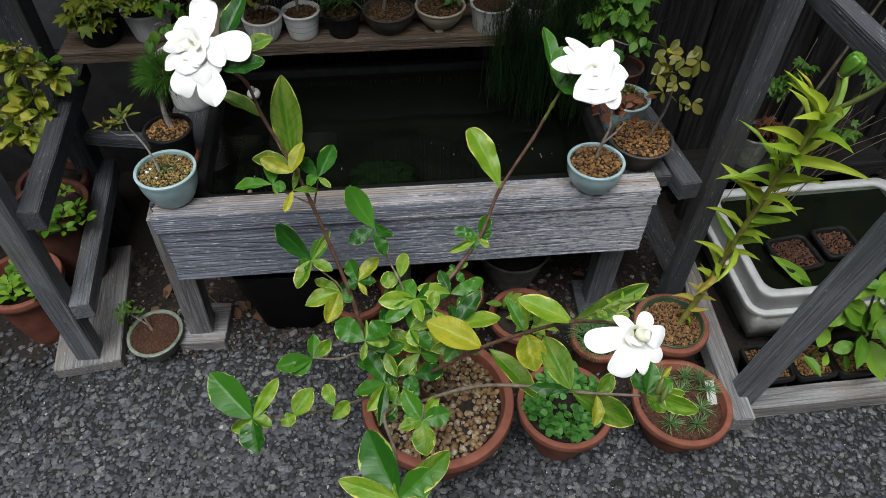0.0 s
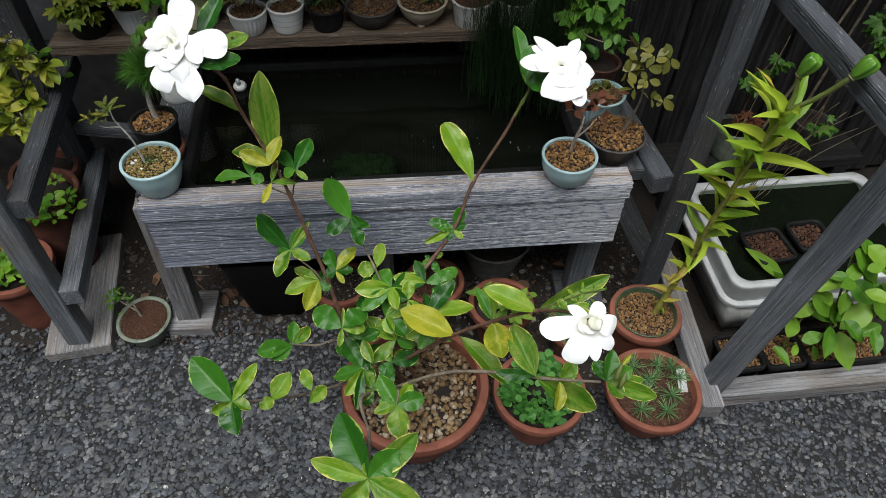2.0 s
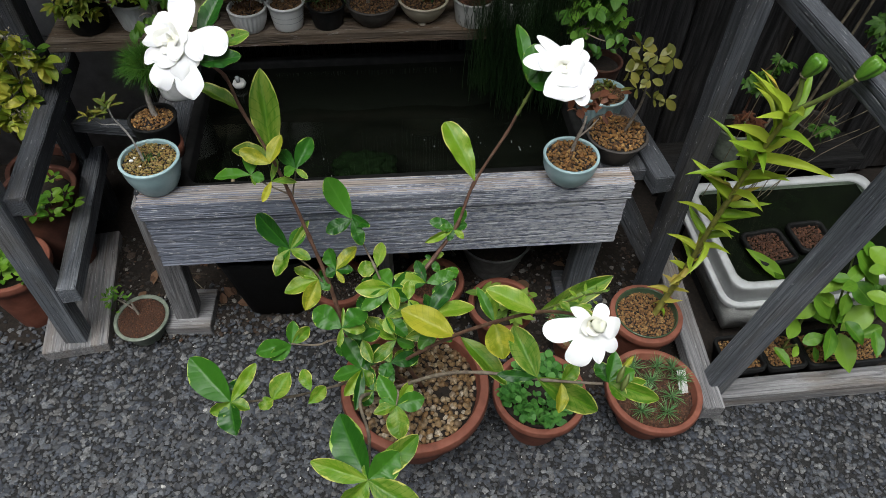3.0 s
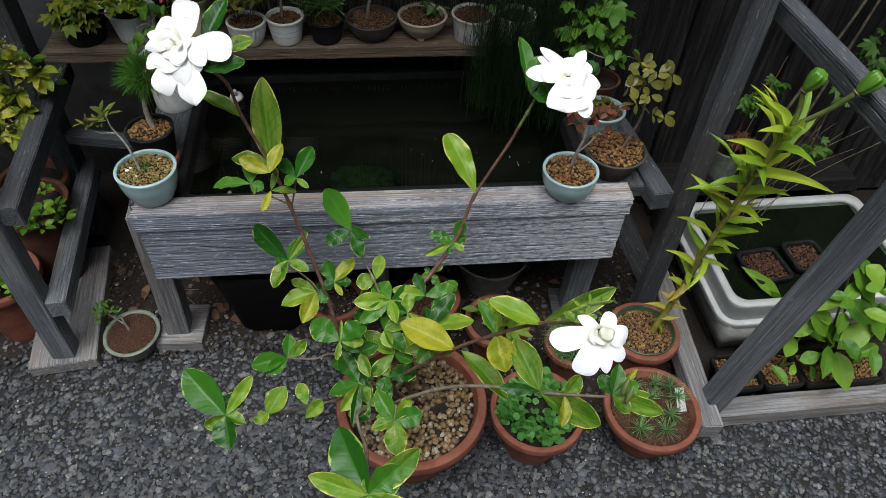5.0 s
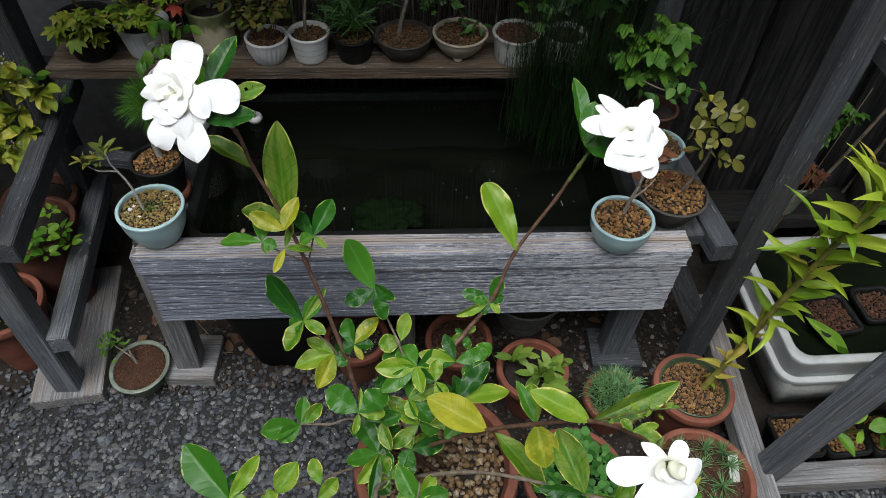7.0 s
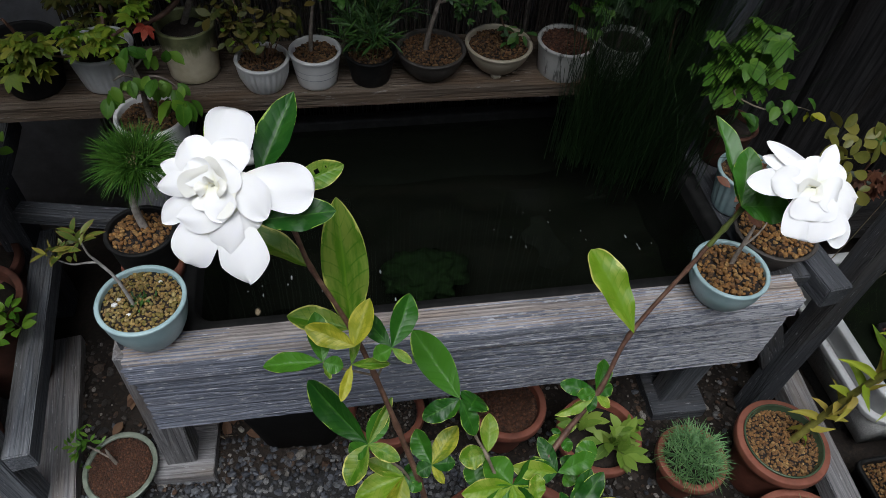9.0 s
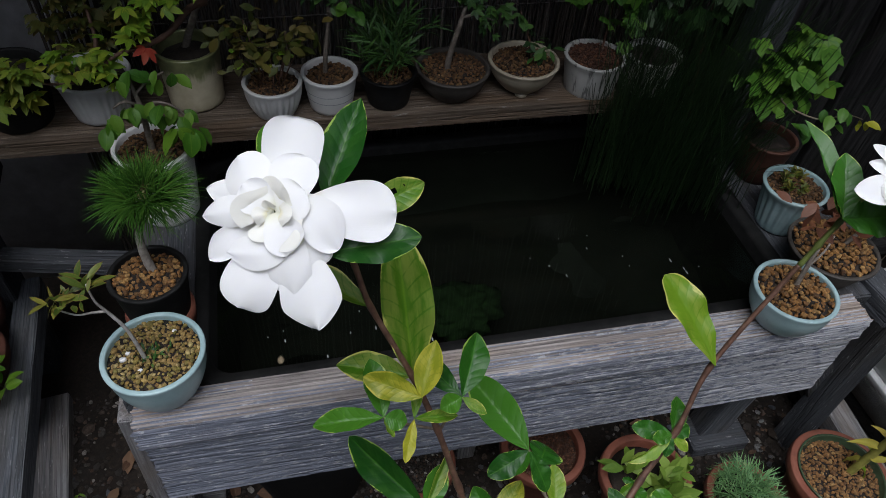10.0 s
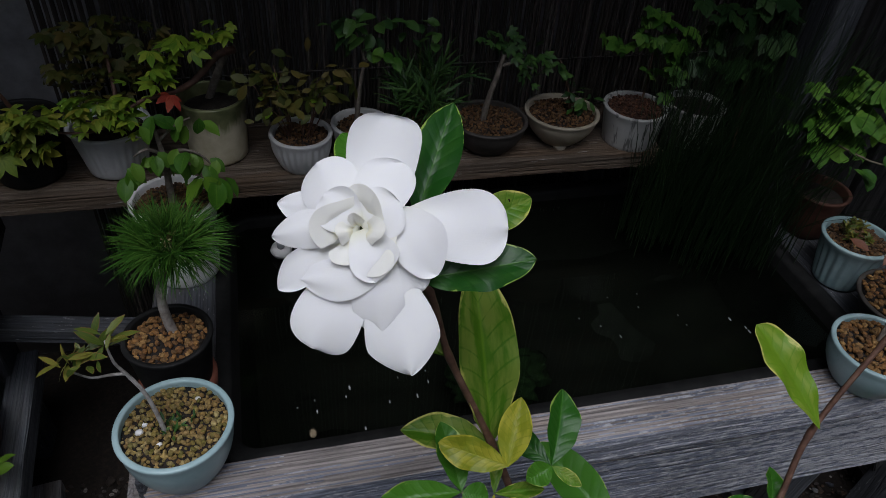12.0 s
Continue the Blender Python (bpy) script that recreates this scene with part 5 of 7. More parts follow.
p, z = pot("bonsai_pot", (-0.259, 1.276, 0.476), 0.0435, 0.087, M["black_plastic"], "pine bonsai with tufted needles in a black pot", foot=0.75, grains="brown_stones", grain=0.0038, fill=0.9)
part("base_band", lathe([(0.034, 0.0), (0.0385, 0.001), (0.0405, 0.022), (0.037, 0.024)], 40), M["terracotta"], p)
limbs(p, "trunk", [([(0.006, 0.006, z), (0.001, 0.010, z + 0.025), (0.002, 0.014, z + 0.060), (0.017, 0.018, z + 0.105)], [0.0062, 0.0056, 0.0048, 0.0034])], M["pale_bark"])


def needles(parent, tufts, length, count, seed, thick=0.0007, material="needle", name="needles", sweep=0.55):
    """Tufts of needles, thin three-sided spikes, in one mesh."""
    rnd = random.Random(seed)
    verts, faces = [], []
    for c, d, k in tufts:
        for _ in range(int(count * k)):
            v = Vector(d).normalized() * rnd.uniform(0.1, 1.0) + Vector((rnd.gauss(0, sweep), rnd.gauss(0, sweep), rnd.gauss(0, sweep)))
            v.normalize()
            p0 = Vector(c) + v * 0.002
            L = length * rnd.uniform(0.7, 1.1)
            o = v.orthogonal().normalized() * thick
            q = v.cross(o)
            p1 = p0 + v * L * 0.6
            p2 = p0 + v * L - Vector((0, 0, L * 0.10))
            i = len(verts)
            verts += [p0 + o, p0 - o * 0.5 + q * 0.87, p0 - o * 0.5 - q * 0.87, p1 + o, p1 - o * 0.5 + q * 0.87, p1 - o * 0.5 - q * 0.87, p2]
            for a, b in ((0, 1), (1, 2), (2, 0)):
                faces += [(i + a, i + b, i + b + 3, i + a + 3), (i + a + 3, i + b + 3, i + 6)]
    me = bpy.data.meshes.new(name)
    me.from_pydata([v[:] for v in verts], [], faces)
    me.materials.append(M[material])
    ob = new(name, me)
    ob.parent = parent
    return ob


crown = [((0.019, 0.018, z + 0.114), (0, -0.1, 1), 0.7)]
for k in range(9):
    a = k * 0.698
    crown.append(((0.019 + 0.016 * math.cos(a), 0.018 + 0.015 * math.sin(a), z + 0.110), (math.cos(a), math.sin(a), 0.36), 0.42))
needles(p, crown, 0.046, 230, 47, 0.0006, sweep=0.42)
needles(p, [((0.019, 0.016, z + 0.118), (0, -0.4, 1), 0.25)], 0.012, 230, 48, 0.0011, "straw_tip", "candles", 0.5)
p, z = pot("bonsai_pot", (-0.2585, 1.4765, 0.476), 0.0497, 0.1145, M["chalk"], "small broad-leaved tree in a rough white square-footed pot", foot=0.80, fill=0.90, grains="dark_shade_grit", grain=0.0032)
limbs(p, "trunk", [(at(p, ((-0.259, 1.474, 0.580), (-0.258, 1.470, 0.612), (-0.257, 1.470, 0.645), (-0.259, 1.470, 0.672), (-0.262, 1.472, 0.700))), [0.0050, 0.0046, 0.0040, 0.0028, 0.0016]),
                   (at(p, ((-0.257, 1.470, 0.645), (-0.238, 1.462, 0.664), (-0.216, 1.456, 0.660), (-0.200, 1.452, 0.640))), [0.0026, 0.0020, 0.0014, 0.0008]),
                   (at(p, ((-0.258, 1.470, 0.655), (-0.272, 1.462, 0.668), (-0.286, 1.458, 0.662))), [0.0024, 0.0018, 0.0010]),
                   (at(p, ((-0.259, 1.470, 0.672), (-0.240, 1.475, 0.688), (-0.222, 1.478, 0.695))), [0.0020, 0.0016, 0.0010])], M["bark"])
rnd = random.Random(53)
sprays(p, "foliage", M["bright_leaf"], clusters(p, ((-0.282, 1.452, 0.655), (-0.265, 1.455, 0.662), (-0.262, 1.465, 0.698), (-0.222, 1.470, 0.690), (-0.240, 1.455, 0.660), (-0.214, 1.450, 0.648), (-0.200, 1.447, 0.632), (-0.225, 1.450, 0.672)), 5, 0.009, rnd, (0.1, -0.5, -0.7)), 53, 0.025, 0.5, BROADLEAF, 0.3)
sprays(p, "new_leaves", M["fresh_leaf"], clusters(p, ((-0.203, 1.442, 0.636), (-0.217, 1.442, 0.640), (-0.285, 1.444, 0.655)), 2, 0.004, rnd, (0.1, -0.4, -0.9)), 54, 0.032, 0.5, BROADLEAF, 0.2)

# horsetail rushes growing in the pond
rushes = thing("rush_clump", (0.455, 1.42, 0.45), "dense clump of dark green leafless rushes in the pond", "rushes")
rnd = random.Random(61)
for tuft in range(14):
    verts, faces = [], []
    cx, cy = rnd.uniform(-0.085, 0.095), rnd.uniform(-0.06, 0.06)
    for k in range(42):
        x, y = cx + rnd.gauss(0, 0.022), cy + rnd.gauss(0, 0.018)
        h = rnd.uniform(0.15, 0.36)
        lx, ly = rnd.gauss(0.02, 0.04), rnd.gauss(-0.02, 0.04)
        r = rnd.uniform(0.0006, 0.0010)
        prev = None
        for s in range(6):
            f = s / 5
            c = Vector((x + lx * f * f, y + ly * f * f, h * f))
            i = len(verts)
            rr = r * (1 - 0.5 * f)
            verts += [(c.x + rr, c.y, c.z), (c.x - rr * 0.5, c.y + rr * 0.87, c.z), (c.x - rr * 0.5, c.y - rr * 0.87, c.z)]
            if prev is not None:
                for a, b in ((0, 1), (1, 2), (2, 0)):
                    faces.append((prev + a, prev + b, i + b, i + a))
            prev = i
    me = bpy.data.meshes.new("tuft")
    me.from_pydata(verts, [], faces)
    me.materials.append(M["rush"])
    ob = new("tuft", me)
    ob.parent = rushes
    tagged(ob, kind="stuff")

# ---------- pots on the ground ----------
TERRA = dict(rim=0.0055, lip=0.020, wall=0.0065, foot=0.62)
p, z = pot("potted_herb", (0.455, 0.880, 0.0), 0.090, 0.135, M["terracotta"], "terracotta pot full of small round-leaved seedlings", fill=0.86, **TERRA)
rnd = random.Random(71)
sprays(p, "foliage", M["clover"], [((0.078 * math.sqrt(rnd.random()) * math.cos(a), 0.078 * math.sqrt(rnd.random()) * math.sin(a), z + rnd.uniform(0.012, 0.035)), (math.cos(a) * 0.6, math.sin(a) * 0.6, 0.35)) for a in [rnd.uniform(0, 6.28) for _ in range(420)]],
       71, 0.0165, 0.95, blade_points(4, 2, leaf_outline(0.95, 0.6, 1.0), 0.1, 0.1, 0.0), 0.5, 0.9)
p, z = pot("potted_pine_seedlings", (0.698, 0.876, 0.0), 0.094, 0.115, M["terracotta"], "terracotta pot with young pine seedlings in red soil", fill=0.84, soil="red_soil", grains="red_crumbs", grain=0.0030, **TERRA)
rnd = random.Random(73)
needles(p, [((0.062 * math.cos(a) * k, 0.062 * math.sin(a) * k, z + 0.02), (0, 0, 0.6), 0.16) for a, k in ((0.3, 1), (1.2, 0.9), (2.1, 1.0), (3.0, 0.75), (4.0, 1), (4.9, 0.9), (5.7, 0.6), (1.6, 0.3), (0.7, 1.1), (3.6, 0.35))], 0.034, 330, 73, 0.0006, "blue_needle", sweep=0.8)
tag = thing("plant_label", (0.764, 0.889, 0.112), "small white plastic plant label stuck in the soil", "label", turn=25)
part("card", timber(0.002, 0.019, 0.05, 2, 0.0002), M["label_white"], tag).matrix_basis = pose(0, 0, 0.0, 0, 60, 65)
p, z = pot("potted_lily", (0.722, 1.044, 0.0), 0.074, 0.15, M["terracotta"], "tall yellowing lily with two green seed pods in terracotta", fill=0.92, grains="akadama", grain=0.0038, **TERRA)
part("inner_pot", lathe([(0.063, 0.128), (0.0685, 0.1525), (0.0682, 0.154), (0.0655, 0.154), (0.0650, 0.1525), (0.060, 0.130)], 44), M["green_glaze"], p, "dark green plastic inner pot")
lily = p
p, z = pot("potted_pine", (0.573, 1.055, 0.0), 0.056, 0.105, M["terracotta"], "bushy little pine in a small terracotta pot", fill=0.9, **TERRA)
rnd = random.Random(76)
tufts = []
for k in range(34):
    a, r = k * 2.4, math.sqrt((k + 0.5) / 34)
    tufts.append(((0.046 * r * math.cos(a), 0.046 * r * math.sin(a), z + 0.012 + 0.030 * (1 - r * r)), (r * math.cos(a), r * math.sin(a), 1.1 - 0.6 * r), 0.5))
needles(p, tufts, 0.036, 46, 75, 0.0006, "blue_needle", sweep=0.8)
p, z = pot("potted_seedling", (0.409, 1.105, 0.0), 0.068, 0.14, M["terracotta"], "terracotta pot with pale three-leaved seedlings", fill=0.88, **TERRA)
bush(p, z, 77, 0.045, "pale_leaf", 0.040, "green_stem", stems=5, depth=1, radius=0.0012, aspect=0.40, per=1)
p, z = pot("terracotta_pot", (0.265, 1.190, 0.0), 0.065, 0.13, M["terracotta"], "terracotta pot of bare brown soil under the stand", "pot", fill=0.9, soil="red_soil", grains="red_crumbs", grain=0.0030, **TERRA)
p, z = pot("terracotta_pot", (0.050, 1.205, 0.0), 0.062, 0.13, M["terracotta"], "terracotta pot of dark soil under the stand", "pot", fill=0.9, grains="litter", grain=0.0030, **TERRA)
box = thing("storage_tub", (-0.105, 1.295, 0.0), "black plastic tub of soil in the shade under the stand", "tub", turn=-4)
part("shell", open_box(0.20, 0.22, 0.225, 0.005, 0.003, 0.030, 0.03), M["black_plastic"], box)
bm = bmesh.new()
bmesh.ops.create_grid(bm, x_segments=14, y_segments=14, size=0.5)
for v in bm.verts:
    v.co = Vector((v.co.x * 0.18, v.co.y * 0.19, 0.185 + 0.006 * noise.noise(v.co * 9)))
part("soil", bm, M["soil"], box)
p, z = pot("clay_bowl", (0.43, 1.33, 0.0), 0.092, 0.12, M["grey_clay"], "wide grey clay bowl in the shade under the stand", "bowl", foot=0.6, fill=0.85)
p, z = pot("bonsai_pot", (-0.414, 1.195, 0.0), 0.058, 0.055, M["celadon"], "oval green-rimmed bonsai pot with red-brown soil", foot=0.7, fill=0.93, soil="red_soil", rim=0.004, grains="red_crumbs", grain=0.0020)
p.scale = (1.0, 1.08, 1.0)
limbs(p, "trunk", [([(-0.004, 0.005, z), (-0.012, 0.012, z + 0.02), (-0.018, 0.02, z + 0.036)], [0.0035, 0.003, 0.0015]), ([(-0.01, 0.01, z + 0.016), (-0.04, 0.025, z + 0.032), (-0.055, 0.03, z + 0.04)], [0.002, 0.0016, 0.001])], M["bark"])
rnd = random.Random(81)
sprays(p, "foliage", M["bright_leaf"], [((-0.058 + rnd.gauss(0, 0.012), 0.03 + rnd.gauss(0, 0.016), z + 0.045 + rnd.gauss(0, 0.007)), (-0.2, 0, 0.6)) for _ in range(34)], 81, 0.017, 0.36)
p, z = pot("terracotta_pot", (-0.676, 1.272, 0.0), 0.080, 0.185, M["terracotta"], "terracotta pot with creeping round leaves in the rack", "potted plant", fill=0.86, **TERRA)
rnd = random.Random(83)
spots = []
for k in range(13):
    cx, cy, cz = rnd.uniform(-0.03, 0.06), rnd.uniform(-0.06, 0.05), z + rnd.uniform(0.012, 0.05)
    spots += [((cx + 0.006 * math.cos(q * 1.05 + k), cy + 0.006 * math.sin(q * 1.05 + k), cz), (math.cos(q * 1.05 + k), math.sin(q * 1.05 + k), 0.55)) for q in range(6)]
sprays(p, "foliage", M["fresh_leaf"], spots, 83, 0.026, 0.5, BROADLEAF, 0.2)
p, z = pot("terracotta_pot", (-0.625, 1.42, 0.0), 0.080, 0.265, M["shaded_terracotta"], "deep terracotta pot with trailing leaves, coloured for the rack's shade", "potted plant", fill=0.9, **TERRA)
spots = []
for k, (cx, cy, cz) in enumerate(((0.050, -0.050, 0.020), (0.030, -0.070, 0.030), (0.075, -0.030, 0.015), (0.010, -0.050, 0.012), (0.055, -0.085, 0.004), (0.088, -0.052, 0.000), (0.020, -0.085, 0.010), (0.040, 0.010, 0.030))):
    spots += [((cx + 0.006 * math.cos(q * 1.05 + k), cy + 0.006 * math.sin(q * 1.05 + k), z + cz + 0.02), (math.cos(q * 1.05 + k), math.sin(q * 1.05 + k) - 0.1, 0.5)) for q in range(6)]
sprays(p, "foliage", M["fresh_leaf"], spots, 84, 0.026, 0.5, BROADLEAF, 0.2)
limbs(p, "runners", [([(0.0, 0.0, z), (0.03, -0.03, z + 0.02), (0.06, -0.07, z + 0.01)], [0.0012, 0.0010, 0.0008]), ([(0.0, 0.0, z), (0.04, -0.01, z + 0.02), (0.085, -0.045, z + 0.005)], [0.0012, 0.0010, 0.0008])], M["stem"])
p, z = pot("potted_shrub", (-0.655, 1.53, 0.0), 0.075, 0.24, M["shaded_terracotta"], "yellow-green shrub with small pale flower heads in the rack", fill=0.9, **TERRA)
rnd = random.Random(85)
ROSETTES = [Vector(q) for q in ((-0.550, 1.46, 0.627), (-0.534, 1.455, 0.596), (-0.572, 1.46, 0.588), (-0.520, 1.47, 0.559), (-0.505, 1.47, 0.566), (-0.557, 1.455, 0.528), (-0.586, 1.45, 0.502), (-0.619, 1.45, 0.476), (-0.559, 1.45, 0.487),
                                (-0.609, 1.44, 0.450), (-0.584, 1.44, 0.442), (-0.643, 1.45, 0.436), (-0.609, 1.46, 0.538), (-0.582, 1.47, 0.614), (-0.625, 1.46, 0.500), (-0.600, 1.47, 0.570))]
foot = Vector((-0.655, 1.53, z))
o = p.matrix_basis.translation
limbs(p, "stems", [([foot - o, foot.lerp(q, 0.55) + Vector((rnd.gauss(0, 0.008), 0.01, 0.012)) - o, q - o], [0.0026, 0.0020, 0.0012]) for q in ROSETTES], M["stem"])
spots = []
for q in ROSETTES:
    for k in range(9):
        a = k * 2.4 + rnd.uniform(0, 0.8)
        spots.append((q - o + Vector((0.005 * math.cos(a), 0, 0.005 * math.sin(a))), (math.cos(a), -0.55, 0.75 * math.sin(a) + 0.15)))
sprays(p, "foliage", M["shrub_leaf"], spots, 86, 0.037, 0.5, [[(x, y * 0.50, q, u, v) for x, y, q, u, v in row] for row in blade_points(7, 4, oval_outline(0.8, 0.75), 0.2, 0.2, 0.05)], 0.22, 0.6)
sprays(p, "inner_foliage", M["bright_leaf"], [(q + Vector((rnd.gauss(0, 0.025), 0.03, rnd.gauss(-0.02, 0.025))) - o, (rnd.gauss(0, 1), -0.5, 0.2)) for q in ROSETTES for _ in range(5)], 87, 0.030, 0.5)
heads = [Vector(q) for q in ((-0.512, 1.44, 0.600), (-0.538, 1.445, 0.638), (-0.581, 1.43, 0.470), (-0.627, 1.435, 0.455), (-0.629, 1.44, 0.494), (-0.573, 1.43, 0.460))]
tagged(sprays(p, "blossom", M["cream"], [(q - o + Vector((rnd.gauss(0, 0.009), rnd.gauss(0, 0.006), rnd.gauss(0, 0.007))), (0, -0.3, 1)) for q in heads for _ in range(34)], 88, 0.0045, 0.7), kind="stuff")

# ---------- gardenia ----------
gardenia, z = pot("gardenia", (0.202, 0.890, 0.0), 0.137, 0.185, M["terracotta"], "gardenia with three white blooms in a large terracotta pot", "potted shrub",
                       rim=0.008, lip=0.028, wall=0.009, foot=0.62, fill=0.88, grains="tan_pebbles", grain=0.0066, seed=5, bare=(0.05, -0.015, 0.014))
LEAVES = {}
for code, mat_name in (("g", "leaf"), ("l", "leaf_lime"), ("y", "leaf_yellow")):
    LEAVES[code] = [blade_mesh("leaf", M[mat_name], blade_points(36, 8, oval_outline(t, b), f, dr, w, seed=s, quilt=0.007))
                    for t, b, f, dr, w, s in ((0.95, 0.80, 0.25, 0.16, 0.07, 0), (1.05, 0.75, 0.14, 0.30, 0.10, 2), (0.90, 0.90, 0.40, 0.10, 0.06, 4), (0.95, 0.72, 0.22, -0.14, 0.12, 1), (1.05, 0.85, 0.48, 0.36, 0.09, 3))]
BROAD = {code: blade_mesh("leaf", M[mat_name], blade_points(48, 12, oval_outline(0.90, 0.78), 0.36, 0.20, 0.05, seed=1, quilt=0.009))
         for code, mat_name in (("g", "leaf"), ("l", "leaf_lime"), ("y", "leaf_yellow"))}
BROAD["r"] = blade_mesh("leaf", M["leaf_lime"], [[(x, y + 0.16 * (1 - math.cos(1.5 * u)) * u, z, u, v) for x, y, z, u, v in row] for row in blade_points(40, 12, oval_outline(0.95, 0.48), 0.24, 0.12, 0.10, seed=3, quilt=0.009)])
LEAVES["r"] = [BROAD["r"]]
leaf_rnd = random.Random(9)
OFF = Matrix.Translation((-0.202, -0.890, 0.0))


def stalk(plant, points, radii):
    m = OFF if plant is gardenia else Matrix.Identity(4)
    part("branch", tube([m @ Vector(p) for p in points], radii, 8, 7, 0.3), M["brown_stem"] if points[-1][2] > 0.7 else M["stem"], plant)


def sprig(plant, node, leaves):
    """Leaves at one node: way to the tip, width, tint and, for some, a base of its own."""
    for dx, dy, dz, w, code, *shift in leaves:
        base = OFF @ Vector(node)
        if shift:
            base = base + Vector(shift[0])
        tip = base + Vector((dx, dy, dz))
        d = (tip - base).length
        nrm = Vector((leaf_rnd.gauss(0, 0.16), -0.5 + leaf_rnd.gauss(0, 0.14), 0.85))
        rot, d, p = frame_along(base, tip, nrm)
        m = Matrix.Translation(p) @ rot @ pose(0, 0, 0, leaf_rnd.gauss(0, 11), 0, 0) @ Matrix.Diagonal((d * 1.07, w * 0.88, max(w, d * 0.5) * 1.05, 1))
        me = leaf_rnd.choice(LEAVES[code])
        share("leaf", BROAD[code] if d > 0.072 else me, m, plant)


stalk(gardenia, [(0.185, 0.900, 0.170), (0.101, 0.905, 0.234), (0.073, 0.925, 0.384), (0.060, 0.945, 0.449), (0.037, 0.975, 0.534), (0.016, 0.995, 0.615), (-0.004, 1.016, 0.673), (-0.036, 1.035, 0.751), (-0.050, 1.045, 0.803), (-0.073, 1.045, 0.830)], [0.0046, 0.0043, 0.0038, 0.0036, 0.0032, 0.0029, 0.0027, 0.0025, 0.0025, 0.0025])
stalk(gardenia, [(0.215, 0.890, 0.170), (0.170, 0.890, 0.343), (0.211, 0.940, 0.439), (0.244, 0.970, 0.469), (0.285, 0.997, 0.518), (0.314, 1.027, 0.585), (0.366, 1.050, 0.672), (0.380, 1.054, 0.704)], [0.0043, 0.004, 0.0037, 0.0034, 0.0031, 0.0027, 0.0025, 0.0025])
part("branch", tube([OFF @ Vector(q) for q in ((0.380, 1.054, 0.703), (0.391, 1.057, 0.728), (0.402, 1.060, 0.753), (0.412, 1.062, 0.780))], [0.0027, 0.0026, 0.0025, 0.0030], 8, 5, 0.35), M["green_stem"], gardenia, "yellow-green upper stem")
stalk(gardenia, [(0.200, 0.880, 0.180), (0.167, 0.860, 0.296), (0.253, 0.815, 0.447), (0.316, 0.775, 0.541), (0.368, 0.745, 0.602), (0.399, 0.690, 0.668), (0.398, 0.650, 0.707)], [0.0037, 0.0034, 0.0031, 0.0028, 0.0025, 0.0022, 0.0022])
stalk(gardenia, [(0.205, 0.875, 0.180), (0.154, 0.830, 0.269), (0.232, 0.780, 0.394), (0.298, 0.740, 0.459), (0.381, 0.690, 0.509), (0.452, 0.660, 0.539)], [0.0037, 0.0034, 0.0031, 0.0026, 0.0022, 0.0019])
stalk(gardenia, [(0.180, 0.885, 0.180), (0.102, 0.870, 0.254), (0.062, 0.850, 0.269), (-0.010, 0.800, 0.327), (-0.089, 0.745, 0.415)], [0.0031, 0.0028, 0.0025, 0.002, 0.0016])
stalk(gardenia, [(0.180, 0.900, 0.180), (0.078, 0.900, 0.331), (0.029, 0.890, 0.343), (-0.012, 0.880, 0.367)], [0.0025, 0.0022, 0.0019, 0.0015])
stalk(gardenia, [(0.185, 0.870, 0.180), (0.105, 0.800, 0.309), (0.117, 0.700, 0.356), (0.120, 0.575, 0.480)], [0.0031, 0.0029, 0.0025, 0.0022])
stalk(gardenia, [(0.054, 0.945, 0.434), (0.039, 0.950, 0.476), (0.005, 0.965, 0.506)], [0.0019, 0.0016, 0.0012])
stalk(gardenia, [(0.165, 0.910, 0.418), (0.140, 0.950, 0.480), (0.130, 0.970, 0.491), (0.108, 0.985, 0.561)], [0.0022, 0.0019, 0.0016, 0.0012])
stalk(gardenia, [(0.020, 0.996, 0.613), (0.026, 0.995, 0.639), (0.033, 0.990, 0.669)], [0.0014, 0.0012, 0.0011])
stalk(gardenia, [(0.014, 0.996, 0.614), (-0.015, 0.990, 0.643), (-0.034, 0.985, 0.668)], [0.0014, 0.0012, 0.0011])
stalk(gardenia, [(0.154, 0.830, 0.269), (0.167, 0.790, 0.336), (0.163, 0.770, 0.323)], [0.0019, 0.0019, 0.0015])
sprig(gardenia, (-0.004, 1.016, 0.673), [(-0.003, 0.058, 0.112, 0.050, "l"), (-0.060, 0.018, 0.012, 0.031, "l"), (0.000, 0.033, 0.022, 0.027, "l")])
sprig(gardenia, (-0.036, 1.035, 0.751), [(-0.067, 0.043, 0.022, 0.032, "l")])
sprig(gardenia, (-0.034, 0.985, 0.668), [(-0.057, 0.006, -0.001, 0.023, "g"), (-0.003, 0.044, 0.019, 0.027, "g"), (0.018, -0.005, -0.004, 0.020, "g"), (0.005, -0.014, -0.008, 0.009, "l")])
sprig(gardenia, (-0.007, 0.990, 0.649), [(0.009, 0.030, 0.015, 0.012, "l"), (-0.013, -0.029, -0.014, 0.013, "y"), (0.037, -0.004, 0.002, 0.013, "l")])
sprig(gardenia, (0.033, 0.990, 0.672), [(-0.028, 0.041, 0.007, 0.023, "g"), (0.025, 0.042, 0.027, 0.030, "g"), (-0.018, -0.006, -0.003, 0.020, "g"), (0.017, -0.015, -0.006, 0.011, "l")])
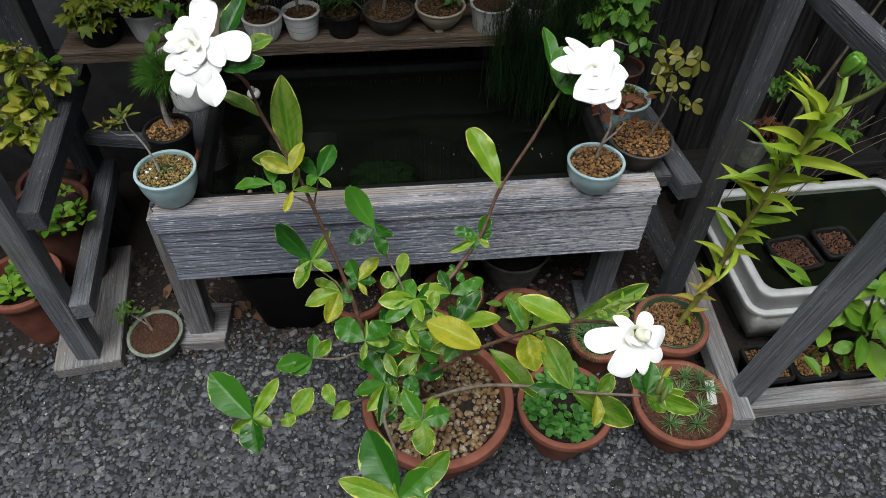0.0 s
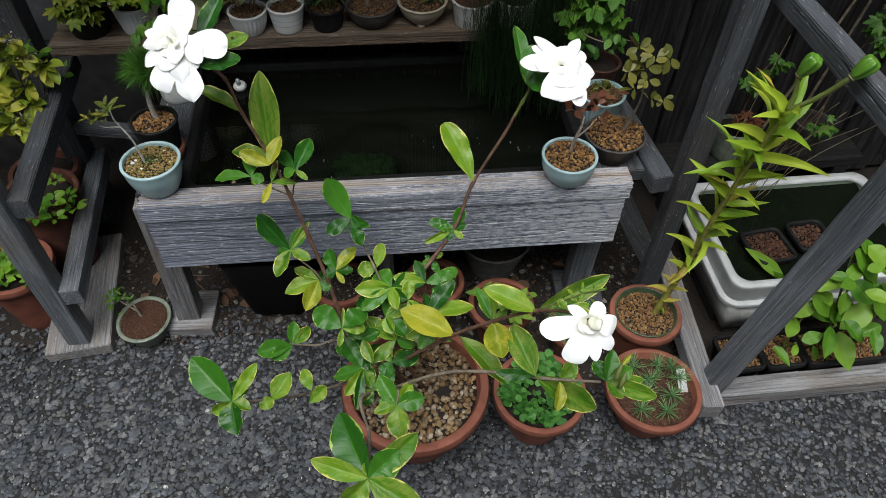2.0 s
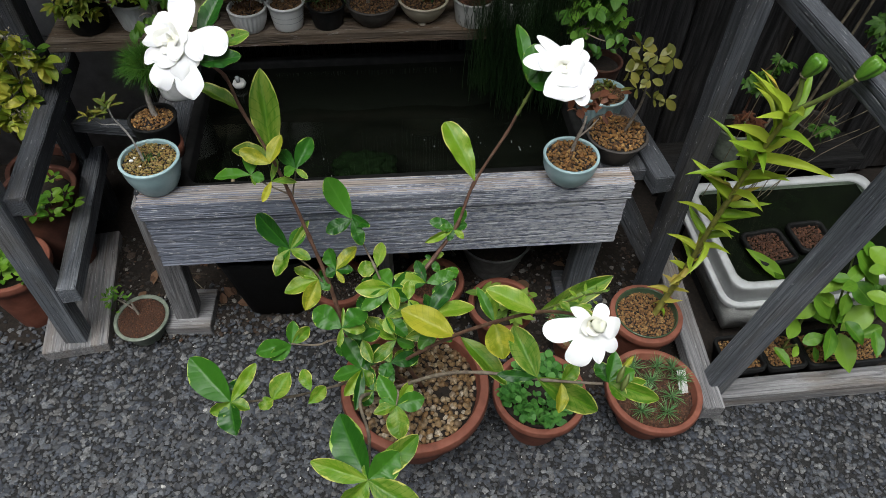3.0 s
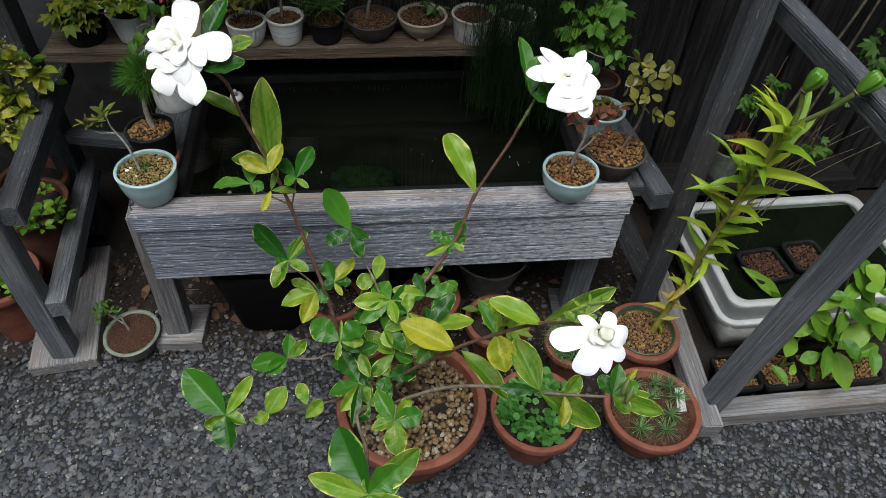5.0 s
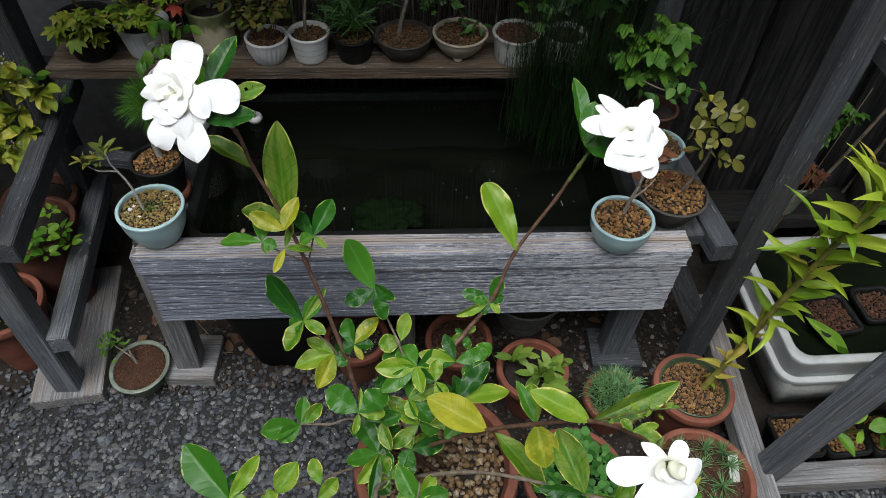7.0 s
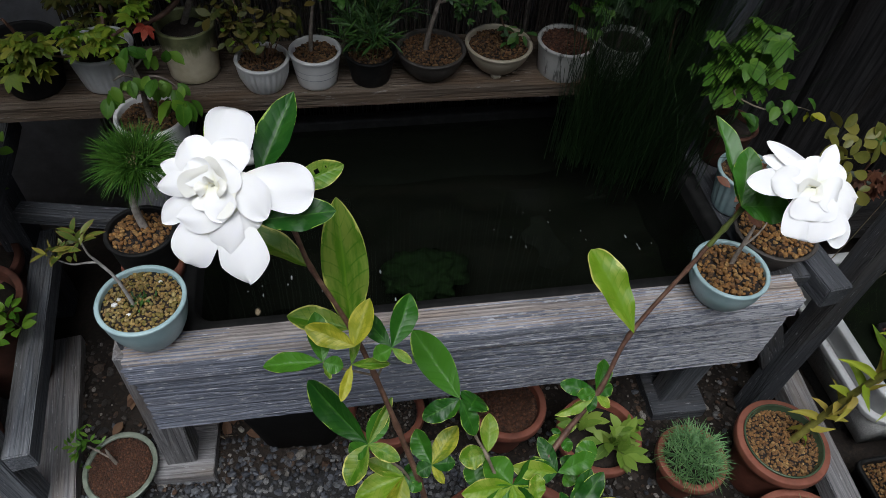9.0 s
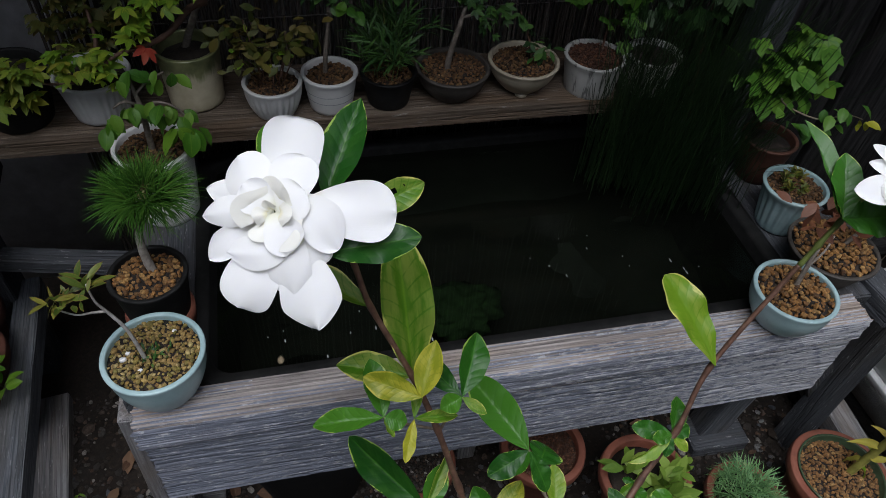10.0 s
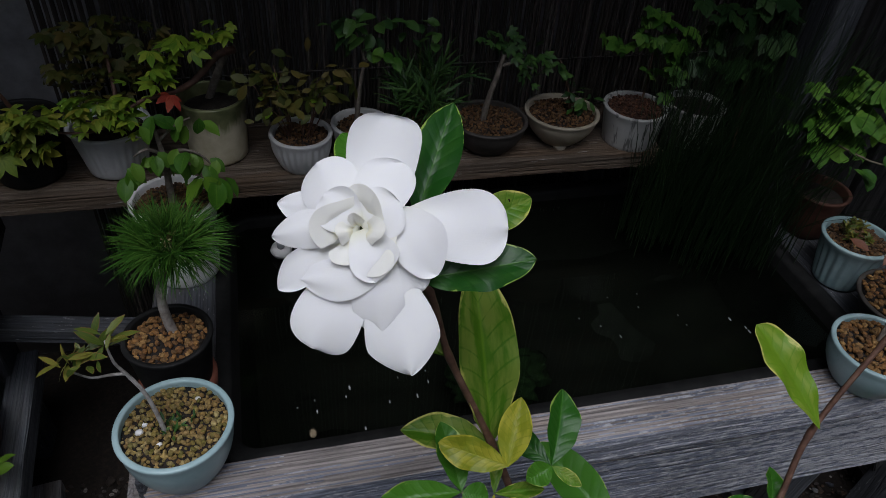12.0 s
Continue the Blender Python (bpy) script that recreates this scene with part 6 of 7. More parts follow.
sprig(gardenia, (0.108, 0.985, 0.561), [(-0.040, 0.079, 0.022, 0.043, "g"), (-0.041, -0.015, -0.010, 0.028, "g"), (0.014, 0.014, 0.007, 0.041, "g", (0.008, -0.011, -0.009)), (0.016, -0.033, -0.026, 0.025, "g"), (-0.018, -0.016, -0.011, 0.019, "g")])
sprig(gardenia, (0.004, 0.965, 0.518), [(-0.064, 0.085, 0.002, 0.039, "g"), (0.023, 0.033, 0.015, 0.027, "g"), (-0.027, -0.032, -0.023, 0.033, "l"), (0.031, 0.039, 0.023, 0.014, "l"), (0.031, -0.021, -0.001, 0.021, "l"), (-0.023, -0.006, -0.009, 0.025, "g")])
sprig(gardenia, (0.315, 1.022, 0.596), [(-0.035, 0.068, 0.068, 0.045, "r")])
sprig(gardenia, (0.280, 0.995, 0.515), [(0.021, 0.033, 0.017, 0.025, "g"), (-0.038, 0.017, 0.000, 0.023, "g"), (-0.049, -0.020, -0.014, 0.016, "l"), (0.022, 0.005, 0.001, 0.020, "g"), (-0.011, -0.018, -0.011, 0.014, "g"), (0.014, -0.016, -0.010, 0.014, "l"), (-0.024, -0.002, 0.001, 0.018, "g")])
sprig(gardenia, (0.241, 0.972, 0.462), [(0.019, 0.010, 0.002, 0.012, "l"), (-0.018, -0.008, -0.007, 0.014, "l"), (0.008, -0.019, -0.012, 0.016, "g"), (-0.011, 0.007, 0.002, 0.010, "g")])
sprig(gardenia, (0.075, 0.950, 0.475), [(-0.016, 0.038, 0.015, 0.029, "g"), (0.033, 0.033, 0.019, 0.029, "y"), (-0.017, -0.006, -0.003, 0.023, "g"), (0.012, -0.019, -0.011, 0.012, "y"), (0.027, 0.000, 0.000, 0.023, "g")])
sprig(gardenia, (0.043, 0.950, 0.453), [(-0.056, -0.013, -0.011, 0.036, "l"), (-0.039, 0.020, 0.006, 0.024, "l"), (-0.021, -0.048, -0.016, 0.034, "y"), (0.015, 0.006, 0.003, 0.028, "g"), (0.017, -0.018, -0.005, 0.020, "g")])
sprig(gardenia, (0.145, 0.960, 0.465), [(0.009, 0.039, 0.017, 0.026, "l"), (-0.032, -0.006, 0.001, 0.033, "l")])
sprig(gardenia, (0.167, 0.920, 0.456), [(-0.025, 0.030, 0.012, 0.041, "g"), (0.052, 0.024, -0.007, 0.039, "g"), (-0.057, -0.007, 0.009, 0.035, "l"), (0.022, -0.020, -0.012, 0.029, "l"), (-0.050, -0.029, -0.015, 0.029, "g"), (0.007, -0.036, -0.012, 0.023, "l")])
sprig(gardenia, (0.081, 0.860, 0.432), [(-0.047, 0.032, 0.014, 0.046, "g"), (0.038, 0.029, 0.012, 0.044, "g"), (0.038, -0.000, -0.005, 0.023, "l"), (-0.006, -0.024, -0.017, 0.013, "l"), (0.004, 0.031, 0.013, 0.008, "l")])
sprig(gardenia, (0.170, 0.870, 0.372), [(-0.032, 0.029, 0.018, 0.036, "l"), (-0.047, 0.034, 0.026, 0.030, "l"), (0.014, 0.027, 0.015, 0.026, "g"), (0.029, -0.010, -0.010, 0.024, "g"), (-0.042, -0.029, -0.018, 0.026, "l")])
sprig(gardenia, (0.226, 0.874, 0.435), [(0.038, 0.045, 0.030, 0.029, "g"), (0.077, 0.014, -0.003, 0.033, "l"), (-0.000, 0.030, 0.016, 0.027, "g"), (0.047, 0.041, 0.028, 0.029, "g"), (-0.012, -0.029, -0.015, 0.027, "g")])
sprig(gardenia, (0.262, 0.810, 0.461), [(-0.077, 0.037, 0.027, 0.053, "y")])
sprig(gardenia, (0.258, 0.940, 0.433), [(0.022, 0.023, 0.016, 0.030, "g"), (-0.019, 0.009, 0.007, 0.022, "g"), (-0.019, -0.018, -0.008, 0.020, "g")])
sprig(gardenia, (0.107, 0.850, 0.317), [(-0.031, 0.048, 0.026, 0.037, "g"), (0.028, 0.040, 0.011, 0.035, "g"), (-0.052, -0.001, -0.021, 0.031, "g"), (0.013, -0.023, -0.021, 0.027, "l"), (-0.030, -0.043, -0.015, 0.029, "l"), (-0.013, -0.064, -0.021, 0.021, "g")])
sprig(gardenia, (0.183, 0.850, 0.329), [(0.010, 0.057, 0.040, 0.031, "g"), (0.021, 0.007, 0.005, 0.029, "g"), (-0.014, 0.021, 0.007, 0.027, "l")])
sprig(gardenia, (0.163, 0.770, 0.323), [(-0.026, 0.044, 0.023, 0.036, "g"), (0.030, 0.032, 0.016, 0.026, "l"), (0.046, 0.006, 0.005, 0.040, "g"), (-0.037, -0.010, -0.002, 0.024, "l"), (0.002, -0.050, -0.020, 0.044, "l"), (-0.027, 0.009, 0.001, 0.022, "g")])
sprig(gardenia, (0.120, 0.575, 0.480), [(-0.040, 0.084, 0.024, 0.061, "g"), (-0.074, 0.026, 0.011, 0.032, "l"), (0.070, 0.050, 0.012, 0.040, "l"), (0.068, -0.048, -0.011, 0.049, "l"), (-0.038, -0.035, -0.020, 0.044, "l"), (0.042, 0.025, 0.016, 0.049, "g"), (-0.005, 0.017, 0.008, 0.011, "l")])
sprig(gardenia, (-0.091, 0.745, 0.419), [(-0.060, 0.057, 0.038, 0.056, "g"), (0.005, -0.043, -0.022, 0.049, "g"), (0.038, 0.045, 0.029, 0.024, "l"), (-0.029, -0.017, -0.005, 0.028, "l"), (0.017, 0.032, 0.012, 0.034, "g"), (0.027, -0.010, -0.007, 0.024, "l")])
sprig(gardenia, (-0.049, 0.775, 0.377), [(0.027, 0.034, 0.020, 0.039, "l", (0.012, -0.005, -0.005)), (0.006, -0.018, -0.010, 0.029, "l"), (-0.015, 0.034, 0.012, 0.025, "l", (0.076, -0.002, 0.009)), (0.029, 0.025, 0.007, 0.027, "l", (0.070, -0.015, -0.008))])
sprig(gardenia, (-0.012, 0.880, 0.364), [(-0.060, -0.010, 0.002, 0.037, "g"), (0.003, 0.040, 0.012, 0.027, "g"), (0.032, 0.031, 0.006, 0.025, "l"), (-0.034, -0.023, -0.005, 0.029, "g")])
sprig(gardenia, (0.316, 0.775, 0.541), [(-0.005, 0.049, 0.019, 0.034, "l"), (0.009, -0.044, -0.028, 0.049, "y"), (-0.020, 0.048, 0.023, 0.017, "g")])
sprig(gardenia, (0.369, 0.745, 0.600), [(-0.066, 0.028, 0.026, 0.037, "l"), (0.102, 0.022, 0.038, 0.034, "l"), (0.037, 0.005, 0.003, 0.015, "l")])
sprig(gardenia, (0.272, 0.805, 0.463), [(0.066, -0.064, -0.036, 0.038, "l")])
sprig(gardenia, (0.394, 0.700, 0.663), [(0.032, -0.012, -0.007, 0.020, "l"), (-0.009, 0.012, 0.004, 0.015, "l"), (0.031, 0.005, 0.002, 0.012, "l")])
sprig(gardenia, (0.369, 0.695, 0.509), [(-0.025, 0.068, 0.032, 0.046, "l"), (0.088, -0.038, -0.042, 0.044, "l"), (-0.055, 0.001, 0.013, 0.020, "g")])
sprig(gardenia, (0.401, 0.680, 0.516), [(-0.006, -0.038, -0.016, 0.022, "y"), (0.027, 0.020, 0.013, 0.029, "l")])
sprig(gardenia, (0.460, 0.660, 0.541), [(0.016, 0.036, 0.018, 0.028, "g"), (0.037, 0.014, 0.002, 0.026, "g"), (0.068, -0.024, -0.015, 0.028, "l"), (-0.009, 0.030, 0.001, 0.025, "g"), (0.039, 0.032, 0.009, 0.010, "y"), (0.021, -0.021, -0.011, 0.025, "l"), (0.053, 0.005, -0.013, 0.018, "l")])
sprig(gardenia, (-0.065, 1.027, 0.876), [(0.029, 0.048, 0.038, 0.031, "g")])
sprig(gardenia, (-0.086, 1.036, 0.882), [(-0.011, 0.036, 0.025, 0.024, "g")])
sprig(gardenia, (-0.071, 1.000, 0.857), [(0.059, -0.007, 0.009, 0.030, "g")])
hole = bmesh.new()
hole.from_mesh(BROAD["l"])
hole_uv = hole.loops.layers.uv.active
bmesh.ops.delete(hole, geom=[f for f in hole.faces if math.hypot(sum(q[hole_uv].uv.x for q in f.loops) / 4 - 0.52, (sum(q[hole_uv].uv.y for q in f.loops) / 4 - 0.66) * 0.5) < 0.045
                             or math.hypot(sum(q[hole_uv].uv.x for q in f.loops) / 4 - 0.70, (sum(q[hole_uv].uv.y for q in f.loops) / 4 - 0.74) * 0.5) < 0.022], context="FACES")
rot, d, q0 = frame_along(OFF @ Vector((-0.042, 1.015, 0.873)), OFF @ Vector((-0.001, 1.026, 0.884)), (0.1, -0.6, 0.8))
part("leaf", hole, M["leaf_lime"], gardenia, "lime green leaf with an insect hole").matrix_basis = Matrix.Translation(q0) @ rot @ Matrix.Diagonal((d * 1.03, 0.021, d * 0.5, 1))
sprig(gardenia, (-0.006, 1.006, 0.690), [(-0.042, 0.021, 0.009, 0.026, "y", (0.004, -0.020, -0.002)), (0.017, 0.033, 0.025, 0.026, "y", (0.003, -0.020, -0.002))])
sprig(gardenia, (0.390, 1.050, 0.768), [(-0.004, 0.077, 0.051, 0.028, "g"), (0.014, 0.041, 0.038, 0.033, "g"), (0.045, -0.004, -0.003, 0.043, "g"), (0.001, 0.013, 0.012, 0.013, "l")])
sprig(gardenia, (0.112, 0.870, 0.380), [(0.005, 0.026, 0.012, 0.027, "g"), (0.029, 0.010, 0.007, 0.028, "g"), (0.013, -0.035, -0.017, 0.025, "l"), (-0.030, 0.031, 0.013, 0.032, "g")])
sprig(gardenia, (0.154, 0.890, 0.414), [(0.014, 0.041, 0.013, 0.031, "g"), (0.010, -0.027, -0.012, 0.025, "l"), (0.034, -0.028, -0.020, 0.032, "g"), (0.041, 0.013, 0.010, 0.030, "l")])
sprig(gardenia, (0.194, 0.900, 0.444), [(0.002, 0.027, 0.014, 0.025, "l"), (0.016, -0.019, -0.013, 0.025, "l"), (0.035, -0.024, -0.019, 0.027, "g"), (-0.033, 0.016, 0.006, 0.027, "g")])
sprig(gardenia, (0.226, 0.930, 0.449), [(-0.014, 0.040, 0.013, 0.022, "g"), (-0.052, 0.007, 0.013, 0.028, "l"), (-0.039, 0.005, 0.008, 0.033, "g"), (0.049, 0.009, 0.010, 0.029, "g")])
sprig(gardenia, (0.132, 0.930, 0.428), [(-0.005, 0.027, 0.018, 0.031, "g"), (-0.026, -0.024, -0.003, 0.026, "g"), (-0.012, -0.024, -0.017, 0.029, "g"), (0.040, 0.028, 0.009, 0.025, "g")])
sprig(gardenia, (0.158, 0.840, 0.348), [(0.048, 0.011, -0.005, 0.033, "g"), (-0.008, -0.036, -0.021, 0.022, "g"), (-0.014, 0.023, 0.015, 0.030, "l"), (-0.016, -0.025, -0.005, 0.030, "g")])
sprig(gardenia, (0.205, 0.860, 0.382), [(-0.008, 0.029, 0.011, 0.029, "g"), (-0.015, 0.023, 0.009, 0.022, "g"), (-0.031, 0.031, 0.013, 0.034, "l"), (0.047, 0.026, -0.000, 0.027, "g")])
sprig(gardenia, (0.124, 0.820, 0.291), [(0.028, 0.015, 0.007, 0.032, "l"), (-0.018, -0.021, -0.014, 0.023, "g"), (-0.037, -0.009, -0.011, 0.023, "l"), (-0.013, 0.041, 0.017, 0.031, "g")])
sprig(gardenia, (0.098, 0.880, 0.331), [(-0.039, 0.008, 0.001, 0.028, "g"), (0.010, 0.031, 0.016, 0.031, "g"), (0.020, -0.029, -0.016, 0.023, "g"), (0.001, 0.037, 0.011, 0.032, "g")])
sprig(gardenia, (0.239, 0.860, 0.412), [(0.023, -0.019, -0.013, 0.022, "g"), (-0.050, -0.008, -0.011, 0.026, "l"), (-0.031, -0.027, -0.014, 0.030, "g"), (-0.030, 0.022, 0.011, 0.032, "l")])


def petal_rows(base, tip, wide, at=0.62, blunt=2.4, arch=0.0, cup=0.0, curl=0.0, bend=0.0, seed=0.0, nu=20, nv=12):
    """A petal from base to tip: widest at a part of its length, its tip blunt or pointed, arched along and cupped across."""
    base, tip, up = Vector(base), Vector(tip), Vector((0, 0, 1))
    way = tip - base
    side = up.cross(way).normalized()
    rows = []
    for i in range(nu + 1):
        u = 1 - (1 - i / nu) ** 1.6
        if u < at:
            w = 0.30 + 0.70 * math.sin(u / at * math.pi / 2) ** 0.9
        else:
            w = max(0.0, 1 - ((u - at) / (1 - at)) ** blunt) ** (1 / blunt)
        w = max(w, 0.004) * wide * 0.5
        c = base + way * u + up * (arch * math.sin(math.pi * u) - curl * max(0.0, (u - 0.5) / 0.5) ** 2) + side * bend * math.sin(math.pi * u)
        row = []
        for j in range(nv + 1):
            v = 2 * j / nv - 1
            p = c + side * v * w * (1 + 0.035 * math.sin(7 * u + seed + (2.0 if v > 0 else 0)) * u)
            p.z += cup * v * v * w - 0.16 * w * max(0.0, abs(v) - 0.55) ** 1.5 * math.cos(seed * 1.7 + (1.1 if v > 0 else 0)) * 2
            p.z += wide * (0.030 * math.sin(5 * u + 3 * v + seed) * u + 0.065 * u * abs(v) ** 3 * math.sin(7 * u + seed * 2 + (1.7 if v > 0 else 0)) + 0.045 * u * math.exp(-(v * 3.2) ** 2))
            row.append((*p, u, (v + 1) / 2))
        rows.append(row)
    return rows


def whorl_rows(turn, span, r0, r1, z0, z1, seed=0.0, point=2.4, lean=(0.0, 0.0), nu=12, nv=22):
    """An upright inner petal, wrapped about the middle of the flower, its rim rolled a little outward."""
    rows = []
    for i in range(nu + 1):
        u = i / nu
        row = []
        for j in range(nv + 1):
            v = 2 * j / nv - 1
            a = radians(turn + span * 0.5 * v * (0.62 + 0.38 * math.sin(min(1.0, u * 1.4) * math.pi / 2)))
            r = r0 + (r1 - r0) * u ** 1.4 + 0.16 * r1 * max(0.0, u - 0.72) / 0.28 + r1 * 0.10 * v + 0.03 * r1 * math.sin(5 * v + seed)
            z = z0 + (z1 - z0) * u * (1 - 0.52 * abs(v) ** point) + 0.07 * (z1 - z0) * math.sin(4 * v + seed * 2) * u
            r *= 1 + 0.20 * u * math.sin(2.6 * v + seed * 1.7)
            row.append((r * math.cos(a) + lean[0] * u, r * math.sin(a) + lean[1] * u, z, u, (v + 1) / 2))
        rows.append(row)
    return rows


def bloom(centre, facing, right, unit, petals, whorls, label):
    """A flower about its centre, its petals and inner whorls given in units of that size; x right, y up, z to the front."""
    z = Vector(facing).normalized()
    x = (Vector(right) - z * z.dot(Vector(right))).normalized()
    m = OFF @ Matrix.Translation(centre) @ Matrix((x, z.cross(x), z)).transposed().to_4x4()
    head = part("flower", lathe([(0.001, -0.026), (0.004, -0.024), (0.0055, -0.016), (0.003, -0.010), (0.001, -0.008)], 14), M["green_stem"], gardenia, label)
    head.matrix_basis = m
    size = Matrix.Diagonal((unit, unit, unit * 0.72, 1))
    for k, (base, tip, wide, at_, blunt, arch, cup, curl, bend) in enumerate(petals):
        share("petal", blade_mesh("petal", M["petal"], petal_rows(base, tip, wide, at_, blunt, arch, cup, curl, bend, k * 1.3)), size, head)
    for k, row in enumerate(whorls):
        share("petal", blade_mesh("petal", M["inner_petal"], whorl_rows(*row[:6], k * 1.9, *row[6:])), size, head)
    return head


bloom((-0.0972, 1.0115, 0.884), (-0.219, -0.738, 0.639), (0.970, -0.234, 0.062), 0.000280,
      [((25, 10, -28), (58, 206, -12), 132, 0.68, 2.9, 2, 0.12, 0, 6), ((60, 8, -30), (266, 4, -18), 134, 0.70, 2.3, 14, -0.10, 8, 0),
       ((45, -60, -30), (92, -264, -44), 136, 0.70, 1.35, 12, -0.12, 2, 0), ((-5, -50, -32), (-88, -214, -34), 128, 0.72, 2.7, 14, -0.14, 6, 0),
       ((-30, -20, -30), (-150, -106, -34), 66, 0.66, 1.5, 8, 0.25, 2, -6),
       ((-20, 25, -30), (-152, 50, -34), 70, 0.58, 1.4, 8, -0.20, 6, 0), ((30, -20, -24), (116, -106, -30), 76, 0.6, 2.2, 8, 0.0, 4, 0),
       ((0, 0, -14), (-162, -10, -24), 70, 0.58, 1.6, 18, -0.30, 14, -8), ((0, 10, -16), (-78, 122, -12), 112, 0.66, 2.1, 12, -0.16, 10, 6),
       ((20, 10, -12), (76, 122, -8), 104, 0.64, 2.0, 14, 0.14, 8, 10), ((30, 34, -10), (140, -80, -14), 104, 0.60, 1.7, 16, 0.08, 10, 18),
       ((30, -10, -8), (38, -188, -30), 94, 0.60, 2.4, 18, -0.16, 8, -4), ((64, -48, -6), (-108, -88, -14), 76, 0.68, 1.6, 18, -0.14, 14, 18),
       ((0, 5, 0), (-64, 60, 14), 84, 0.62, 2.0, 4, 0.22, 2, 0), ((5, 5, 0), (72, 50, 18), 96, 0.60, 2.0, 4, 0.22, 2, 0), ((0, 0, 0), (30, -92, 14), 92, 0.60, 1.5, 8, 0.24, 2, 12)],
      [(150, 135, 32, 52, -6, 36, 1.3, (-10, 10)), (-40, 130, 34, 56, -6, 30, 1.2, (14, -12)), (60, 115, 28, 44, -4, 44, 1.1, (6, 16)), (255, 110, 22, 38, -4, 26, 1.2, (-8, -22)),
       (0, 135, 14, 26, 0, 48, 1.1, (14, -6)), (180, 125, 10, 20, 0, 44, 1.1, (-16, -6)), (95, 125, 8, 16, 0, 50, 1.1, (0, 8))],
      "fully open double white gardenia bloom")
bloom((0.434, 1.0286, 0.806), (-0.112, -0.637, 0.763), (0.992, -0.116, 0.048), 0.000582,
      [((0, 4, -4), (-100, 20, -8), 46, 0.60, 1.7, 3, 0.15, 3, -4), ((10, 14, -2), (-70, 60, -10), 30, 0.6, 1.6, 4, 0.3, 4, 0), ((28, 18, 2), (-64, 84, -6), 26, 0.62, 1.8, 6, 0.35, 4, 6),
       ((8, 8, 4), (12, 58, 2), 52, 0.6, 1.8, 6, 0.25, 6, 0), ((15, 5, 2), (50, 76, -4), 32, 0.66, 1.4, 4, 0.3, 4, 4), ((18, 2, -2), (62, 42, -10), 42, 0.62, 2.0, 6, 0.1, 8, 0),
       ((12, -5, -2), (88, -12, -10), 48, 0.62, 1.5, 8, -0.1, 6, 0), ((15, 0, 0), (70, -48, -8), 56, 0.62, 2.0, 8, 0.0, 8, 0), ((0, 5, 2), (-22, -78, 2), 66, 0.74, 4.5, 5, -0.04, 2, 0),
       ((6, 0, 4), (28, -80, 4), 66, 0.74, 4.0, 5, -0.05, 2, 0), ((20, 0, 0), (54, -94, -12), 44, 0.68, 2.0, 8, 0.1, 4, 0), ((-2, 5, 8), (-62, 22, 4), 54, 0.62, 1.8, 8, 0.1, 8, 0),
       ((5, 4, 10), (0, -50, 12), 76, 0.66, 3.4, 4, 0.02, 2, 0), ((8, 6, 10), (48, -16, 6), 60, 0.62, 2.0, 8, 0.1, 8, 0), ((4, 10, 8), (-28, 46, 8), 46, 0.6, 1.6, 8, 0.2, 6, 0)],
      [(110, 150, 8, 18, 8, 24), (320, 150, 6, 14, 8, 26)], "ragged double white gardenia bloom past its best")
f3 = bloom((0.394, 0.626, 0.738), (-0.073, -0.657, 0.750), (0.995, -0.097, 0.013), 0.000653,
           [((-4, 2, -6), (-88, -14, -8), 44, 0.66, 2.0, 6, -0.12, 4, 4), ((-6, -8, -6), (-32, -74, -14), 46, 0.72, 2.6, 8, -0.12, 4, 0), ((4, -10, -8), (14, -72, -18), 26, 0.6, 1.6, 6, 0.1, 2, 0),
            ((10, -8, -7), (42, -50, -16), 28, 0.64, 2.0, 6, 0.0, 4, 0), ((8, 2, -3), (48, -10, -6), 40, 0.66, 2.4, 10, -0.1, 8, 0), ((2, 8, -8), (26, 32, -12), 30, 0.62, 1.8, 6, 0.1, 4, 0),
            ((-2, 8, -8), (-38, 28, -16), 20, 0.6, 1.4, 4, 0.2, 2, 0)],
           [(140, 210, 8, 17, -6, 22), (300, 190, 7, 15, -6, 20)], "half-open white gardenia bloom with a spiral bud")
bud = lathe([(0.003, 0.0), (0.0065, 0.003), (0.0088, 0.009), (0.0085, 0.015), (0.0066, 0.020), (0.0036, 0.0235), (0.0008, 0.0245)], 48, 2, 0.30, (0.002, 0.028))
for v in bud.verts:
    v.co = Matrix.Rotation(v.co.z * 150, 3, "Z") @ v.co
part("bud_centre", bud, M["petal"], f3, "tightly rolled creamy white petals").matrix_basis = pose(0.003, 0.002, -0.002, 12, 8, 0)
for x, y, z in ((0.465, 0.648, 0.560), (0.472, 0.642, 0.548), (0.412, 0.672, 0.655)):
    b = part("bud", lathe([(0.001, 0.0), (0.003, 0.004), (0.0045, 0.012), (0.003, 0.022), (0.0008, 0.027)], 12), M["green_stem"], gardenia, "small green flower bud")
    b.matrix_basis = OFF @ pose(x, y, z, -30, 25, 0)

shoot = random.Random(57)
part("branch", tube([OFF @ Vector(q) for q in ((0.369, 0.745, 0.602), (0.395, 0.735, 0.632), (0.425, 0.725, 0.662), (0.445, 0.720, 0.672))], [0.0018, 0.0015, 0.0012, 0.0008], 6), M["green_stem"], gardenia)
sprays(gardenia, "young_leaves", M["leaf_lime"], [(OFF @ Vector((0.384 + 0.062 * f + shoot.gauss(0, 0.006), 0.738 - 0.016 * f, 0.622 + 0.050 * f + shoot.gauss(0, 0.007))), (shoot.gauss(0.3, 0.6), -0.3, shoot.gauss(0.3, 0.6))) for f in [k / 29 for k in range(30)]], 57, 0.013, 0.34)

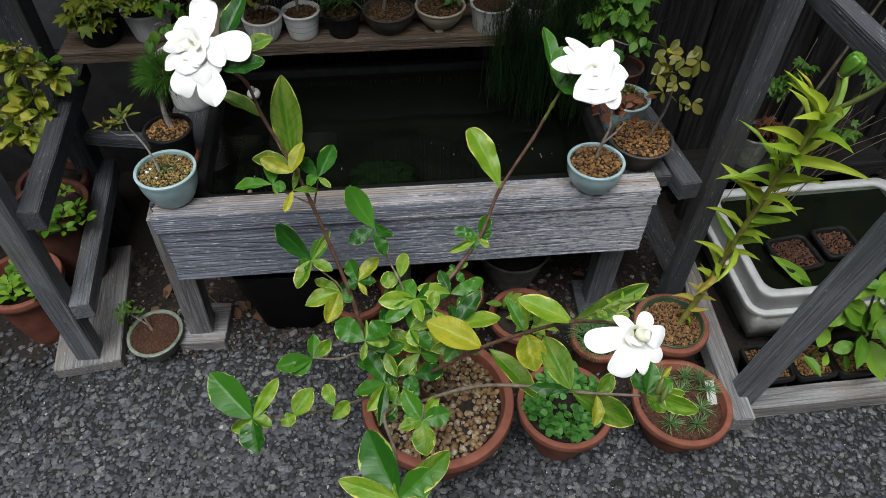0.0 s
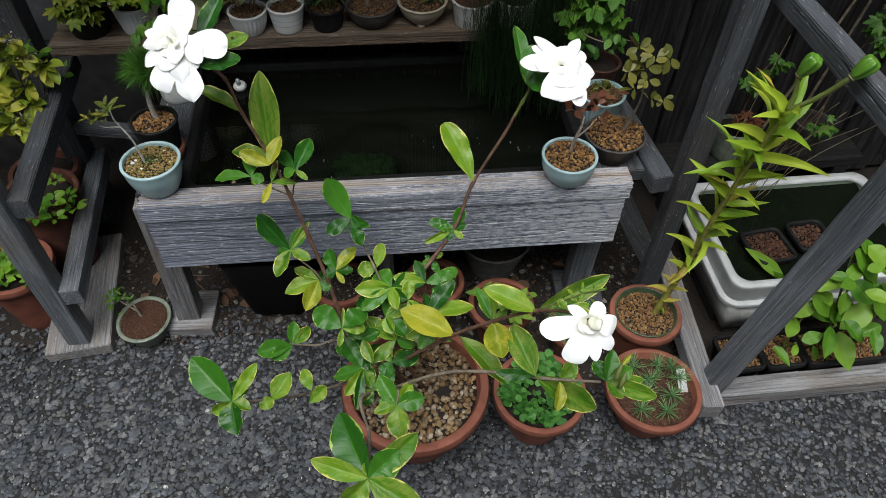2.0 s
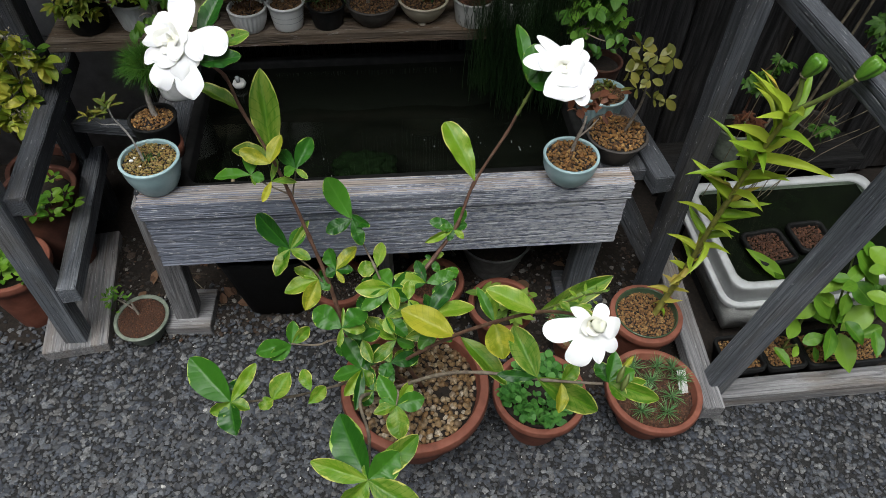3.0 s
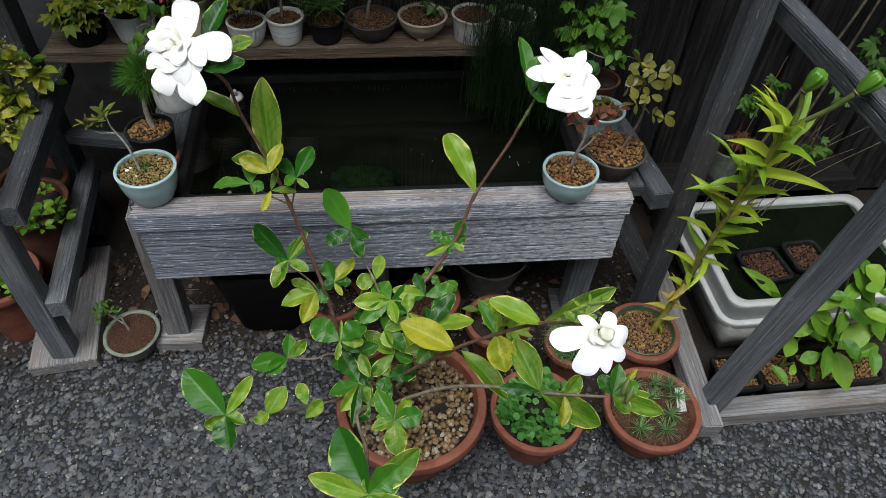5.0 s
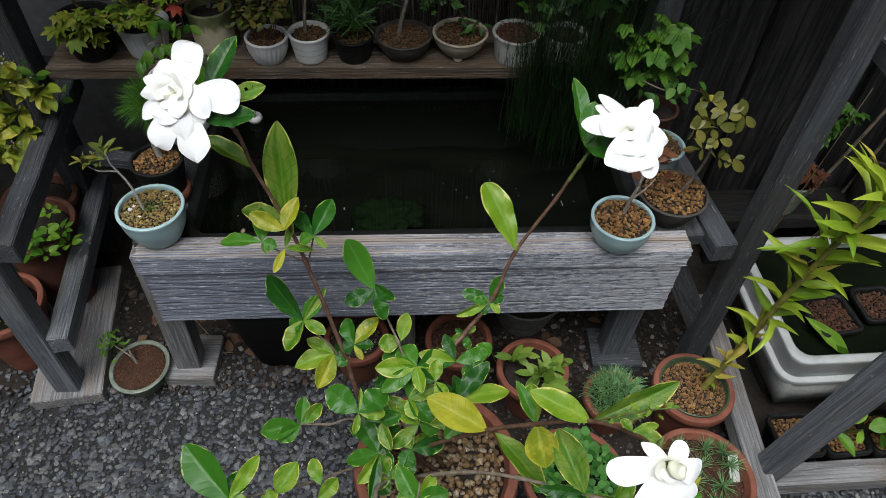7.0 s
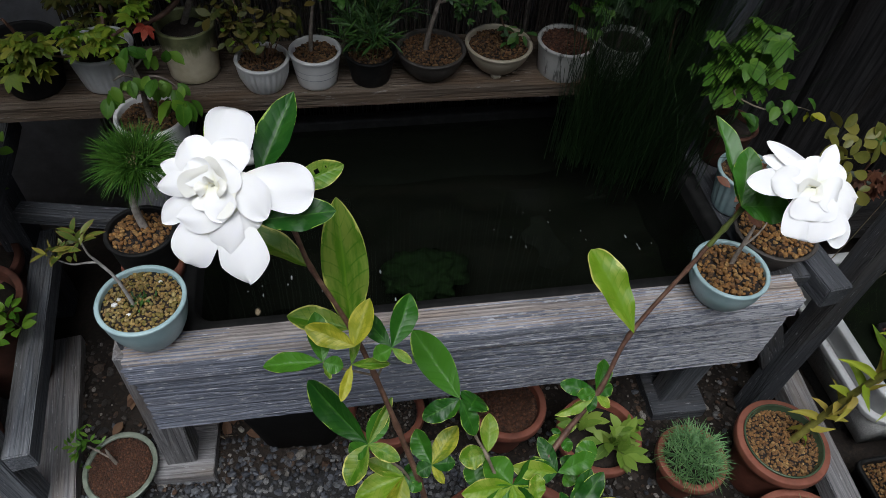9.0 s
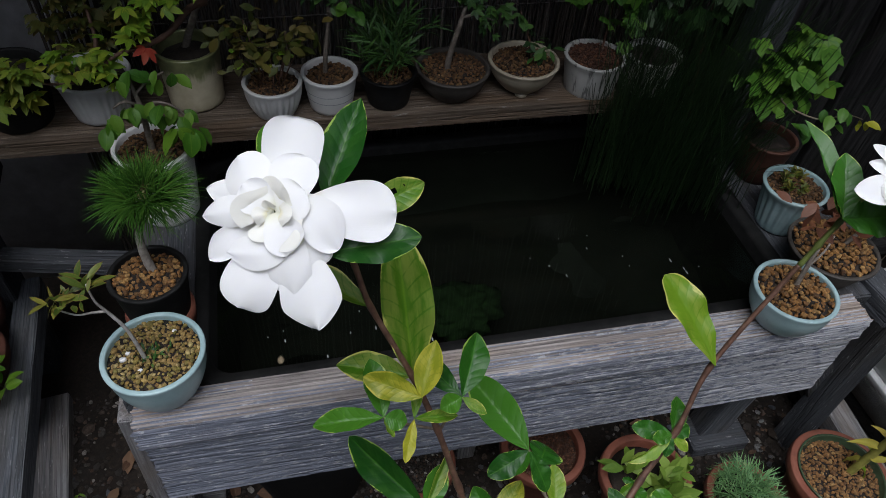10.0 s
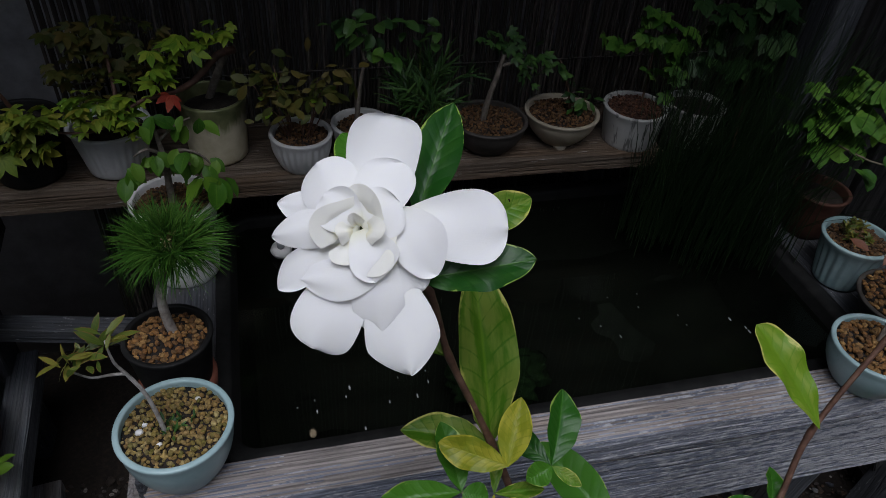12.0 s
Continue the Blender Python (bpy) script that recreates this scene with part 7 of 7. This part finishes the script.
# ---------- lily ----------
LOFF = Matrix.Translation((-0.722, -1.044, 0.0))
STEM = [Vector(p) for p in ((0.738, 1.045, 0.12), (0.768, 1.045, 0.285), (0.769, 1.020, 0.470), (0.773, 0.995, 0.635), (0.776, 0.970, 0.754))]
part("stem", tube([LOFF @ p for p in STEM], [0.0070, 0.0062, 0.0052, 0.0042, 0.0035], 8, 5), M["lily_stem"], lily)
LILY = {c: [blade_mesh("leaf", M[m], [[(x, y + (1.6 - s) * 1.1 * u ** 2.2, z, u, v) for x, y, z, u, v in row] for row in blade_points(14, 4, leaf_outline(1.0, 0.9, 0.72), fo, dr, 0.05, seed=s)]) for fo, dr, s in ((0.25, 0.15, 0), (0.12, 0.45, 1), (0.3, 0.85, 2), (0.2, 0.3, 3))] for c, m in (("g", "lily_leaf"), ("y", "lily_yellow"))}
lr = random.Random(19)
for k in range(62):
    f = 0.07 + 0.91 * (k / 61) ** 0.9
    q = f * (len(STEM) - 1)
    i = min(int(q), len(STEM) - 2)
    p = LOFF @ STEM[i].lerp(STEM[i + 1], q - i)
    a = k * 137.5 + lr.gauss(0, 45)
    up = 0.25 + 1.05 * f + lr.gauss(0, 0.42)
    L = (0.036 + 0.064 * min(1.0, max(0.0, (f - 0.12) / 0.5)) ** 1.2) * lr.uniform(0.55, 1.22)
    d = Vector((math.cos(radians(a)), math.sin(radians(a)) * 0.9 - 0.1, up)).normalized()
    rot, _, q0 = frame_along(p, p + d, (lr.gauss(0, 0.3), -0.2 + lr.gauss(0, 0.3), 1))
    c = "y" if lr.random() < (0.70 if f < 0.35 else 0.20 if f < 0.65 else 0.08) else "g"
    share("leaf", lr.choice(LILY[c]), Matrix.Translation(q0) @ rot @ pose(0, 0, 0, lr.gauss(0, 18), 0, 0) @ Matrix.Diagonal((L, lr.uniform(0.015, 0.020) * (0.66 + 0.46 * f), L * 0.8, 1)), lily)
for low, high in (((0.772, 0.976, 0.812), (0.784, 0.968, 0.850)), ((0.818, 0.932, 0.836), (0.842, 0.926, 0.874))):
    part("flower_stalk", tube([LOFF @ STEM[-1], LOFF @ (STEM[-1].lerp(Vector(low), 0.5) + Vector((0.004, 0, -0.004))), LOFF @ Vector(low)], [0.0042, 0.0038, 0.0040], 8), M["green_stem"], lily)
    pod = part("seed_pod", lathe([(0.0032, 0.0), (0.0055, 0.002), (0.0090, 0.008), (0.0122, 0.018), (0.0136, 0.027), (0.0126, 0.033), (0.0100, 0.0365), (0.0058, 0.0355), (0.0018, 0.034)], 60, 6, 0.24, (0.006, 0.044)), M["pod"], lily, "ribbed green seed pod")
    rot, _, q0 = frame_along(Vector(low), Vector(high), (0, -1, 0))
    pod.matrix_basis = LOFF @ Matrix.Translation(q0) @ rot @ pose(0, 0, 0, 0, 90, 0)
    ring = part("ring", lathe([(0.0042, -0.001), (0.0062, 0.0), (0.0062, 0.0015), (0.004, 0.0025)], 20), M["straw"], lily)
    ring.matrix_basis = LOFF @ Matrix.Translation(q0) @ rot @ pose(0, 0, 0, 0, 90, 0)

# ---------- inside the right rack ----------
block = tagged(part("concrete_block", timber(0.44, 0.29, 0.084, 8, 0.002), M["concrete"], None), "rough grey concrete block under the white tub", "block")
block.matrix_basis = pose(0.932, 1.204, 0.081, 0, 0, 1)
under = tagged(beam("plank", (0.935, 1.225, 0.022), (1.38, 1.23, 0.022), 0.24, 0.034, M["dark_plank"]), "dark plank under the concrete block", "plank")
wtub = thing("water_tub", (1.168, 1.247, 0.1245), "shallow white plastic tub of dark green water", "tub", turn=1)
part("shell", open_box(0.475, 0.335, 0.050, 0.014, 0.003, -0.009, 0.03), M["white_plastic"], wtub)
part("base_lip", open_box(0.512, 0.372, 0.007, 0.012, 0.002, 0.0, 0.04), M["white_plastic"], wtub)
for name, mat, w, d, z in (("water", "water", 0.445, 0.305, 0.042), ("silt", "tub_silt", 0.44, 0.30, 0.018)):
    bm = bmesh.new()
    bmesh.ops.create_grid(bm, x_segments=1, y_segments=1, size=0.5)
    for v in bm.verts:
        v.co = Vector((v.co.x * w, v.co.y * d, z))
    part(name, bm, M[mat], wtub).visible_shadow = name != "water"


def square_pot(at, w, h, label, grains, turn=0.0, seed=1, fill=0.8):
    t = thing("nursery_pot", at, label, "pot", "square nursery pots", turn=turn)
    part("pot", open_box(w, w, h, 0.003, 0.004, w * 0.10, 0.012), M["black_plastic"], t)
    bm = bmesh.new()
    bmesh.ops.create_grid(bm, x_segments=8, y_segments=8, size=0.5)
    for v in bm.verts:
        v.co = Vector((v.co.x * w * 0.92, v.co.y * w * 0.92, h * fill + 0.002 * noise.noise(v.co * 9)))
    part("soil", bm, M["soil"], t)
    if grains:
        rg = np.random.default_rng(seed)
        gx, gy = scattered(-0.43 * w, 0.44 * w, -0.43 * w, 0.44 * w, 0.0062, rg)
        n = len(gx)
        ob = new("gravel", pebbles_mesh("gravel", np.stack((gx, gy, h * fill + rg.uniform(0.001, 0.004, n)), 1), 0.004 * rg.uniform(0.6, 1.15, n), M[grains], 0.8, rg, 0.2))
        ob.parent = t
        tagged(ob, kind="stuff")
    return t


for k, x in enumerate((0.935, 1.030, 1.125, 1.220)):
    square_pot((x, 0.972, 0.0), 0.088, 0.075, "black square nursery pot filled with tan grit", "akadama", 2, k + 2)
square_pot((1.055, 1.19, 0.124), 0.095, 0.055, "black square nursery pot standing in the tub", "red_crumbs", 8, 1, 0.75)
square_pot((1.17, 1.215, 0.124), 0.085, 0.055, "black square nursery pot standing in the tub", "red_crumbs", 4, 1, 0.75)
hyd = thing("leafy_shrub", (1.12, 0.975, 0.06), "fresh green broad-leaved cuttings growing in nursery pots", "shrub")
HYD = [blade_mesh("leaf", M["fresh_leaf"], blade_points(18, 6, oval_outline(0.8, 1.05), f, dr, 0.06, seed=s, quilt=0.010)) for f, dr, s in ((0.2, 0.22, 0), (0.35, 0.35, 1), (0.15, 0.1, 2))]
hr = random.Random(23)
HOFF = Vector((1.12, 0.975, 0.06))
for sx, sy, sz, bx, by in ((1.112, 0.960, 0.170, 1.095, 0.975), (1.120, 1.000, 0.270, 1.13, 0.98), (1.106, 1.028, 0.340, 1.14, 0.985), (1.184, 0.978, 0.210, 1.20, 0.98), (1.03, 0.945, 0.135, 1.02, 0.97), (1.045, 0.985, 0.245, 1.04, 0.98), (1.24, 1.01, 0.30, 1.215, 0.98)):
    top = Vector((sx, sy, sz)) - HOFF
    foot = Vector((bx, by, 0.062)) - HOFF
    part("stem", tube([foot, foot.lerp(top, 0.5) + Vector((0.004, 0.002, 0.004)), top], [0.0032, 0.0026, 0.002], 7), M["green_stem"], hyd)
for x, y, z, dx, dy, dz, w in (
         (1.112, 0.960, 0.167, -0.009, 0.081, 0.039, 0.041), (1.123, 0.955, 0.152, 0.010, -0.071, -0.040, 0.046), (1.042, 0.947, 0.138, 0.045, 0.005, 0.013, 0.029),
         (1.006, 0.950, 0.152, 0.035, 0.044, 0.017, 0.031), (0.978, 0.943, 0.134, 0.024, -0.044, -0.007, 0.022), (1.029, 0.934, 0.103, 0.021, 0.023, 0.007, 0.017),
         (1.073, 0.943, 0.122, 0.011, -0.022, -0.028, 0.017), (1.101, 0.960, 0.168, -0.024, -0.059, -0.026, 0.036), (1.108, 0.965, 0.181, 0.066, 0.033, 0.009, 0.034),
         (1.114, 0.990, 0.247, -0.015, -0.036, -0.025, 0.031), (1.120, 1.000, 0.272, 0.034, -0.046, -0.021, 0.047), (1.106, 1.028, 0.342, 0.064, -0.044, -0.060, 0.046),
         (1.136, 1.031, 0.345, 0.026, -0.041, -0.011, 0.043), (1.184, 0.978, 0.207, -0.065, -0.028, -0.032, 0.051), (1.182, 0.992, 0.246, 0.027, -0.041, -0.054, 0.047),
         (1.103, 1.006, 0.289, -0.073, -0.030, -0.005, 0.033), (1.050, 0.980, 0.228, -0.037, -0.008, -0.029, 0.031), (1.038, 0.988, 0.249, 0.039, -0.037, -0.033, 0.035),
         (1.135, 1.015, 0.307, -0.049, -0.033, -0.009, 0.030), (1.062, 1.100, 0.152, -0.070, 0.065, 0.050, 0.030)):
    p0 = Vector((x, y, z)) - HOFF
    rot, d, q0 = frame_along(p0, p0 + Vector((dx, dy, dz)), (hr.gauss(0, 0.25), -0.45, 1))
    share("leaf", hr.choice(HYD), Matrix.Translation(q0) @ rot @ Matrix.Diagonal((d * 1.08, w * 1.0, d * 0.6, 1)), hyd)
for k in range(26):
    f = hr.random()
    c = Vector((hr.uniform(1.06, 1.36), 0.985 + hr.gauss(0.0, 0.03), 0.13 + 0.22 * f)) - HOFF
    a = hr.uniform(0, 6.28)
    d = Vector((math.cos(a), math.sin(a), hr.uniform(-0.3, 0.3))).normalized()
    L = hr.uniform(0.04, 0.07)
    rot, _, q0 = frame_along(c, c + d, (0, -0.4, 1))
    share("leaf", hr.choice(HYD), Matrix.Translation(q0) @ rot @ Matrix.Diagonal((L, L * 0.52, L * 0.6, 1)), hyd)
p, z = pot("potted_maple", (1.075, 1.528, 0.165), 0.048, 0.095, M["celadon"], "small maple with green and reddish leaves in a grey-green pot", fill=0.9)
rnd = random.Random(91)
limbs(p, "trunk", [(at(p, ((1.075, 1.525, 0.240), (1.072, 1.515, 0.360), (1.068, 1.505, 0.430), (1.085, 1.500, 0.470))), [0.0030, 0.0026, 0.0020, 0.0012])], M["brown_stem"])
star_leaves(p, clusters(p, ((1.067, 1.50, 0.448), (1.056, 1.50, 0.410), (1.092, 1.50, 0.468), (1.080, 1.50, 0.430)), 7, 0.013, rnd, (0, -0.7, -0.2)), 91, 0.026, "ivy_leaf")
star_leaves(p, clusters(p, ((1.060, 1.490, 0.325), (1.085, 1.490, 0.310), (1.100, 1.490, 0.290)), 6, 0.013, rnd, (0, -0.7, 0.0)), 92, 0.024, "rust_leaf", "red_foliage")
p, z = pot("potted_maple", (1.285, 1.528, 0.165), 0.048, 0.10, M["dark_clay"], "slender green maple in a dark clay pot", fill=0.9)
limbs(p, "trunk", [(at(p, ((1.285, 1.528, 0.250), (1.290, 1.520, 0.380), (1.300, 1.510, 0.500), (1.310, 1.505, 0.580))), [0.0030, 0.0025, 0.0020, 0.0010])], M["brown_stem"])
star_leaves(p, clusters(p, ((1.309, 1.50, 0.545), (1.300, 1.50, 0.575), (1.320, 1.50, 0.515), (1.279, 1.47, 0.290), (1.240, 1.46, 0.300), (1.300, 1.49, 0.420)), 6, 0.014, rnd, (0, -0.7, -0.2)), 93, 0.028, "ivy_leaf")
for x0, x1 in ((1.140, 1.265), (1.245, 1.292)):
    cane = part("bamboo_cane", tube([(x0, 1.585, 0.0), (x0 * 0.55 + x1 * 0.45, 1.56, 0.30), (x1, 1.535, 0.70)], [0.0042, 0.0038, 0.0030], 8, 4, 0.12), M["straw"], None)
    tagged(cane, "pale dry bamboo cane leaning on the board wall", "cane", "bamboo canes")
perch = thing("bench", (0.90, 1.53, 0.0), "low dark wooden bench behind the tub", "bench")
beam("seat", (0.0, 0.0, 0.150), (0.55, 0.01, 0.150), 0.11, 0.03, M["dark_plank"], perch)
for x in (0.04, 0.50):
    beam("leg", (x, -0.03, 0.0), (x, -0.03, 0.135), 0.04, 0.035, M["dark_plank"], perch, up=(0, -1, 0))
    beam("leg", (x, 0.03, 0.0), (x, 0.03, 0.135), 0.04, 0.035, M["dark_plank"], perch, up=(0, -1, 0))
grass = thing("dry_grass", (1.06, 1.38, 0.0), "dry straw-coloured grass stems", "grass")
bm = bmesh.new()
gr = random.Random(29)
for k in range(9):
    x, y = gr.gauss(0, 0.05), gr.gauss(0, 0.02)
    pts = [(x, y, 0.0), (x + gr.gauss(0.05, 0.05), y - 0.02, 0.28), (x + gr.gauss(0.14, 0.09), y + gr.gauss(-0.05, 0.04), gr.uniform(0.42, 0.62))]
    piece = tube(pts, [0.0012, 0.001, 0.0005], 4, 4)
    me = bpy.data.meshes.new("blade")
    piece.to_mesh(me)
    piece.free()
    bm.from_mesh(me)
    bpy.data.meshes.remove(me)
tagged(part("grass", bm, M["straw"], grass), kind="stuff")

# fallen leaves and straws on the soil
fr = random.Random(37)
DEAD = blade_mesh("fallen_leaf", M["dead_leaf"], blade_points(6, 4, leaf_outline(0.5), 0.35, 0.35, 0.12))
for k in range(46):
    x = fr.choice((fr.uniform(-0.47, -0.22), fr.uniform(-0.3, 0.75)))
    y = fr.uniform(1.24, 1.5)
    s = fr.uniform(0.022, 0.045)
    ob = new("fallen_leaf", DEAD)
    ob.matrix_basis = pose(x, y, 0.016, fr.uniform(-25, 25), fr.uniform(-20, 20), fr.uniform(0, 360)) @ Matrix.Diagonal((s, s, s, 1))
    tagged(ob, "dry brown fallen leaf on the soil", "leaf", "fallen leaves")
for k in range(22):
    x, y, a = fr.uniform(-0.4, 0.75), fr.uniform(1.14, 1.42), fr.uniform(0, 3.1)
    L = fr.uniform(0.04, 0.10)
    ob = part("straw", tube([(0, 0, 0.008), (L / 2, 0.004, 0.010), (L, 0, 0.008)], [0.0008, 0.0008, 0.0005], 5), M["straw"], None)
    ob.matrix_basis = pose(x, y, 0, 0, 0, math.degrees(a))
    tagged(ob, "pale dry straw lying on the ground", "straw", "loose straws")
